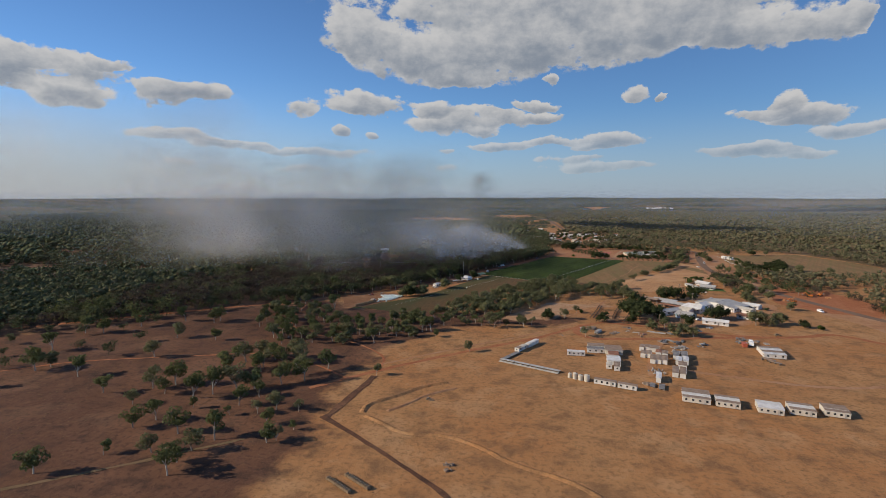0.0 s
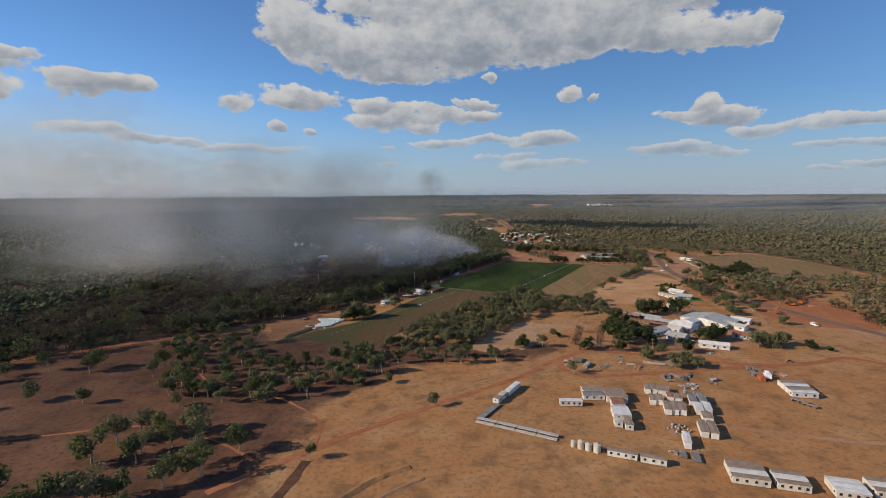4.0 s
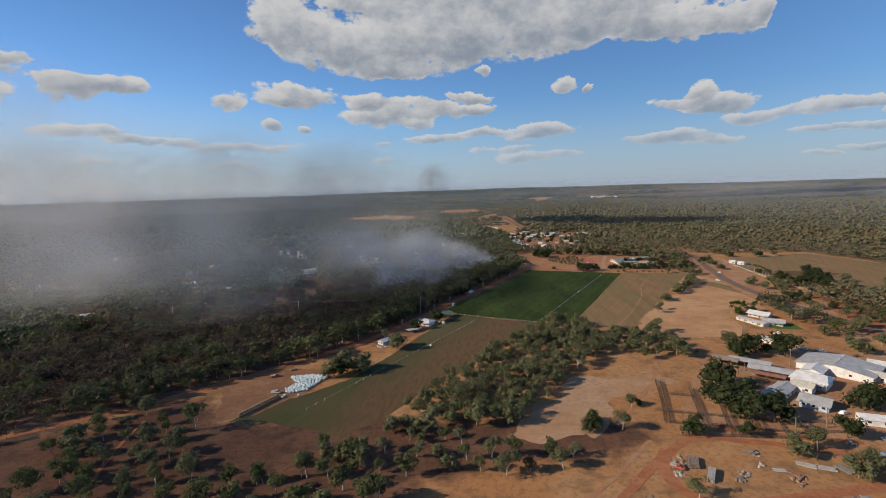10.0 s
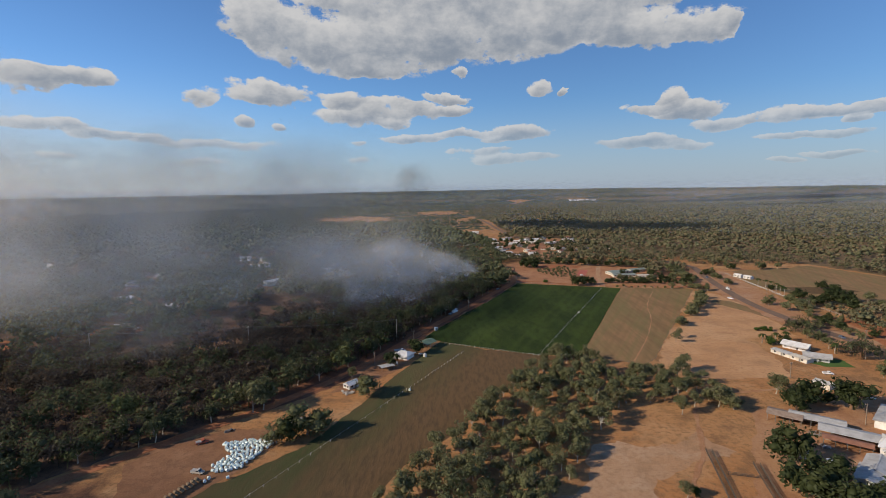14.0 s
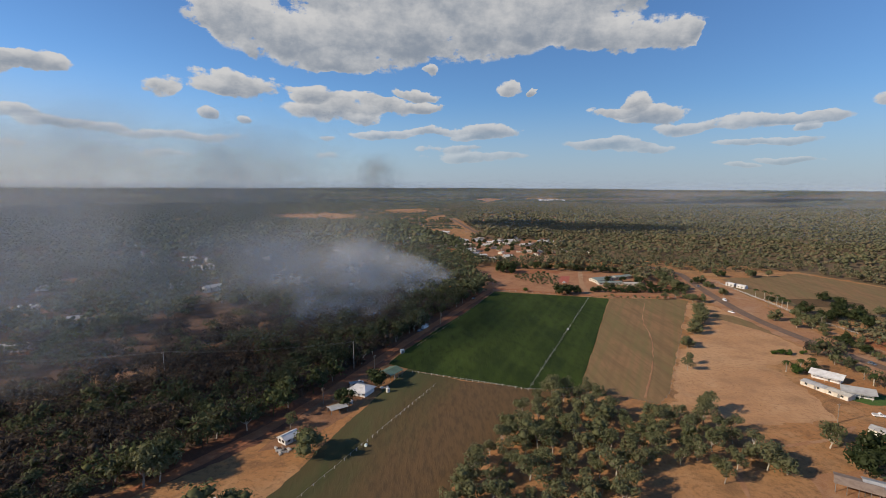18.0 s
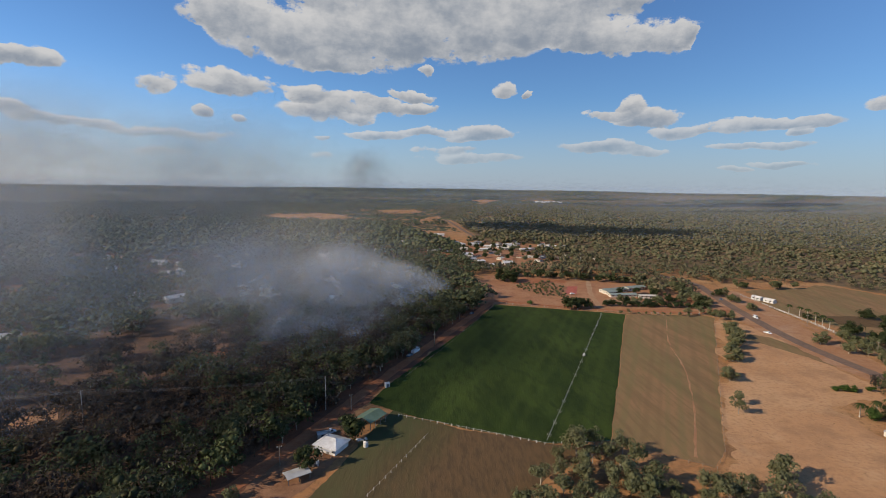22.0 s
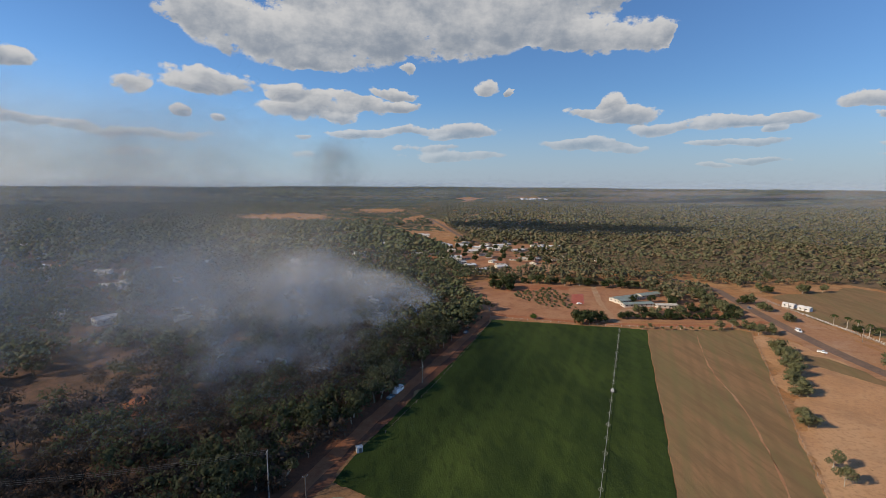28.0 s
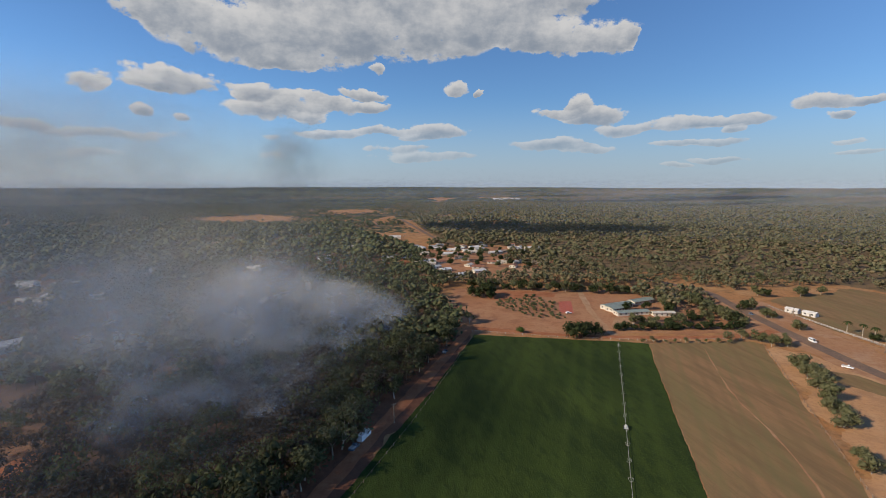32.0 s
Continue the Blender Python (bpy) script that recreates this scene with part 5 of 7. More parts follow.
def grass_tufts():
    """Dry tufts of grass over the open ground."""
    rng = np.random.default_rng(31)
    n = 90000
    p = np.stack([rng.uniform(-260, 300, n), rng.uniform(120, 640, n)], 1)
    clump = np.array([noise.noise((a * 0.06, b * 0.06, 2.0)) + 0.6 * noise.noise((a * 0.015, b * 0.015, 5.0)) for a, b in p])
    ok = (clump > -0.1) & ~inside(p, CROP) & ~inside(p, FOREST_LEFT) & ~inside(p, PADDOCK)
    for line, w in ((TRACK, 3), (LOOP, 3.5), (LOOP_TOP, 3.5), (DIRT_ROAD, 5), (HIGHWAY, 9)):
        ok &= off_line(p, line) > w
    p = p[ok][:30000]
    n = len(p)
    a = rng.uniform(0, 3.1416, n)
    s, h = rng.uniform(0.2, 0.5, n), rng.uniform(0.06, 0.22, n)
    d = np.stack([np.cos(a), np.sin(a)], 1) * s[:, None]
    lean = rng.uniform(-0.2, 0.2, (n, 2))
    v = np.zeros((n, 3, 3))
    v[:, 0, :2], v[:, 1, :2], v[:, 2, :2] = p - d, p + d, p + lean
    v[:, :2, 2] = 0.02
    v[:, 2, 2] = h
    me = big_mesh("grass_tufts", v.reshape(-1, 3), [], np.arange(3 * n).reshape(-1, 3), "tuft")
    tagged(new("grass_tufts", me), "scattered dry brown grass tufts on red soil", "grass", kind="stuff")


M["tuft"] = foliage("dry grass", (0.20, 0.125, 0.06), (0.29, 0.19, 0.09), (0.16, 0.10, 0.05), (0.10, 0.08, 0.035), 0.15)
grass_tufts()

# ---------------------------------------------------------------- clouds out of view


def cloud_stuff(name, low, high):
    """Cumulus: white, letting part of the sun through."""
    m, g = material(name)
    n = g.noise(g.add("ShaderNodeNewGeometry").outputs["Position"], 0.012, 4.0, 0.6)
    d = g.add("ShaderNodeBsdfDiffuse", {"Color": (0.85, 0.85, 0.86, 1)})
    clear = g.add("ShaderNodeBsdfTransparent")
    out = g.add("ShaderNodeMixShader", {0: g.span(n, 0.3, 0.6, low, high), 1: clear.outputs[0], 2: d.outputs[0]})
    g.add("ShaderNodeOutputMaterial", {"Surface": out.outputs[0]})
    return m


def cumulus(x, y, z, long, wide, turn, seed, label, mat="cumulus"):
    """A flat-bottomed heap of vapour with a billowing top and a frayed edge."""
    n, k = 48, 14
    a = np.linspace(0, 2 * np.pi, n, endpoint=False)
    fray = np.array([1 + 0.22 * noise.noise((math.cos(t) * 1.3, math.sin(t) * 1.3, seed)) + 0.12 * noise.noise((math.cos(t) * 4, math.sin(t) * 4, seed + 3)) for t in a])
    V, c, s = [], math.cos(radians(turn)), math.sin(radians(turn))
    for side in (1, -1):
        for q in np.linspace(0.04, 1, k):
            u, v = q * long * fray * np.cos(a), q * wide * fray * np.sin(a)
            h = np.sqrt(max(0.0, 1 - q * q)) * (45 if side > 0 else 18) * np.array([1 + 0.5 * noise.noise((p * 0.012, w * 0.012, seed + side)) for p, w in zip(u, v)])
            V.append(np.stack([x + c * u - s * v, y + s * u + c * v, z + side * h], 1))
    idx = np.arange(2 * k * n).reshape(2, k, n)
    quads = []
    for j, flip in ((0, 1), (1, -1)):
        i0, i1 = idx[j, :-1], idx[j, 1:]
        quads.append(np.stack([i0, i1, np.roll(i1, -1, 1), np.roll(i0, -1, 1)], -1).reshape(-1, 4)[:, ::flip])
    me = big_mesh("cloud", np.concatenate(V), np.concatenate(quads), [], mat, True)
    tagged(new("cloud", me), label, "cloud", "clouds", "stuff")


M["cumulus"] = cloud_stuff("cumulus", 0.35, 0.75)
M["thin_cumulus"] = cloud_stuff("thin cumulus", 0.14, 0.36)
# Unseen cloud, added far to the left to shade the roadside and crop edge.
cumulus(-1642, 200, 820, 150, 46, 64, 1.0, "broad thin unseen cloud added to shade the roadside", "thin_cumulus")
# Also out of view, set where their shadows fall on the far woods.
cumulus(-1230, 1010, 820, 270, 95, -14, 2.0, "long white cumulus cloud drifting over the plain")
cumulus(-1370, 1130, 820, 120, 80, 10, 3.0, "small white cumulus cloud drifting over the plain")
cumulus(-1620, 1530, 1600, 520, 60, 12, 5.0, "thin high bank of white cumulus cloud")
cumulus(-1500, 2000, 1600, 800, 130, 2, 6.0, "wide high bank of white cumulus cloud")


# ---------------------------------------------------------------- smoke


def smoke_stuff(name, tint, dense, fine=2.6):
    """Thin smoke: soft billows by each sheet's own radius, broken up by its own noise."""
    m, g = material(name)
    uv = g.add("ShaderNodeUVMap").outputs[0]
    rnd = g.add("ShaderNodeNewGeometry").outputs["Random Per Island"]
    r = g.vec("LENGTH", g.vec("SUBTRACT", uv, (0.5, 0.5, 0)))
    own = g.vec("ADD", uv, g.add("ShaderNodeCombineXYZ", {0: g.math("MULTIPLY", rnd, 91.0), 1: g.math("MULTIPLY", rnd, 37.0), 2: 0.0}).outputs[0])
    n1, n2 = g.noise(own, fine, 5.0, 0.55), g.noise(own, fine * 3.2, 4.0, 0.55)
    edge = g.span(g.math("ADD", r, g.math("MULTIPLY", g.math("SUBTRACT", n1, 0.5), 0.55)), 0.44, 0.10)
    a = g.math("MULTIPLY", edge, g.span(g.math("ADD", n1, g.math("MULTIPLY", n2, 0.35)), 0.42, 0.95, 0.12, 1.0))
    a = g.math("MULTIPLY", a, g.math("MULTIPLY", g.math("ADD", rnd, 0.5), dense), clamp=True)
    bump = g.add("ShaderNodeBump", {"Height": n1, "Distance": 14.0, "Strength": 0.9}).outputs[0]
    d = g.add("ShaderNodeBsdfDiffuse", {"Color": (*tint, 1), "Normal": bump})
    t = g.add("ShaderNodeBsdfTranslucent", {"Color": (*tint, 1)})
    mixed = g.add("ShaderNodeMixShader", {0: 0.42, 1: d.outputs[0], 2: t.outputs[0]})
    clear = g.add("ShaderNodeBsdfTransparent")
    out = g.add("ShaderNodeMixShader", {0: a, 1: clear.outputs[0], 2: mixed.outputs[0]})
    g.add("ShaderNodeOutputMaterial", {"Surface": out.outputs[0]})
    return m


def smoke(name, places, sizes, mat, label, seed):
    """A bank of smoke: many curved soft sheets facing the open field, overlapping in depth."""
    rng = np.random.default_rng(seed)
    n = 5
    a = np.linspace(-1, 1, n)
    gu, gv = np.meshgrid(a, a, indexing="ij")
    idx = np.arange(n * n).reshape(n, n)
    quad = np.stack([idx[:-1, :-1], idx[1:, :-1], idx[1:, 1:], idx[:-1, 1:]], -1).reshape(-1, 4)
    V, Q, UV = [], [], []
    for i, (p, s) in enumerate(zip(places, sizes)):
        nor = Vector((0, 300, 110)) - Vector(p)
        nor = (nor.normalized() + Vector(rng.normal(size=3) * 0.16)).normalized()
        side = Vector((0, 0, 1)).cross(nor).normalized()
        up = nor.cross(side)
        bulge = 0.35 * s * (1 - (gu ** 2 + gv ** 2) / 2)
        grid = np.array(p) + s * 1.25 * gu[..., None] * np.array(side) + s * 0.85 * gv[..., None] * np.array(up) + bulge[..., None] * np.array(nor)
        grid[..., 2] = np.maximum(grid[..., 2], 0.6)
        V.append(grid.reshape(-1, 3))
        Q.append(quad + i * n * n)
        UV.append(np.stack([gu, gv], -1).reshape(-1, 2) * 0.5 + 0.5)
    q = np.concatenate(Q)
    me = big_mesh(name, np.concatenate(V), q, [], mat, True)
    layer = me.uv_layers.new(name="UVMap")
    layer.data.foreach_set("uv", np.concatenate(UV)[q.ravel()].astype(np.float32).ravel())
    tagged(new(name, me), label, "smoke", kind="stuff")


def build_smoke():
    rng = np.random.default_rng(17)
    # along the fire front beside the road, drifting west and rising
    n = 170
    s = rng.uniform(0, 1, n) ** 1.7
    src = np.array((20.0, 880.0)) + s[:, None] * np.array((-66.0, -172.0))
    d = rng.exponential(48, n) * (1.15 - 0.45 * s)
    p = np.column_stack([src[:, 0] - d, src[:, 1] - 0.12 * d + rng.normal(0, 8, n), 5 + (0.34 - 0.20 * s) * np.minimum(d, 110) + rng.normal(0, 3.5, n) * np.minimum(1, d / 25)])
    smoke("fire_smoke", p, (8 + 0.20 * np.minimum(d, 90) + rng.uniform(0, 6, n)) * (1 - 0.25 * s), M["smoke"], "dense grey-blue bushfire smoke rolling off the woods", 1)
    n = 100
    d = rng.uniform(60, 660, n)
    y = rng.uniform(700, 1020, n) - 0.12 * d
    p = np.column_stack([-d, y + rng.normal(0, 30, n), np.minimum(12 + rng.uniform(0.0, 0.30, n) * d, 92)])
    west = np.column_stack([rng.uniform(-540, -190, 24), rng.uniform(580, 880, 24), rng.uniform(20, 60, 24)])
    p = np.concatenate([p, west])
    n = len(p)
    smoke("smoke_veil", p, rng.uniform(40, 105, n), M["veil"], "thin blue-grey smoke lying over the woods", 2)
    n = 40
    d = rng.uniform(0, 1, n)
    p = np.column_stack([-150 - 420 * d, 960 - 260 * d + rng.normal(0, 45, n), 118 + rng.uniform(-30, 22, n) + 40 * d])
    p = np.concatenate([p, np.column_stack([rng.uniform(-590, -330, 14), rng.uniform(290, 720, 14), rng.uniform(125, 205, 14)])])
    n = len(p)
    smoke("smoke_drift", p, rng.uniform(42, 90, n), M["drift"], "faint brown smoke drifting high over the woods", 3)
    n = 9
    p = np.column_stack([rng.uniform(-75, -45, n), rng.uniform(880, 900, n), rng.uniform(85, 128, n)])
    smoke("smoke_puff", p, rng.uniform(18, 30, n), M["puff"], "dark brown puff of smoke above the fire", 5)


M["smoke"] = smoke_stuff("fire smoke", (0.66, 0.66, 0.655), 0.36, 3.4)
M["veil"] = smoke_stuff("smoke veil", (0.82, 0.79, 0.75), 0.10, 3.4)
M["drift"] = smoke_stuff("brown smoke", (0.80, 0.74, 0.66), 0.15, 2.6)
M["puff"] = smoke_stuff("dark brown smoke", (0.46, 0.40, 0.34), 0.20, 2.6)
build_smoke()


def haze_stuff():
    """Thin blue tint of the sheets that imitate distance haze; fades out upwards."""
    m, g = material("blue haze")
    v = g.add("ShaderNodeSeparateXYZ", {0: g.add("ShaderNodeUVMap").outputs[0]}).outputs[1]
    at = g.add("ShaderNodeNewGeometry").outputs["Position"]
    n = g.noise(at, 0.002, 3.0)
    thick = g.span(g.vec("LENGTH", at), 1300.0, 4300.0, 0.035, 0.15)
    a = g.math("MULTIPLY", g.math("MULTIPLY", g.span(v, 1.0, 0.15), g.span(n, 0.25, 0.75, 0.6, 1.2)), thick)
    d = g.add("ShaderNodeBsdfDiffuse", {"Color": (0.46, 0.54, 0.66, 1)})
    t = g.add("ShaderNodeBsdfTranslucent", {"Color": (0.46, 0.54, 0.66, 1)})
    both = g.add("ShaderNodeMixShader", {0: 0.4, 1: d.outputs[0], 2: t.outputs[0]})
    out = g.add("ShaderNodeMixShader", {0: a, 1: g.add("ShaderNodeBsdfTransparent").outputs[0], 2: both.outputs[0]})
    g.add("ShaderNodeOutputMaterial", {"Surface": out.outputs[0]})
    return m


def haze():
    """Upright see-through sheets over the plain, bank behind bank, imitating haze with distance."""
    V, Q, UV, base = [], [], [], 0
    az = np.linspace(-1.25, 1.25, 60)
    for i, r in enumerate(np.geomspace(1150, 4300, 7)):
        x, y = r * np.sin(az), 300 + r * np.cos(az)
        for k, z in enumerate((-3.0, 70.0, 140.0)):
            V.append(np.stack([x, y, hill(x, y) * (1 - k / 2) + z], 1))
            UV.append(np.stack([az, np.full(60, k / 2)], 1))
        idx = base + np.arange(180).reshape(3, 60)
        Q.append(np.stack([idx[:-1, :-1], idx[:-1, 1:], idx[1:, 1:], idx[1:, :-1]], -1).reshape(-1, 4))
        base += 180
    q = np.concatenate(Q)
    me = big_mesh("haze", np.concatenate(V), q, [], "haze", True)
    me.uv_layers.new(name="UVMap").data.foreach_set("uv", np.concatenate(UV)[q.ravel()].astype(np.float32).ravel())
    tagged(new("distant_haze", me), "thin blue sheets standing in for haze over the distant woods", "haze", kind="stuff")


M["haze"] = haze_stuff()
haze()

# ---------------------------------------------------------------- cabins
CABINS = {}


def add_windows(ob, spots, w, h, z, wall_y, side=-1, along="x"):
    """Windows with a pale frame and a dark pane, just proud of a wall."""
    for s in spots:
        f = Shape()
        p = Shape()
        if along == "x":
            f.box(s, wall_y + side * 0.03, z - 0.08, w + 0.16, 0.06, h + 0.16)
            p.box(s, wall_y + side * 0.05, z, w, 0.08, h)
        else:
            f.box(wall_y + side * 0.03, s, z - 0.08, 0.06, w + 0.16, h + 0.16)
            p.box(wall_y + side * 0.05, s, z, 0.08, w, h)
        win = part("window", p, "dark", ob, "dark glass window")
        part("frame", f, "white", win)


def cabin(x, y, turn, L, W, H, wall, roof, wins, label, group="site cabins"):
    """A transportable cabin on skids, its length along x."""
    key = (L, W, H, wall, roof, wins, label)
    m = pose(x, y, 0, 0, 0, turn)
    if key in CABINS:
        return copy_thing(CABINS[key], m)
    ob = thing("site_cabin", m, label, "cabin", group)
    s = Shape()
    for k in (-1, 1):
        s.box(0, k * W * 0.33, 0, L * 0.98, 0.2, 0.3)
    part("skid", s, "steel", ob)
    part("body", Shape().box(0, 0, 0.3, L, W, H - 0.3), wall, ob)
    r = Shape()
    r.gable(L, W, H + 0.06, 0.16, 0.1, 0.14)
    part("roof", r, roof, ob)
    part("gutter", Shape().box(0, -W / 2 - 0.16, H - 0.06, L + 0.2, 0.1, 0.12), "white", ob)
    if wins:
        n = wins
        add_windows(ob, [L * ((i + 0.5) / n - 0.5) for i in range(n)], 0.9, 0.9, 1.2, -W / 2)
        add_windows(ob, [0.0], 0.8, 0.8, 1.3, -L / 2, -1, "y")
    part("door", Shape().box(L * 0.31, -W / 2 - 0.04, 0.35, 0.9, 0.07, 2.0), "zinc", ob)
    CABINS[key] = ob
    return ob


def on(x, y, turn, along, across):
    c, s = math.cos(radians(turn)), math.sin(radians(turn))
    return x + c * along - s * across, y + s * along + c * across


def cabins():
    # sheds of joined cabins along the south side: near corner, length, roofs
    for x, y, L, roofs in ((107, 286, 11.5, ("rust", "white", "rust", "rust")), (120.3, 283.2, 9.6, ("rust", "white", "rust")), (136.3, 279.8, 9.6, ("palewhite", "palewhite", "white")), (149, 280.6, 9.6, ("rust", "white", "rust")), (163, 281.5, 9.0, ("rust", "rust", "rust"))):
        for i, roof in enumerate(roofs):
            cx, cy = on(x, y, -12, L / 2, 1.45 + 2.95 * i)
            cabin(cx, cy, -12, L, 2.9, 2.7 + 0.12 * (i == 1), "cream", roof, 4 if i == 0 else 0, f"cream site cabin with {'white' if 'white' in roof else 'brown'} roof, joined in a row")
    for x, y, L in ((69, 301, 10.5), (80, 297.2, 8.8)):
        cx, cy = on(x, y, -17, L / 2, 1.5)
        cabin(cx, cy, -17, L, 3.0, 2.5, "white", "rust", 4 if L > 10 else 3, "long white site cabin with small dark windows")
    # stacked floor decks in the corner of the yard
    for i in range(4):
        for j, (mat, h) in enumerate((("tank", 0.55), ("zinc", 1.25))):
            cx, cy = on(18.6, 325.2, -23.5, 4.6 + 9.0 * i, 0.9 + 2.2 * j)
            deck(cx, cy, -23.5, 8.6, 1.9, h, mat)
    for i in range(2):
        cx, cy = on(18.5, 326, 62, 6.5 + 9.6 * i, -1.2)
        deck(cx, cy, 62, 9.2, 2.8, 0.9, "grey")
    cabin(29.2, 347.2, 62, 4.4, 3.0, 2.6, "white", "rust", 1, "short white site cabin with a brown roof")
    cabin(31.8, 352.2, 62, 4.4, 2.8, 2.5, "white", "tank", 1, "short white site cabin with a tan roof")
    cabin(37, 360.5, 63, 13.0, 2.5, 2.7, "white", "palewhite", 0, "long white shipping container style cabin")
    cabin(63.2, 346, 0, 10.2, 3.2, 2.7, "white", "palewhite", 4, "white site cabin with several dark windows")
    cabin(75.2, 354, 0, 10.0, 4.4, 2.8, "white", "grey", 3, "white cabin with a grey-brown ribbed roof")
    cabin(76, 360, 0, 10.0, 6.6, 3.0, "white", "rust", 2, "wide white cabin with a brown roof")
    cabin(85.5, 355, 0, 9.6, 10.5, 3.2, "cream", "rust", 2, "wide cream cabin block with a brown roof")
    cabin(84.5, 345.8, -4, 5.6, 7.5, 2.8, "white", "redrust", 1, "white cabin with a rust red roof")
    cabin(83.2, 335.5, -4, 7.2, 9.0, 2.9, "white", "palewhite", 2, "square white cabin with a bright white roof")
    cabin(79.6, 326.4, 86, 4.2, 3.0, 2.6, "white", "tank", 1, "small white cabin beside the yard")
    cabin(83.6, 325.6, 84, 7.4, 3.0, 2.8, "white", "rust", 1, "narrow white cabin with a brown roof")
    t = 76.0
    for x, y, L, W, roof in ((103, 361, 6.4, 2.7, "rust"), (106.2, 361, 6.4, 2.6, "rust"), (110, 359.5, 6.6, 4.8, "rust"), (101.3, 348, 7.2, 2.7, "rust"), (104.4, 348, 7.2, 2.7, "rust"), (110.6, 352, 6.0, 3.0, "redrust"), (113.8, 350.5, 6.0, 2.9, "rust"),
                             (104.6, 338, 9.4, 2.9, "rust"), (107.7, 338, 9.4, 2.8, "rust"), (110.8, 337.8, 9.4, 2.9, "rust"), (119.2, 347.5, 9.4, 3.0, "grey"), (124, 348.5, 9.0, 2.9, "grey"), (118.4, 338.6, 8.2, 3.0, "palewhite"), (122.2, 338.8, 8.4, 2.9, "palewhite"),
                             (118.4, 330.5, 6.4, 4.0, "rust"), (111.6, 317.6, 11.4, 2.9, "rust"), (115.0, 316.6, 11.4, 2.9, "rust"), (101.2, 308, 9.4, 2.4, "palewhite")):
        cx, cy = on(x, y, t, L / 2, 0)
        cabin(cx, cy, t, L, W, 2.8, "white", roof, 0, f"white site cabin with {'bright white' if roof == 'palewhite' else 'weathered brown'} roof, parked end on", "cabins in rows")
    deck(97.5, 303.5, 76, 5.0, 2.6, 0.8, "grey")
    deck(101.5, 301.5, 76, 7.0, 2.8, 1.0, "grey")
    for i in range(4):
        cabin(178.5 - 0.6 * i, 375.5 - 4.3 * i, -4, 11.5, 3.2, 2.8, "white", "rust" if i % 2 == 0 else "palewhite", 3 if i == 3 else 0, "white site cabin of a stepped row in dry grass", "stepped row")
    deck(170.6, 355.5, -50, 7.5, 2.4, 1.6, "rust")
    deck(172.6, 351.5, -50, 6.5, 2.0, 1.2, "rust")


def deck(x, y, turn, L, W, h, mat):
    key = (L, W, h, mat)
    m = pose(x, y, 0, 0, 0, turn)
    if key in CABINS:
        return copy_thing(CABINS[key], m)
    ob = thing("floor_deck", m, "low stacked cabin floor deck weathered by sun", "deck", "floor decks")
    part("deck", Shape().box(0, 0, h - 0.25, L, W, 0.25), mat, ob)
    for k in (-0.4, 0, 0.4):
        part("bearer", Shape().box(k * L, 0, 0, 0.25, W * 0.9, h - 0.25), "timber", ob)
    CABINS[key] = ob
    return ob


cabins()


def water_tank(x, y, r, h, mat, label):
    ob = thing("water_tank", pose(x, y, 0), label, "tank", "water tanks")
    part("shell", Shape().tube((0, 0, 0), (0, 0, h), r, r, 20), mat, ob)
    part("lid", Shape().tube((0, 0, h), (0, 0, h + 0.35), r * 1.02, r * 0.35, 20), mat, ob)
    part("hatch", Shape().tube((r * 0.4, 0, h + 0.1), (r * 0.4, 0, h + 0.42), 0.28, 0.28, 10), "dark", ob)
    for k in (0.33, 0.66):
        part("hoop", Shape().tube((0, 0, h * k), (0, 0, h * k + 0.07), r * 1.02, r * 1.02, 20), mat, ob)


for x, y, r, h in ((57.6, 307.6, 1.05, 2.3), (60.2, 306.4, 1.25, 3.0), (62.9, 305.2, 1.25, 2.6), (65.9, 304.0, 1.4, 3.2)):
    water_tank(x, y, r, h, "tank", "dusty cream round water tank on dry ground")
water_tank(127.5, 482, 1.6, 3.0, "white", "white round water tank beside the sheds")
water_tank(133, 476, 1.2, 2.4, "white", "small white water tank beside the sheds")
water_tank(-28, 601, 1.0, 2.0, "white", "small white water tank by the farmhouse")

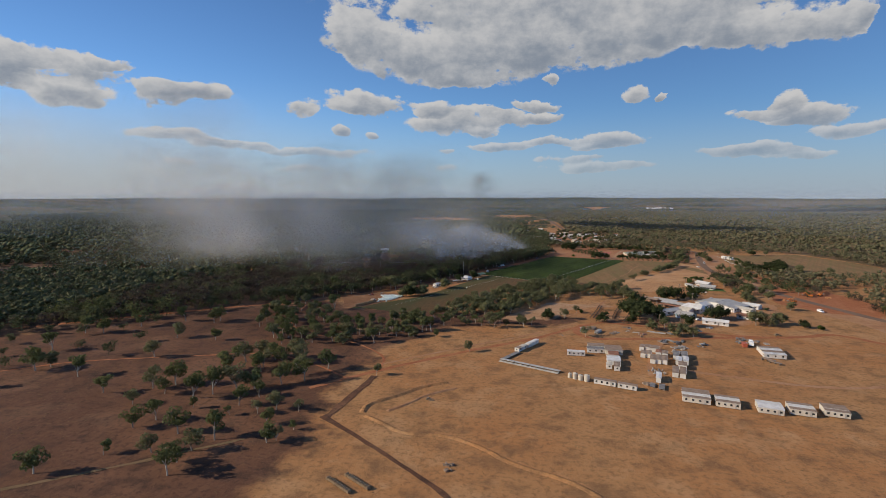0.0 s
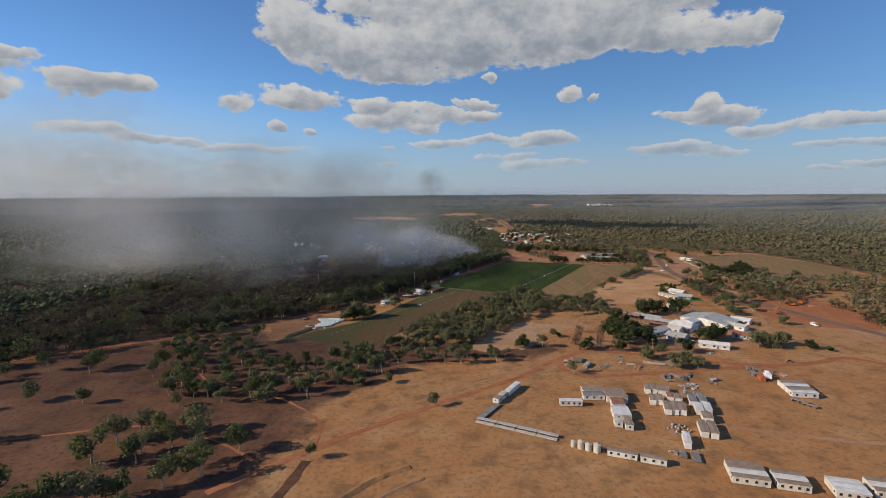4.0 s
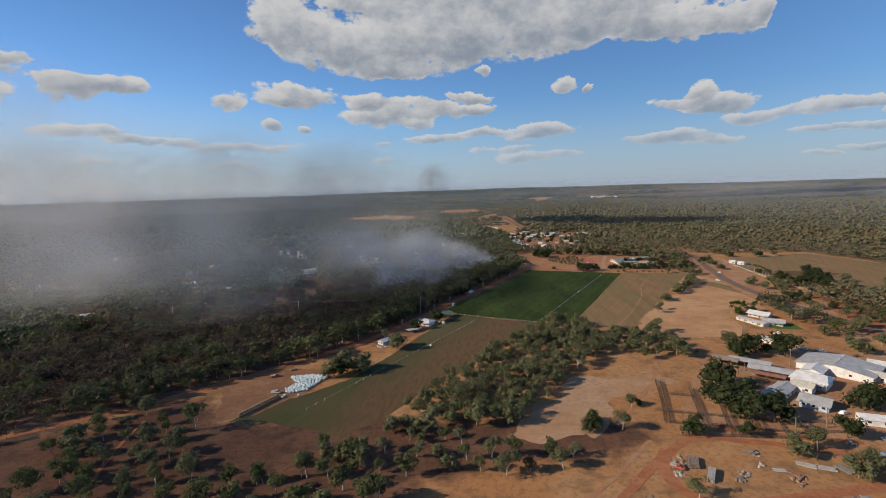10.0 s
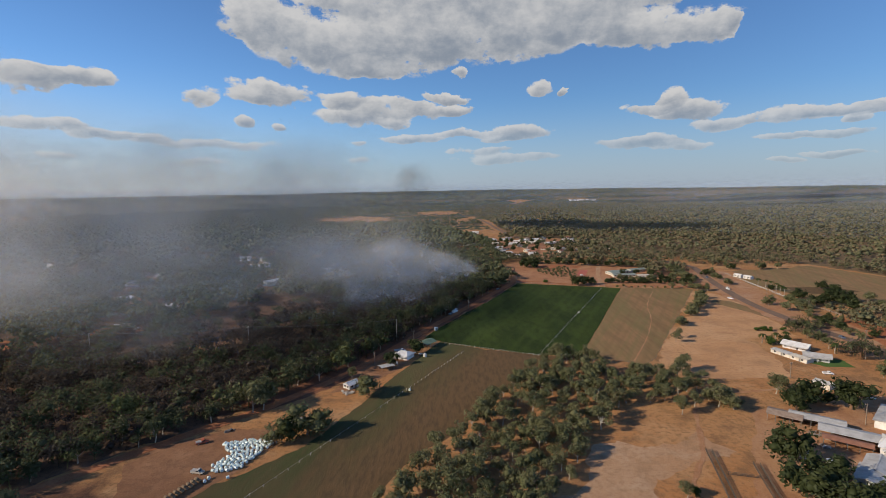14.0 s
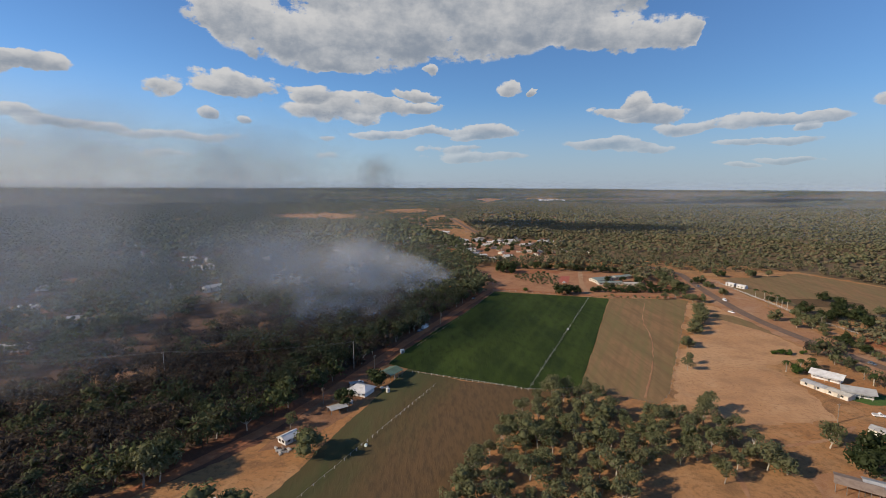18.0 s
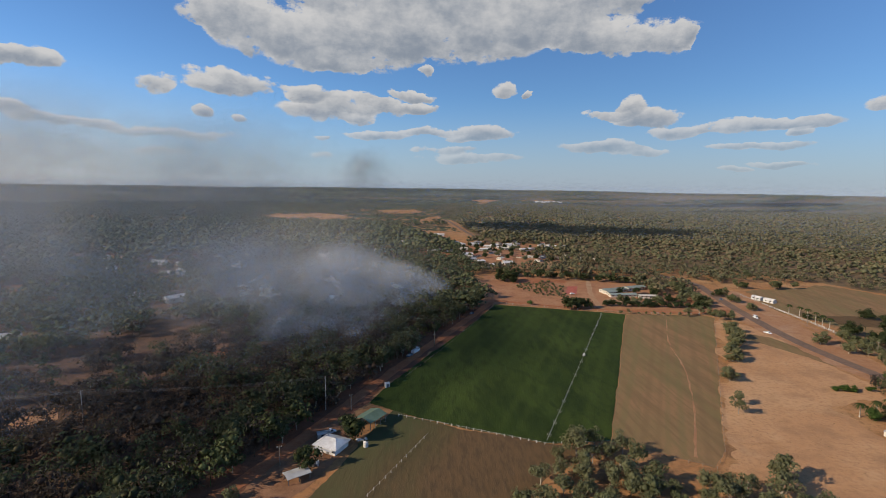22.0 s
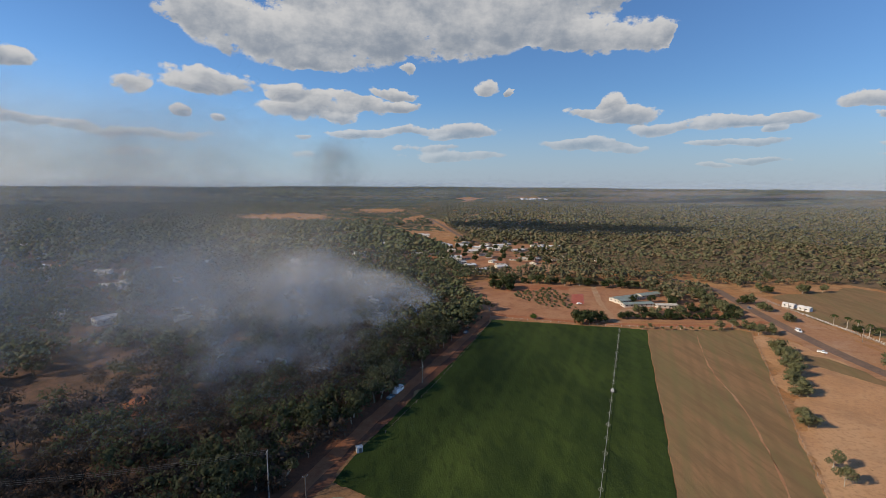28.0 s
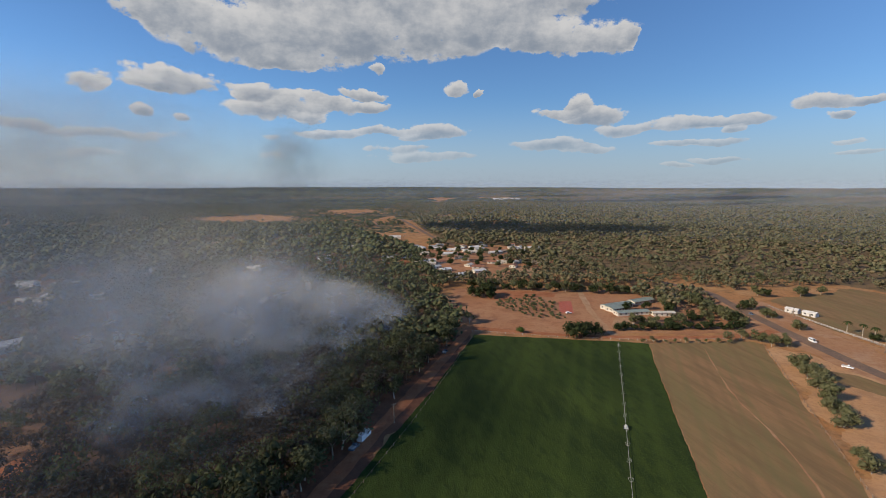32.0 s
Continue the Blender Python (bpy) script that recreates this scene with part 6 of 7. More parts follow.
# ---------------------------------------------------------------- homestead and houses


def building(name, x, y, turn, L, W, h, rise, wall, roof, label, wins=4, doors=1, over=0.5, hip=0.0, category="building", vents=0, group="", porch=0.0):
    """A walled building with a pitched roof whose ridge runs along x."""
    ob = thing(name, pose(x, y, 0, 0, 0, turn), label, category, group)
    walls = Shape()
    if hip:
        walls.box(0, 0, 0, L, W, h)
    else:
        walls.house(L, W, h, rise * W / (W + 2 * over) - 0.02)
    part("wall", walls, wall, ob)
    part("roof", Shape().gable(L, W, h - 0.02, rise + 0.12, 0.14, over, hip=hip), roof, ob)
    part("ridge_cap", Shape().box(0, 0, h + rise + 0.06, max(0.6, L + 2 * over - 2 * hip), 0.5, 0.08), roof, ob)
    if wins:
        spots = [L * ((i + 0.5) / wins - 0.5) for i in range(wins)]
        add_windows(ob, spots, 1.3, 1.0, h * 0.45, -W / 2)
        add_windows(ob, spots, 1.3, 1.0, h * 0.45, W / 2, 1)
        add_windows(ob, [-W * 0.22, W * 0.22], 1.3, 1.0, h * 0.45, -L / 2, -1, "y")
    for i in range(doors):
        part("door", Shape().box(L * (0.12 + 0.3 * i), -W / 2 - 0.04, 0, 1.1, 0.08, min(2.1, h - 0.3)), "grey", ob)
    for i in range(vents):
        part("roof_vent", Shape().tube((L * ((i + 0.5) / vents - 0.5), 0, h + rise), (L * ((i + 0.5) / vents - 0.5), 0, h + rise + 0.9), 0.35, 0.35, 10), "zinc", ob)
    if porch:
        part("porch_roof", Shape().box(0, -W / 2 - porch / 2, h * 0.82, L * 0.9, porch, 0.1), roof, ob)
        for k in (-0.42, 0, 0.42):
            part("porch_post", Shape().box(L * k, -W / 2 - porch + 0.2, 0, 0.14, 0.14, h * 0.82), "white", ob)
    return ob


def open_shed(x, y, turn, L, W, h, rise, roof, label, bays=4, name="open_shed"):
    """A pitched roof on posts, open at the sides."""
    ob = thing(name, pose(x, y, 0, 0, 0, turn), label, "shed")
    part("roof", Shape().gable(L, W, h, rise, 0.12, 0.3), roof, ob)
    for i in range(bays + 1):
        for k in (-1, 1):
            part("post", Shape().box(L * (i / bays - 0.5) * 0.96, k * W * 0.46, 0, 0.22, 0.22, h + 0.02), "steel", ob)
    part("back_wall", Shape().box(0, W * 0.46, 0.2, L * 0.9, 0.08, h * 0.6), "rust", ob)
    for k in (-1, 1):
        part("beam", Shape().box(0, k * W * 0.46, h - 0.3, L, 0.16, 0.25), "steel", ob)
    return ob


building("homestead_shed", 193, 501, 43, 22, 33, 3.6, 2.4, "palewhite", "zinc", "large white homestead building under a grey steel roof", 6, 2, 0.8, vents=3)
building("homestead_annex", 203, 488, -47, 20, 8, 3.3, 1.0, "palewhite", "tank", "low white annex with a tan roof beside the big shed", 4, 1, 0.5)
building("homestead_house", 167, 482, -45, 15, 13, 4.0, 2.0, "palewhite", "palewhite", "two storey white homestead with a bright white roof", 4, 1, 0.8, 2.0, porch=2.6)
building("homestead_wing", 176, 494, 45, 12, 9, 3.8, 1.6, "palewhite", "palewhite", "white wing of the homestead with a white roof", 3, 1, 0.6)
building("homestead_kitchen", 158, 474, -45, 9, 7, 3.6, 1.2, "palewhite", "tank", "low white kitchen block with a tan roof", 2, 1, 0.5)
building("grey_shed", 139.5, 465.5, 43, 14, 7.5, 2.9, 1.3, "palewhite", "zinc", "grey roofed shed beside dark trees", 3, 1, 0.6, group="twin sheds")
building("grey_shed", 147, 471.5, 43, 14, 7.5, 2.9, 1.3, "palewhite", "zinc", "grey roofed shed beside dark trees", 3, 1, 0.6, group="twin sheds")
building("workshop", 153.5, 457.5, -42, 11, 11, 2.9, 1.8, "blue", "zinc", "pale blue workshop with a weathered grey roof", 3, 1, 0.9)
open_shed(139.5, 512, -38, 13, 8, 3.6, 0.9, "rust", "open machinery shed with a rusty roof")
open_shed(150, 507, -36, 20, 7, 3.8, 1.0, "zinc", "open machinery shed with a grey roof", 5)
open_shed(154.5, 495, -36, 20, 9, 3.6, 1.1, "zinc", "open cattle shed with a grey roof by the yards", 5)
open_shed(149.5, 489, -36, 16, 5, 3.0, 0.5, "redrust", "low open lean-to with a rust red roof", 4)
building("white_store", 169, 439.5, -18, 17, 6.5, 2.8, 1.2, "palewhite", "palewhite", "long white store building beside bushes", 3, 1, 0.4)
building("white_store", 217, 503, -40, 13, 8, 3.1, 1.2, "palewhite", "palewhite", "white store at the end of the big shed", 3, 1, 0.4)
building("tan_store", 199, 462, -25, 14, 7, 2.6, 1.0, "palewhite", "redrust", "long low building with a rusty tan roof", 3, 1, 0.4)
# along the highway
building("long_shed", 195.5, 600, -72, 12, 5.5, 2.2, 0.5, "cream", "zinc", "long low grey shed beside the brown paddock", 2, 1, 0.3, group="long sheds")
building("long_shed", 199.5, 589.5, -70, 11, 6, 2.2, 0.5, "cream", "tank", "long low tan shed beside the brown paddock", 2, 1, 0.3, group="long sheds")
building("white_house", 211.5, 611.5, -52, 13, 8, 2.6, 1.7, "palewhite", "palewhite", "white weatherboard house with a bright white roof", 4, 1, 1.3, category="house", porch=2.2)
building("white_house", 209.5, 590.5, -32, 12, 7.5, 2.6, 1.6, "palewhite", "zinc", "white house with a grey roof beside a lawn", 4, 1, 1.3, category="house", porch=2.2)
building("small_shed", 184, 549.5, -62, 8, 5.5, 2.8, 0.8, "cream", "zinc", "small grey roofed shed under dark trees", 1, 1, 0.3)
building("white_shed", 313.5, 860, -68, 9, 5, 2.9, 0.9, "palewhite", "palewhite", "plain white shed beside the highway", 2, 1, 0.3, group="highway sheds")
building("white_shed", 318, 849, -68, 9, 5, 2.9, 0.9, "palewhite", "palewhite", "plain white shed beside the highway", 2, 1, 0.3, group="highway sheds")
# by the dirt road
building("farmhouse", -41.2, 600.2, -27, 9.6, 8.6, 2.7, 1.7, "palewhite", "palewhite", "small white farmhouse with a bright hipped roof", 3, 1, 0.9, 3.6, category="house", porch=1.8)
open_shed(-27.8, 620, 56, 10.5, 8.5, 3.8, 1.4, "greenroof", "open farm shed with a faded green roof", 3, "green_shed")
open_shed(-49.8, 579.8, 33, 8, 5, 2.4, 0.4, "zinc", "grey carport beside the farmhouse", 2, "carport")
building("garden_shed", -46.5, 608.5, 20, 4, 3, 2.2, 0.4, "cream", "zinc", "small grey garden shed by the dirt road", 1, 1, 0.2)
building("white_hut", -65.3, 553.8, 52, 7, 5, 2.2, 1.3, "palewhite", "palewhite", "small white hut beside a dark tree", 2, 1, 0.4)
building("pump_box", -23.3, 659.7, 20, 2.2, 2.0, 2.2, 0.3, "palewhite", "palewhite", "small white pump box at the field edge", 0, 1, 0.1)
open_shed(-80.5, 509, 20, 7, 5, 2.8, 0.5, "palewhite", "small white roofed shelter under a dark tree", 2, "shelter")
# school
building("school_block", 187, 893, 20, 27, 9, 2.9, 1.2, "cream", "sage", "long low school block with a pale green roof", 7, 2, 0.8, category="school", group="school blocks")
building("school_block", 181, 884, 20, 12, 8, 2.9, 1.2, "cream", "sage", "low school block with a pale green roof", 4, 1, 0.8, category="school", group="school blocks")
building("school_block", 214, 905, 20, 22, 8, 2.9, 1.2, "cream", "sage", "long low school block with a pale green roof", 5, 1, 0.8, category="school", group="school blocks")
building("school_block", 188, 872, 4, 26, 7, 2.7, 0.9, "cream", "sage", "cream school block with a pale green roof", 6, 1, 0.6, category="school", group="school blocks")
building("school_block", 210, 866, -6, 16, 6, 2.7, 0.7, "cream", "tank", "cream school block with a tan roof", 4, 1, 0.6, category="school", group="school blocks")

# ---------------------------------------------------------------- township
TOWN_RNG = np.random.default_rng(41)
for x, y, L, W, roof in ((84, 1045, 26, 10, "palewhite"), (112, 1066, 14, 9, "palewhite"), (58, 1128, 26, 14, "tank"), (76, 1080, 12, 10, "palewhite"), (66, 1100, 14, 9, "zinc"), (100, 1208, 22, 12, "palewhite"), (131, 1234, 14, 10, "palewhite"), (152, 1248, 16, 10, "zinc"),
                         (90, 1271, 14, 9, "palewhite"), (123, 1262, 12, 9, "palewhite"), (149, 1275, 15, 10, "palewhite"), (167, 1212, 18, 10, "palewhite"), (232, 1254, 16, 10, "palewhite"), (206, 1262, 12, 9, "zinc")):
    building("town_building", x, y, float(TOWN_RNG.uniform(-12, 25)), L, W, 2.7, 1.2, "cream", roof, f"township building with a {'white' if roof == 'palewhite' else 'dull'} roof on bare earth", 4, 1, 0.4, group="township")
for i in range(40):
    x, y = TOWN_RNG.uniform(50, 250), TOWN_RNG.uniform(1070, 1330)
    roof = ("tank", "rust", "zinc", "redrust", "palewhite")[i % 5]
    building("town_house", float(x), float(y), float(TOWN_RNG.uniform(-30, 60)), float(TOWN_RNG.uniform(8, 14)), 8, 2.5, 1.4, "cream", roof, f"small township house with a {'white' if roof == 'palewhite' else 'rusty' if roof == 'redrust' else 'pale'} roof", 2, 1, 0.5, category="house", group="township")
for x, y, L, W, roof in ((-30, 1305, 44, 12, "palewhite"), (39, 1188, 14, 10, "zinc"), (62, 1140, 20, 14, "palewhite"), (38, 1432, 14, 9, "palewhite"), (30, 1438, 10, 8, "zinc"), (-178, 1585, 16, 9, "palewhite"), (-150, 1572, 12, 9, "zinc"), (-106, 1552, 18, 9, "palewhite"), (22, 1190, 12, 5, "tank")):
    building("town_shed", x, y, float(TOWN_RNG.uniform(-8, 12)), L, W, 4.0, 1.2, "palewhite", roof, f"long township shed with a {'white' if roof == 'palewhite' else 'dull'} roof among trees", 4, 1, 0.4, group="township")
for i in range(30):
    x, y = TOWN_RNG.uniform(-620, -60), TOWN_RNG.uniform(820, 1500)
    if i % 3 == 0:
        x, y = TOWN_RNG.uniform(-120, 60), TOWN_RNG.uniform(1150, 1500)
    roof = ("palewhite", "zinc", "palewhite", "tank")[i % 4]
    building("bush_house", float(x), float(y), float(TOWN_RNG.uniform(-40, 60)), float(TOWN_RNG.uniform(10, 20)), 9, 4.5, 1.8, "palewhite", roof, "house with a pale roof among the trees", 2, 1, 0.6, category="house", group="houses in the woods")
for i, (cx, cy, rx, ry) in enumerate(CLEARINGS):
    if rx < 15:
        continue
    building("bush_house", cx + 0.2 * rx, cy + 0.1 * ry, float(TOWN_RNG.uniform(-20, 40)), 10.0 + 2.0 * (i % 4), 8, 3.6, 1.5, "cream", ("palewhite", "zinc", "tank")[i % 3], "house with a pale roof in a clearing", 3, 1, 0.6, category="house", group="houses in the woods")
for i in range(26):
    x, y = 690 + 5.4 * i + TOWN_RNG.uniform(-6, 6), 3300 + TOWN_RNG.uniform(-45, 45)
    z = float(hill(np.array(x), np.array(y)))
    ob = building("distant_building", float(x), float(y), float(TOWN_RNG.uniform(-20, 20)), float(TOWN_RNG.uniform(8, 22)), 12, 8, 2, "palewhite", "palewhite", "far white building on the plain", 0, 0, 0.3, group="far settlement")
    ob.location.z = z - 0.5

# ---------------------------------------------------------------- bales, stacks and scrap


def bale_mesh(r, w, mat, upright=False):
    """A round bale with softened rims."""
    s = Shape()
    prof = [(0.0, r * 0.9), (w * 0.06, r * 0.98), (w * 0.5, r * 1.02), (w * 0.94, r * 0.98), (w, r * 0.9)]
    n = 14
    pts = []
    for h, q in prof:
        for i in range(n):
            a = 6.2832 * i / n
            pts.append((q * math.cos(a), q * math.sin(a), h) if upright else (h - w / 2, q * math.cos(a), r + q * math.sin(a) * 0.96))
    faces = [(k * n + i, k * n + (i + 1) % n, (k + 1) * n + (i + 1) % n, (k + 1) * n + i) for k in range(len(prof) - 1) for i in range(n)]
    faces += [tuple(range(n))[::-1], tuple(range((len(prof) - 1) * n, len(prof) * n))]
    return s.poly(pts, faces).mesh("bale", mat)


def bales():
    rng = np.random.default_rng(8)
    wrapped = bale_mesh(0.62, 1.15, "wrap")
    pile = [(-107.5, 493), (-97, 496.5), (-86, 494.5), (-88, 488), (-92, 475), (-101, 471), (-104, 475.5), (-100, 484)]
    for x, y in scatter(rng, pile, 1.3, 2600):
        ob = new("wrapped_bale", wrapped)
        ob.matrix_basis = pose(x, y, 0.04, 0, 0, rng.uniform(0, 180))
        tagged(ob, "round silage bale in pale green plastic wrap", "bale", "wrapped bales")
    for x, y in ((-101.5, 465.5), (-101, 467.6), (-94, 468), (-33, 548)):
        ob = new("wrapped_bale", wrapped)
        ob.matrix_basis = pose(x, y, 0.04, 0, 0, rng.uniform(0, 180))
        tagged(ob, "loose wrapped silage bale on the grass", "bale", "wrapped bales")
    hay = bale_mesh(0.62, 1.3, "hay")
    for i in range(15):
        for z in (0, 1):
            if z and i > 13:
                continue
            ob = new("hay_bale", hay)
            x, y = -113.9 + 10.0 * (i + 0.5 * z) / 14, 444.0 + 22.0 * (i + 0.5 * z) / 14
            ob.matrix_basis = pose(x, y, 0.04 + z * 1.1, 0, 0, -24.5)
            tagged(ob, "old brown round hay bale stacked in a wall", "bale", "hay wall")
    for i in range(20):
        ob = new("hay_bale", hay)
        row, k = divmod(i, 10)
        ob.matrix_basis = pose(-27.1 + row * 5.4 + 1.07 * k, 195.3 + row * 3.1 - 0.66 * k, 0, 0, 0, 58)
        tagged(ob, "small weathered hay bale in a row on dry grass", "bale", "bale rows")


bales()


def stack(x, y, turn, L, W, layers, mat, label, name="timber_stack"):
    """Beams stacked crosswise on bearers."""
    rng = random.Random(int(x * 7 + y))
    ob = thing(name, pose(x, y, 0, 0, 0, turn), label, "stack", "yard stacks")
    n = max(3, int(W / 0.45))
    for k in (-0.35, 0.35):
        part("bearer", Shape().box(L * k, 0, 0, 0.2, W, 0.2), "timber", ob)
    for j in range(layers):
        for i in range(n):
            if rng.random() < 0.12 and j:
                continue
            part("beam", Shape().box(rng.uniform(-0.3, 0.3), W * ((i + 0.5) / n - 0.5), 0.2 + 0.32 * j, L * rng.uniform(0.8, 1.0), W / n * 0.85, 0.3, rng.uniform(-1, 1)), mat, ob)
    return ob


def heap(x, y, r, n, mats, label, name="scrap_heap", tall=1.0):
    """A loose heap of odd pieces lying over one another."""
    rng = random.Random(int(x * 13 + y * 3))
    ob = thing(name, pose(x, y, 0, 0, 0, rng.uniform(0, 90)), label, "heap", "yard heaps")
    for i in range(n):
        q = rng.random() ** 0.7 * r
        a = rng.uniform(0, 6.283)
        long = rng.uniform(0.5, 1.6) * (1.8 if name == "scrap_heap" else 1.0)
        s = Shape()
        if name == "rock_heap":
            s.tube((q * math.cos(a), q * math.sin(a), 0), (q * math.cos(a) + rng.uniform(-0.2, 0.2), q * math.sin(a), rng.uniform(0.5, 1.1) * tall), rng.uniform(0.4, 0.8), rng.uniform(0.2, 0.45), 6)
            part("rock", s, mats[i % len(mats)], ob)
        else:
            s.box(q * math.cos(a), q * math.sin(a), 0, long, rng.uniform(0.3, 1.1), rng.uniform(0.25, 0.9) * tall, rng.uniform(0, 180))
            part("scrap_piece", s, mats[i % len(mats)], ob)


stack(78.5, 408, 70, 7.5, 4.2, 4, "timber", "tall stack of grey split timber in the yard")
stack(81.5, 399.5, 62, 8.5, 2.4, 5, "pole", "long pale timber stack beside the loop drive")
stack(121, 385, 68, 8.0, 3.2, 2, "grey", "low stack of grey steel lengths")
stack(126, 386.5, 120, 7.0, 1.8, 2, "grey", "low stack of grey steel lengths")
stack(133, 387.5, 65, 6.0, 1.6, 2, "grey", "low stack of grey steel lengths")
stack(118.5, 407.5, -30, 7.0, 3.0, 1, "pole", "flat layer of pale boards by the trees")
stack(124, 405.5, -20, 6.5, 3.0, 1, "pole", "flat layer of pale boards by the trees")
stack(130, 405, -70, 6.0, 3.2, 1, "grey", "flat layer of pale sheets by the trees")
stack(103, 416, -20, 6.0, 1.4, 1, "timber", "few old rails lying in dry grass")
stack(107, 404, -10, 5.0, 2.0, 1, "pole", "few pale boards lying in dry grass")
heap(173, 400, 5.0, 22, ("grey", "rust", "steel"), "dark heap of scrap machinery in dry grass")
heap(180, 396, 2.5, 8, ("rust", "steel"), "small heap of scrap metal in dry grass")
heap(104, 324.5, 4.5, 22, ("stone", "pole", "grey"), "grey heap of broken blocks by the cabins", "rock_heap")
heap(125, 362.5, 4.0, 18, ("steel", "zinc", "rust"), "heap of grey scrap behind the cabins")
heap(128, 371, 2.4, 8, ("pole", "steel"), "small heap of pale scrap by the track")
heap(96, 304.5, 2.6, 10, ("timber", "stone"), "heap of brush and timber beside a cabin")
heap(93.5, 401.5, 2.2, 10, ("stone", "grey"), "small grey heap of rubble in the yard", "rock_heap", 0.7)
heap(112, 401, 2.2, 9, ("redrust", "rust"), "rusty heap of old sheet metal")
heap(71, 401.5, 2.0, 8, ("stone", "pole"), "pale heap of rocks in the loop", "rock_heap", 0.8)
heap(75.5, 413, 1.2, 5, ("stone",), "few pale boulders in dry grass", "rock_heap", 0.7)
heap(184, 392, 1.8, 7, ("rust", "pole"), "small heap of scrap beside the drive")
heap(95, 306, 1.6, 6, ("stone", "pole"), "small heap of pale rocks", "rock_heap", 0.6)
heap(-8, 266, 2.0, 7, ("timber", "hay"), "old feed and timber on dry grass", "brush_heap", 0.6)
heap(11, 210, 2.6, 9, ("timber", "rust"), "dark heap of old timber at the drain", "brush_heap", 1.2)
heap(56, 388, 2.0, 6, ("rust", "timber"), "fallen dark timber in dry grass", "brush_heap", 0.5)
heap(-66, 546, 3.0, 14, ("pole", "timber"), "loose heap of pale timber by the hut")
heap(-110, 505, 1.6, 6, ("timber", "steel"), "small dark heap by the bales")
heap(-45.5, 589, 2.0, 7, ("steel", "white"), "household clutter beside the farmhouse")
heap(-30, 606, 1.8, 6, ("steel", "white"), "household clutter beside the farmhouse")
heap(145, 500, 3.0, 14, ("rust", "steel", "timber"), "rusty machinery parts under the open shed")
heap(141, 489, 2.4, 10, ("rust", "white", "timber"), "farm clutter beside the open shed")
heap(158, 500, 2.4, 10, ("redrust", "steel"), "farm clutter behind the homestead")
heap(126, 372, 3.2, 16, ("steel", "zinc", "rust", "pole"), "long heap of grey scrap beside the cabins")
heap(130, 374, 2.4, 10, ("zinc", "pole"), "pale heap of sheet metal beside the cabins")
heap(125, 361, 3.0, 14, ("steel", "rust", "grey"), "heap of rusty machine parts behind the cabins")
heap(141, 378, 1.6, 6, ("rust", "steel"), "single rusty machine in dry grass")
heap(170, 393, 3.4, 16, ("steel", "grey", "rust"), "dark heap of scrap beside the red container")
heap(104, 415, 2.2, 8, ("timber", "pole"), "heap of old rails near the stock yards")
heap(103, 407, 2.0, 8, ("stone", "pole"), "pale rubble heap in the loop", "rock_heap", 0.6)
heap(91, 398, 1.8, 8, ("timber", "rust"), "small brown heap in the loop")
heap(74, 408, 2.4, 12, ("timber", "stone"), "brown heap of split logs in the loop", "rock_heap", 0.8)
heap(109, 397, 2.2, 9, ("rust", "redrust"), "rusty heap of pipes beside the drive")
heap(161, 427, 2.0, 8, ("pole", "zinc"), "pale clutter under the trees by the drive")
heap(146, 424, 1.8, 7, ("pole", "timber"), "stacked pale boards under the trees")
stack(120, 382.5, 110, 8.5, 3.6, 1, "rust", "flat layer of long grey steel lengths")
stack(129, 383, 75, 8.0, 2.2, 2, "steel", "low stack of dull steel lengths")
cabin(168.3, 383.5, 80, 5.0, 2.4, 2.4, "red", "red", 0, "short red oxide shipping container")

# ---------------------------------------------------------------- stock yards and fences
POST, RAIL = {}, {}


def fence(line, gap, h, mat, label, rails=2, name="fence", post=0.16, start=0.0):
    """Posts at even steps with rails or wires between them, each a piece of its own."""
    ob = thing(name, pose(line[0][0], line[0][1], 0), label, "fence", "fences")
    key = (mat, post, h)
    if key not in POST:
        POST[key] = Shape().tube((0, 0, -0.1), (0, 0, h), post, post * 0.85, 6).mesh("post", mat)
        RAIL[key] = Shape().box(0.5, 0, -0.06, 1, 0.1 if rails < 3 else 0.16, 0.14).mesh("rail", mat)
    o = Vector((*line[0], 0))
    for a, b in zip(line, line[1:]):
        a, b = Vector((*a, 0)), Vector((*b, 0))
        d = b - a
        n = max(1, round(d.length / gap))
        t = math.degrees(math.atan2(d.y, d.x))
        for i in range(n):
            p = a + d * i / n - o
            q = new("post", POST[key])
            q.parent = ob
            q.location = p
            for k in range(rails):
                w = new("rail", RAIL[key])
                w.parent = ob
                w.matrix_basis = pose(p.x, p.y, h * (k + 0.9) / (rails + 0.2), 0, 0, t) @ Matrix.Diagonal((d.length / n, 0.5 if rails == 1 else 1, 0.35 if rails == 1 else 1, 1))
    return ob


YARD = "weathered timber rail fence of the stock yards"
for line in ([(92, 487), (86, 462), (80, 440)], [(94, 486), (88, 461), (82, 439)], [(105, 477), (101, 462), (96, 440)], [(107, 476), (103, 461), (98, 440)], [(80, 452), (97, 448), (111, 445), (128, 441), (149, 440)], [(82, 440), (96, 438), (116, 434), (133, 431), (150, 432)],
             [(111, 457), (106, 441), (103, 429)], [(114, 456), (109, 441), (106, 429)], [(118, 443), (115, 432)], [(121, 443), (118, 432)], [(128, 441), (124, 428)], [(136, 440), (132, 429)], [(139, 440), (135, 429)], [(92, 470), (104, 467)], [(83, 429), (103, 428), (124, 427), (135, 428)]):
    fence(line, 3.0, 1.4, "darkbark", YARD, 3, "stock_yard_rails", 0.11)
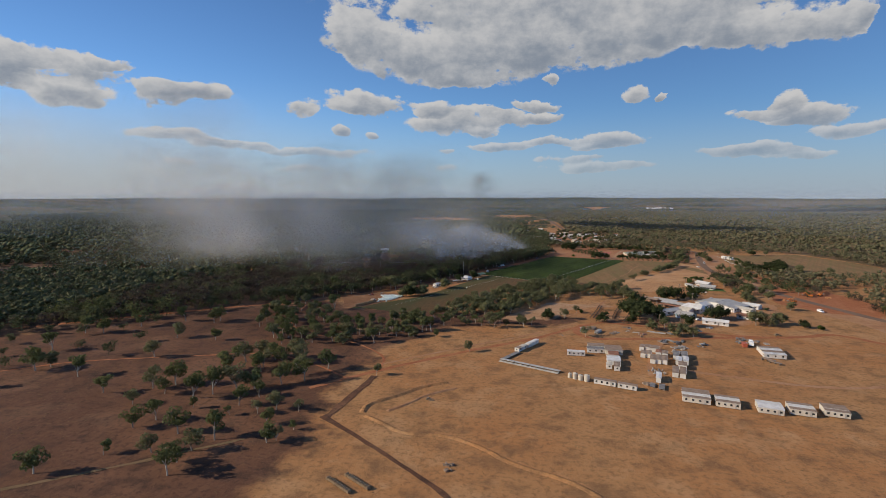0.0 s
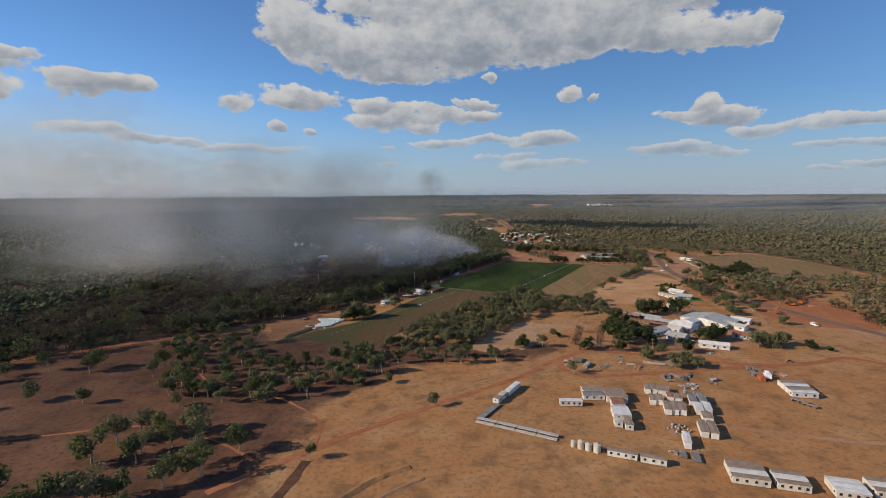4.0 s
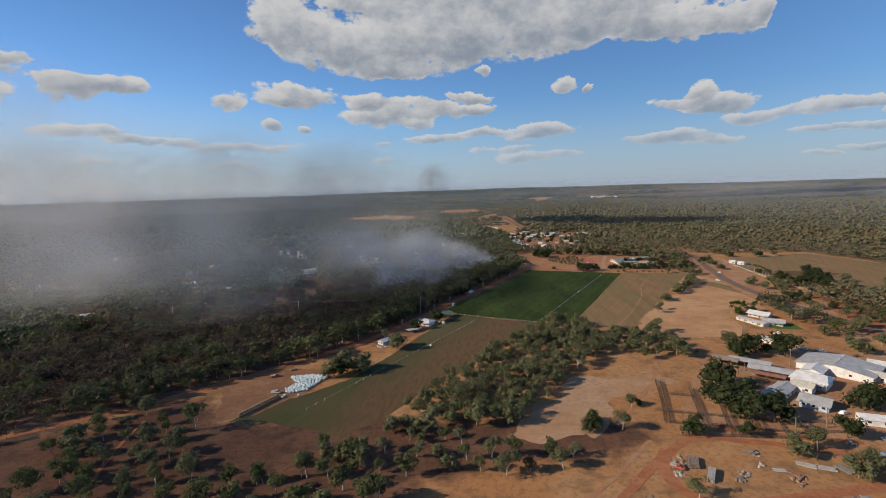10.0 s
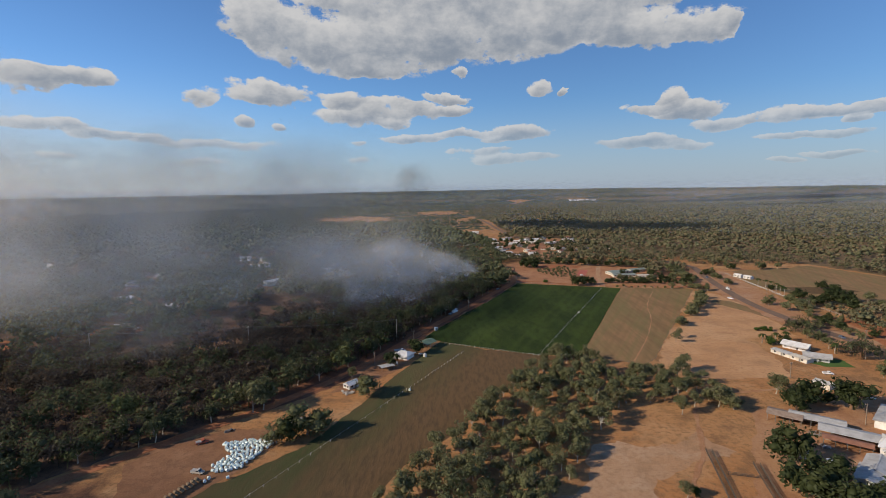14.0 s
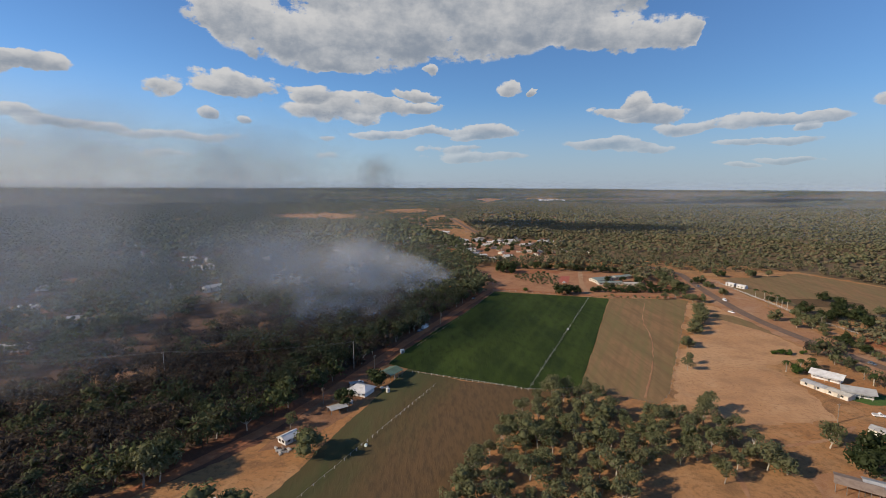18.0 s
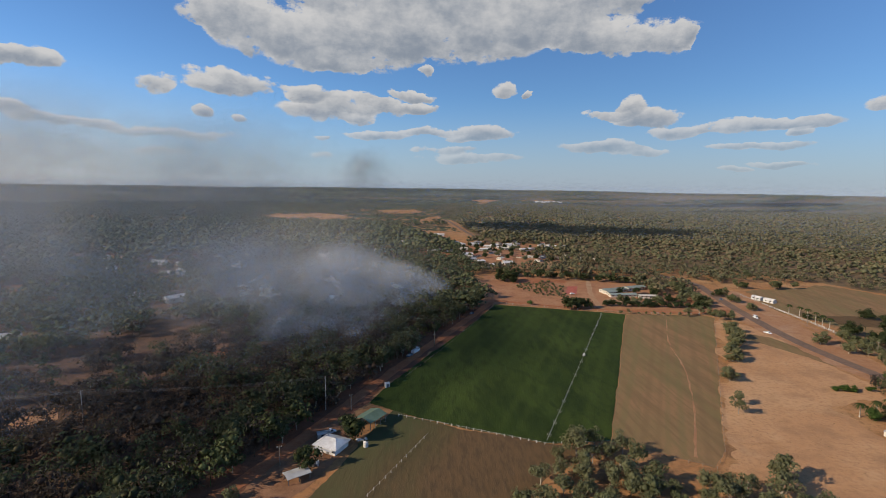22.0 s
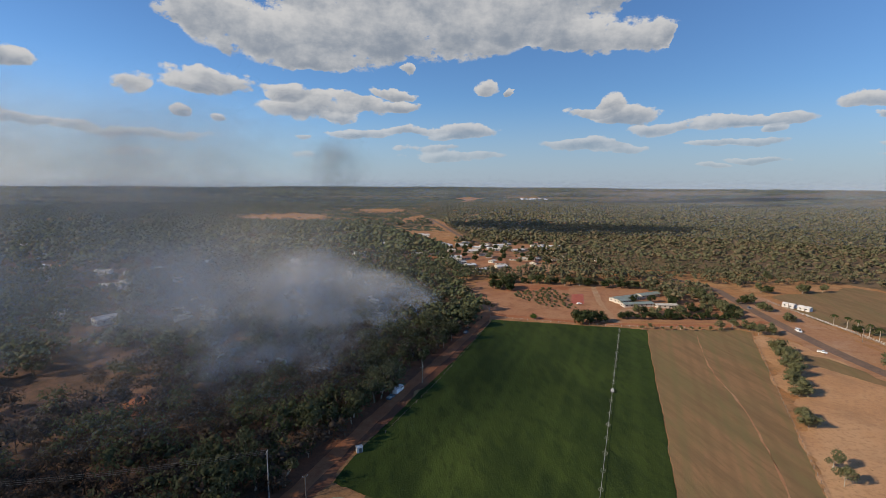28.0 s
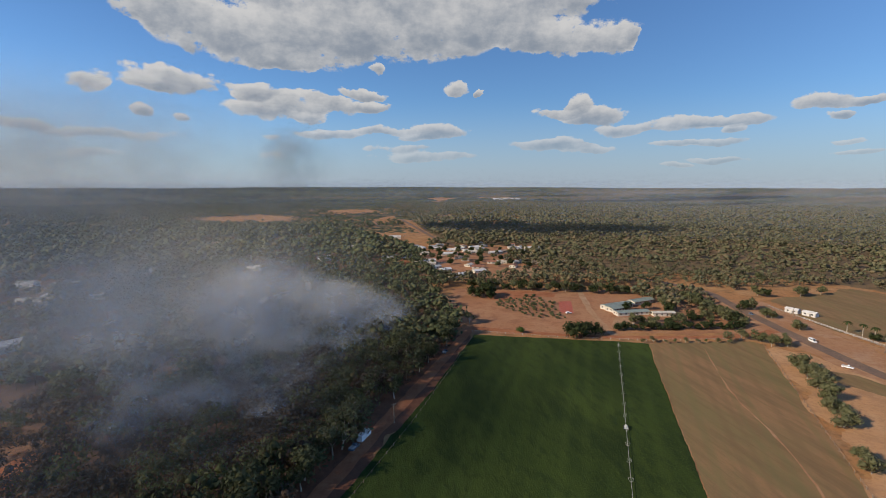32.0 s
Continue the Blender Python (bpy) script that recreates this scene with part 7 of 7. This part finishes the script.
fence([(-16, 627), (-2, 621.3), (44, 601.2), (71, 602)], 3.4, 1.1, "white", "low pale post fence along the crop edge", 1, post=0.13)
fence([(-40, 538), (-24, 569), (-3, 610)], 4.0, 1.2, "pole", "pale wire fence across the paddock", 1, "fence", 0.14)
fence([(-84, 452), (-62, 495), (-40, 538)], 6.0, 1.2, "pole", "thin wire fence across the paddock", 1, "fence", 0.12)
fence([(104, 582), (114.6, 594), (174, 696), (233, 796)], 5.0, 1.3, "timber", "timber post fence beside the stubble strip", 1, "fence", 0.14)
fence([(70, 600), (104, 582)], 5.0, 1.3, "timber", "timber post fence beside the grove", 1, "fence", 0.14)
fence([(60, 845), (117, 823), (165, 811), (230, 804)], 5.5, 1.3, "pole", "pale post fence along the far field edge", 1, "fence", 0.14)
fence([(-14, 673), (10, 722), (40, 790), (58, 834)], 6.0, 1.2, "timber", "timber post fence beside the dirt road", 1, "fence", 0.12)
fence([(310, 880), (302, 800), (296, 750), (300, 690)], 6.0, 1.4, "pole", "pale fence beyond the highway", 2, "fence", 0.14)

# ---------------------------------------------------------------- irrigation line and power line


def irrigation():
    a, b = Vector((44.8, 602, 0)), Vector((144, 807, 0))
    d = (b - a).normalized()
    ob = thing("irrigation_line", pose(a.x, a.y, 0, 0, 0, math.degrees(math.atan2(d.y, d.x))), "long wheeled irrigation pipe across the green crop", "irrigation line")
    L = (b - a).length
    n = 19
    for i in range(n):
        part("pipe", Shape().tube((L * i / n, 0, 0.95), (L * (i + 1) / n, 0, 0.95), 0.07, 0.07, 6), "zinc", ob)
        x = L * (i + 0.5) / n
        s = Shape()
        for k in range(10):
            t0, t1 = 6.2832 * k / 10, 6.2832 * (k + 1) / 10
            s.tube((x, 0.85 * math.cos(t0), 0.95 + 0.85 * math.sin(t0)), (x, 0.85 * math.cos(t1), 0.95 + 0.85 * math.sin(t1)), 0.03, 0.03, 4)
        for k in range(4):
            t0 = 3.1416 * k / 4
            s.tube((x, 0.85 * math.cos(t0), 0.95 + 0.85 * math.sin(t0)), (x, -0.85 * math.cos(t0), 0.95 - 0.85 * math.sin(t0)), 0.015, 0.015, 4)
        part("wheel", s, "zinc", ob)
    x = (Vector((94.3, 706.7, 0)) - a).length
    hub = part("drive_frame", Shape().box(x, 0, 0.5, 2.6, 1.4, 0.25), "white", ob, "white drive unit frame")
    part("motor", Shape().box(x, 0, 0.75, 0.9, 0.7, 0.8), "white", hub)
    for k in (-1, 1):
        for j in (-1, 1):
            part("drive_wheel", Shape().tube((x + k * 1.1, j * 0.8, 0.5), (x + k * 1.1, j * 1.05, 0.5), 0.5, 0.5, 12), "tyre", ob)


irrigation()


def power_pole(x, y, h, turn, mat="pole", arm=2.4, name="power_pole"):
    ob = thing(name, pose(x, y, 0, 0, 0, turn), "tall bleached timber power pole with a cross arm", "power pole", "power poles")
    part("pole", Shape().tube((0, 0, -0.2), (0, 0, h), 0.24, 0.16, 10), mat, ob)
    bar = part("cross_arm", Shape().box(0, 0.16, h - 0.7, arm, 0.14, 0.16), "timber", ob)
    for k in (-0.45, 0.0, 0.45):
        part("insulator", Shape().tube((arm * k, 0.16, h - 0.54), (arm * k, 0.16, h - 0.2), 0.08, 0.05, 8), "white", bar)
    for k in (-1, 1):
        part("brace", Shape().tube((0, 0.14, h - 1.5), (k * arm * 0.35, 0.16, h - 0.65), 0.03, 0.03, 4), "steel", ob)


def wires(a, b, ha, hb, label):
    """Three slack wires between two poles."""
    ob = thing("power_line", pose(a[0], a[1], 0), label, "cable", "wires")
    side = Vector((-(b[1] - a[1]), b[0] - a[0], 0)).normalized()
    for k in (-1.1, 0, 1.1):
        p, q = side * k, Vector((b[0] - a[0], b[1] - a[1], 0)) + side * k
        s, ring = Shape(), []
        for i in range(13):
            t = i / 12
            c = p.lerp(q, t)
            c.z = (ha - 0.2) * (1 - t) + (hb - 0.2) * t - 1.6 * 4 * t * (1 - t)
            ring += [tuple(c + o) for o in (side * 0.025, Vector((0, 0, 0.025)), side * -0.025, Vector((0, 0, -0.025)))]
        s.poly(ring, [(4 * i + k, 4 * i + (k + 1) % 4, 4 * i + 4 + (k + 1) % 4, 4 * i + 4 + k) for i in range(12) for k in range(4)])
        part("wire", s, "steel", ob)


POLES = [(-49.8, 634, 16.0), (-150, 622, 15.0), (-252, 610, 15.0)]
for x, y, h in POLES:
    power_pole(x, y, h, 83)
for (x0, y0, h0), (x1, y1, h1) in zip(POLES, POLES[1:]):
    wires((x0, y0), (x1, y1), h0, h1, "three slack power wires over the woods")
for x, y, h, t in ((-58, 588, 8, 30), (-38, 633, 8, 30), (3, 724, 8.5, 30), (175, 562, 9, 10), (144, 436, 9, 10), (172, 508, 10, 0), (262, 620, 9, 0), (284, 705, 9, 0), (290, 770, 9, 0), (300, 845, 9, 0), (238, 590, 8, 0), (128, 430, 8, 0)):
    power_pole(x, y, h, t, "timber", 1.8)

# ---------------------------------------------------------------- vehicles


def vehicle(x, y, turn, kind, paint, label):
    """A car, utility or truck, its nose along x."""
    L, W, H = {"car": (4.5, 1.8, 1.5), "ute": (5.2, 1.9, 1.75), "van": (5.6, 2.0, 2.3), "truck": (7.5, 2.3, 2.8)}[kind]
    ob = thing({"car": "car", "ute": "utility_truck", "van": "van", "truck": "truck"}[kind], pose(x, y, 0.12, 0, 0, turn), label, "vehicle", "vehicles")
    a, w, z = L / 2, W / 2, H * 0.52
    prof = [(-a, 0.35), (-a * 0.98, z), (a * 0.45, z), (a * 0.95, z * 0.88), (a, 0.4)]
    pts = [(px, s * w, pz) for s in (-1, 1) for px, pz in prof]
    part("body", Shape().poly(pts, [(0, 1, 2, 3, 4), (9, 8, 7, 6, 5), (0, 5, 6, 1), (1, 6, 7, 2), (2, 7, 8, 3), (3, 8, 9, 4), (4, 9, 5, 0)]), paint, ob)
    c0, c1 = {"car": (-0.75, 0.35), "ute": (-0.1, 0.45), "van": (-0.97, 0.6), "truck": (0.35, 0.85)}[kind]
    lo, hi = [(c0 * a - 0.1, z), (c1 * a + 0.25, z)], [(c0 * a + 0.25, H), (c1 * a - 0.35, H)]
    pts = [(px, s * w * (0.98 if pz == z else 0.84), pz) for s in (-1, 1) for px, pz in (lo[0], lo[1], hi[1], hi[0])]
    part("cabin", Shape().poly(pts, [(0, 1, 2, 3), (7, 6, 5, 4), (1, 5, 6, 2), (2, 6, 7, 3), (3, 7, 4, 0)]), paint, ob)
    f = 0.35 + 0.3
    part("windscreen", Shape().poly([(c1 * a + 0.23, s * w * 0.8, z + 0.06) for s in (-1, 1)] + [(c1 * a - 0.26, s * w * 0.72, H - 0.08) for s in (1, -1)], [(0, 1, 2, 3)]), "dark", ob)
    for s in (-1, 1):
        part("side_window", Shape().box((c0 + c1) / 2 * a, s * w * 0.92, z + 0.1, (c1 - c0) * a * 0.75, 0.06, (H - z) * 0.6), "dark", ob)
        part("headlight", Shape().box(a * 0.98, s * w * 0.7, z * 0.7, 0.08, 0.3, 0.16), "white", ob)
        for k in (-0.6, 0.62):
            wheel = part("wheel", Shape().tube((k * a, s * (w - 0.1), 0.22), (k * a, s * (w + 0.1), 0.22), 0.34, 0.34, 12), "tyre", ob)
            part("rim", Shape().tube((k * a, s * (w + 0.09), 0.22), (k * a, s * (w + 0.12), 0.22), 0.18, 0.18, 10), "zinc", wheel)
    if kind in ("ute", "truck"):
        part("tray", Shape().box(-a * 0.55, 0, z - 0.02, a * 0.85, W * 0.98, 0.35 if kind == "ute" else 1.2), "zinc" if kind == "ute" else paint, ob)
    return ob


vehicle(266, 794, -102, "van", "carwhite", "white van driving on the highway")
vehicle(246, 752, -60, "ute", "carwhite", "white utility parked beside the highway")
vehicle(256, 632, -88, "car", "carblue", "grey blue car on the highway")
vehicle(277, 858, -100, "car", "carblue", "dark car on the highway")
vehicle(199, 567, -20, "ute", "carwhite", "white utility parked on bare dirt")
vehicle(-9, 713, 62, "truck", "carwhite", "white truck parked on the dirt road")
vehicle(-12.5, 706, 60, "ute", "carblue", "dark utility towing on the dirt road")
vehicle(36, 806, 62, "ute", "carblue", "dark utility parked by the crop corner")
vehicle(-107.3, 471.6, -10, "ute", "tank", "old flat bed truck beside the bales")
vehicle(-117, 494, 30, "ute", "red", "small red farm utility on dirt")
vehicle(-44, 612, 30, "ute", "carwhite", "white utility parked by the farmhouse")
vehicle(160, 449, 20, "car", "carwhite", "white car parked beside the workshop")
vehicle(203, 530, -50, "ute", "carwhite", "white utility behind the homestead")
vehicle(196, 535, -40, "car", "carwhite", "white car under the trees")
vehicle(200, 414, 0, "car", "hay", "old pale car body in dry grass")
vehicle(173.8, 388, 75, "truck", "carwhite", "old white truck beside the red container")
vehicle(150, 414, 10, "ute", "carblue", "dark utility parked by the drive")
vehicle(142, 881, 5, "car", "carwhite", "white car parked by the school")
vehicle(72, 405, -30, "ute", "red", "small red tractor-like utility in the loop")
vehicle(144, 381, 20, "ute", "grey", "old grey utility in dry grass")

fence([(306, 842), (303, 806), (301, 775), (298, 750)], 5.0, 1.5, "white", "long white post fence beside the palms", 2, "fence", 0.14)


def excavator(x, y, turn, lean):
    """A tracked digger with its arm folded down to the ground."""
    ob = thing("excavator", pose(x, y, 0.05, 0, 0, turn), "orange tracked excavator on bare roadworks earth", "excavator", "excavators")
    for k in (-1, 1):
        part("track", Shape().box(0, k * 1.1, 0.12, 3.2, 0.6, 0.65).tube((-1.6, k * 0.8, 0.45), (-1.6, k * 1.4, 0.45), 0.42, 0.42, 10).tube((1.6, k * 0.8, 0.45), (1.6, k * 1.4, 0.45), 0.42, 0.42, 10), "tyre", ob)
    part("turntable", Shape().tube((0, 0, 0.75), (0, 0, 1.05), 0.9, 0.9, 14), "steel", ob)
    body = part("body", Shape().box(-0.6, 0, 1.05, 3.2, 2.5, 1.0), "orange", ob)
    part("engine_cover", Shape().box(-1.5, 0, 2.05, 1.3, 2.2, 0.45), "orange", body)
    cab = part("cab", Shape().box(0.5, 0.7, 1.05, 1.3, 1.0, 1.9), "orange", ob)
    part("side_window", Shape().box(0.5, 1.22, 1.8, 1.0, 0.05, 0.9), "dark", cab)
    part("windscreen", Shape().box(1.16, 0.7, 1.7, 0.05, 0.85, 1.0), "dark", cab)
    a, b, c = (0.9, -0.2, 1.4), (3.4, -0.2, 4.2 + lean), (5.6, -0.2, 2.6 + lean)
    part("boom", Shape().tube(a, b, 0.32, 0.26, 6), "orange", ob)
    part("stick", Shape().tube(b, c, 0.24, 0.18, 6), "orange", ob)
    part("bucket", Shape().box(5.6, -0.2, 1.6 + lean, 0.9, 1.1, 1.0), "steel", ob)


M["orange"] = plain("orange machine paint", (0.62, 0.20, 0.035), (0.50, 0.15, 0.03), 1.5, 0.5)
excavator(289, 563, 160, 0.0)
excavator(301, 570, 40, -0.4)
excavator(261, 531, 200, 0.3)
vehicle(266, 497, -80, "van", "carwhite", "white van parked on the roadworks earth")
for x, y, r in ((270, 552, 2.6), (296, 575, 3.2), (303, 560, 2.2), (258, 540, 1.8), (292, 655, 2.6)):
    heap(x, y, r, 14, ("dirt", "dirt"), "loose pile of orange roadworks earth", "rock_heap", 1.3)


def flames(x, y, rng):
    """A few tongues of fire low among the burning trees."""
    ob = thing("fire", pose(x, y, 0), "small orange flames at the foot of burning trees", "fire", "fires")
    for i in range(7):
        a, q, h = rng.uniform(0, 6.283), rng.uniform(0, 1.6), rng.uniform(0.8, 2.8)
        foot = Vector((q * math.cos(a), q * math.sin(a), 0.05))
        mid = foot + Vector((rng.uniform(-0.3, 0.1), rng.uniform(-0.2, 0.2), 0.45 * h))
        part("flame", Shape().tube(foot, mid, 0.25, 0.4, 6).tube(mid, mid + Vector((rng.uniform(-0.5, 0.0), rng.uniform(-0.2, 0.2), 0.55 * h)), 0.4, 0.03, 6), "flame", ob)


def flame_stuff():
    m, g = material("flame")
    n = g.noise(g.add("ShaderNodeNewGeometry").outputs["Position"], 1.4, 3.0)
    e = g.add("ShaderNodeEmission", {"Color": g.mix(g.span(n, 0.35, 0.65), (1.0, 0.13, 0.02), (1.0, 0.36, 0.06)), "Strength": 2.2})
    g.add("ShaderNodeOutputMaterial", {"Surface": e.outputs[0]})
    return m


M["flame"] = flame_stuff()
for x, y in ((21, 868), (16, 860), (23, 876)):
    flames(x, y, random.Random(int(x)))
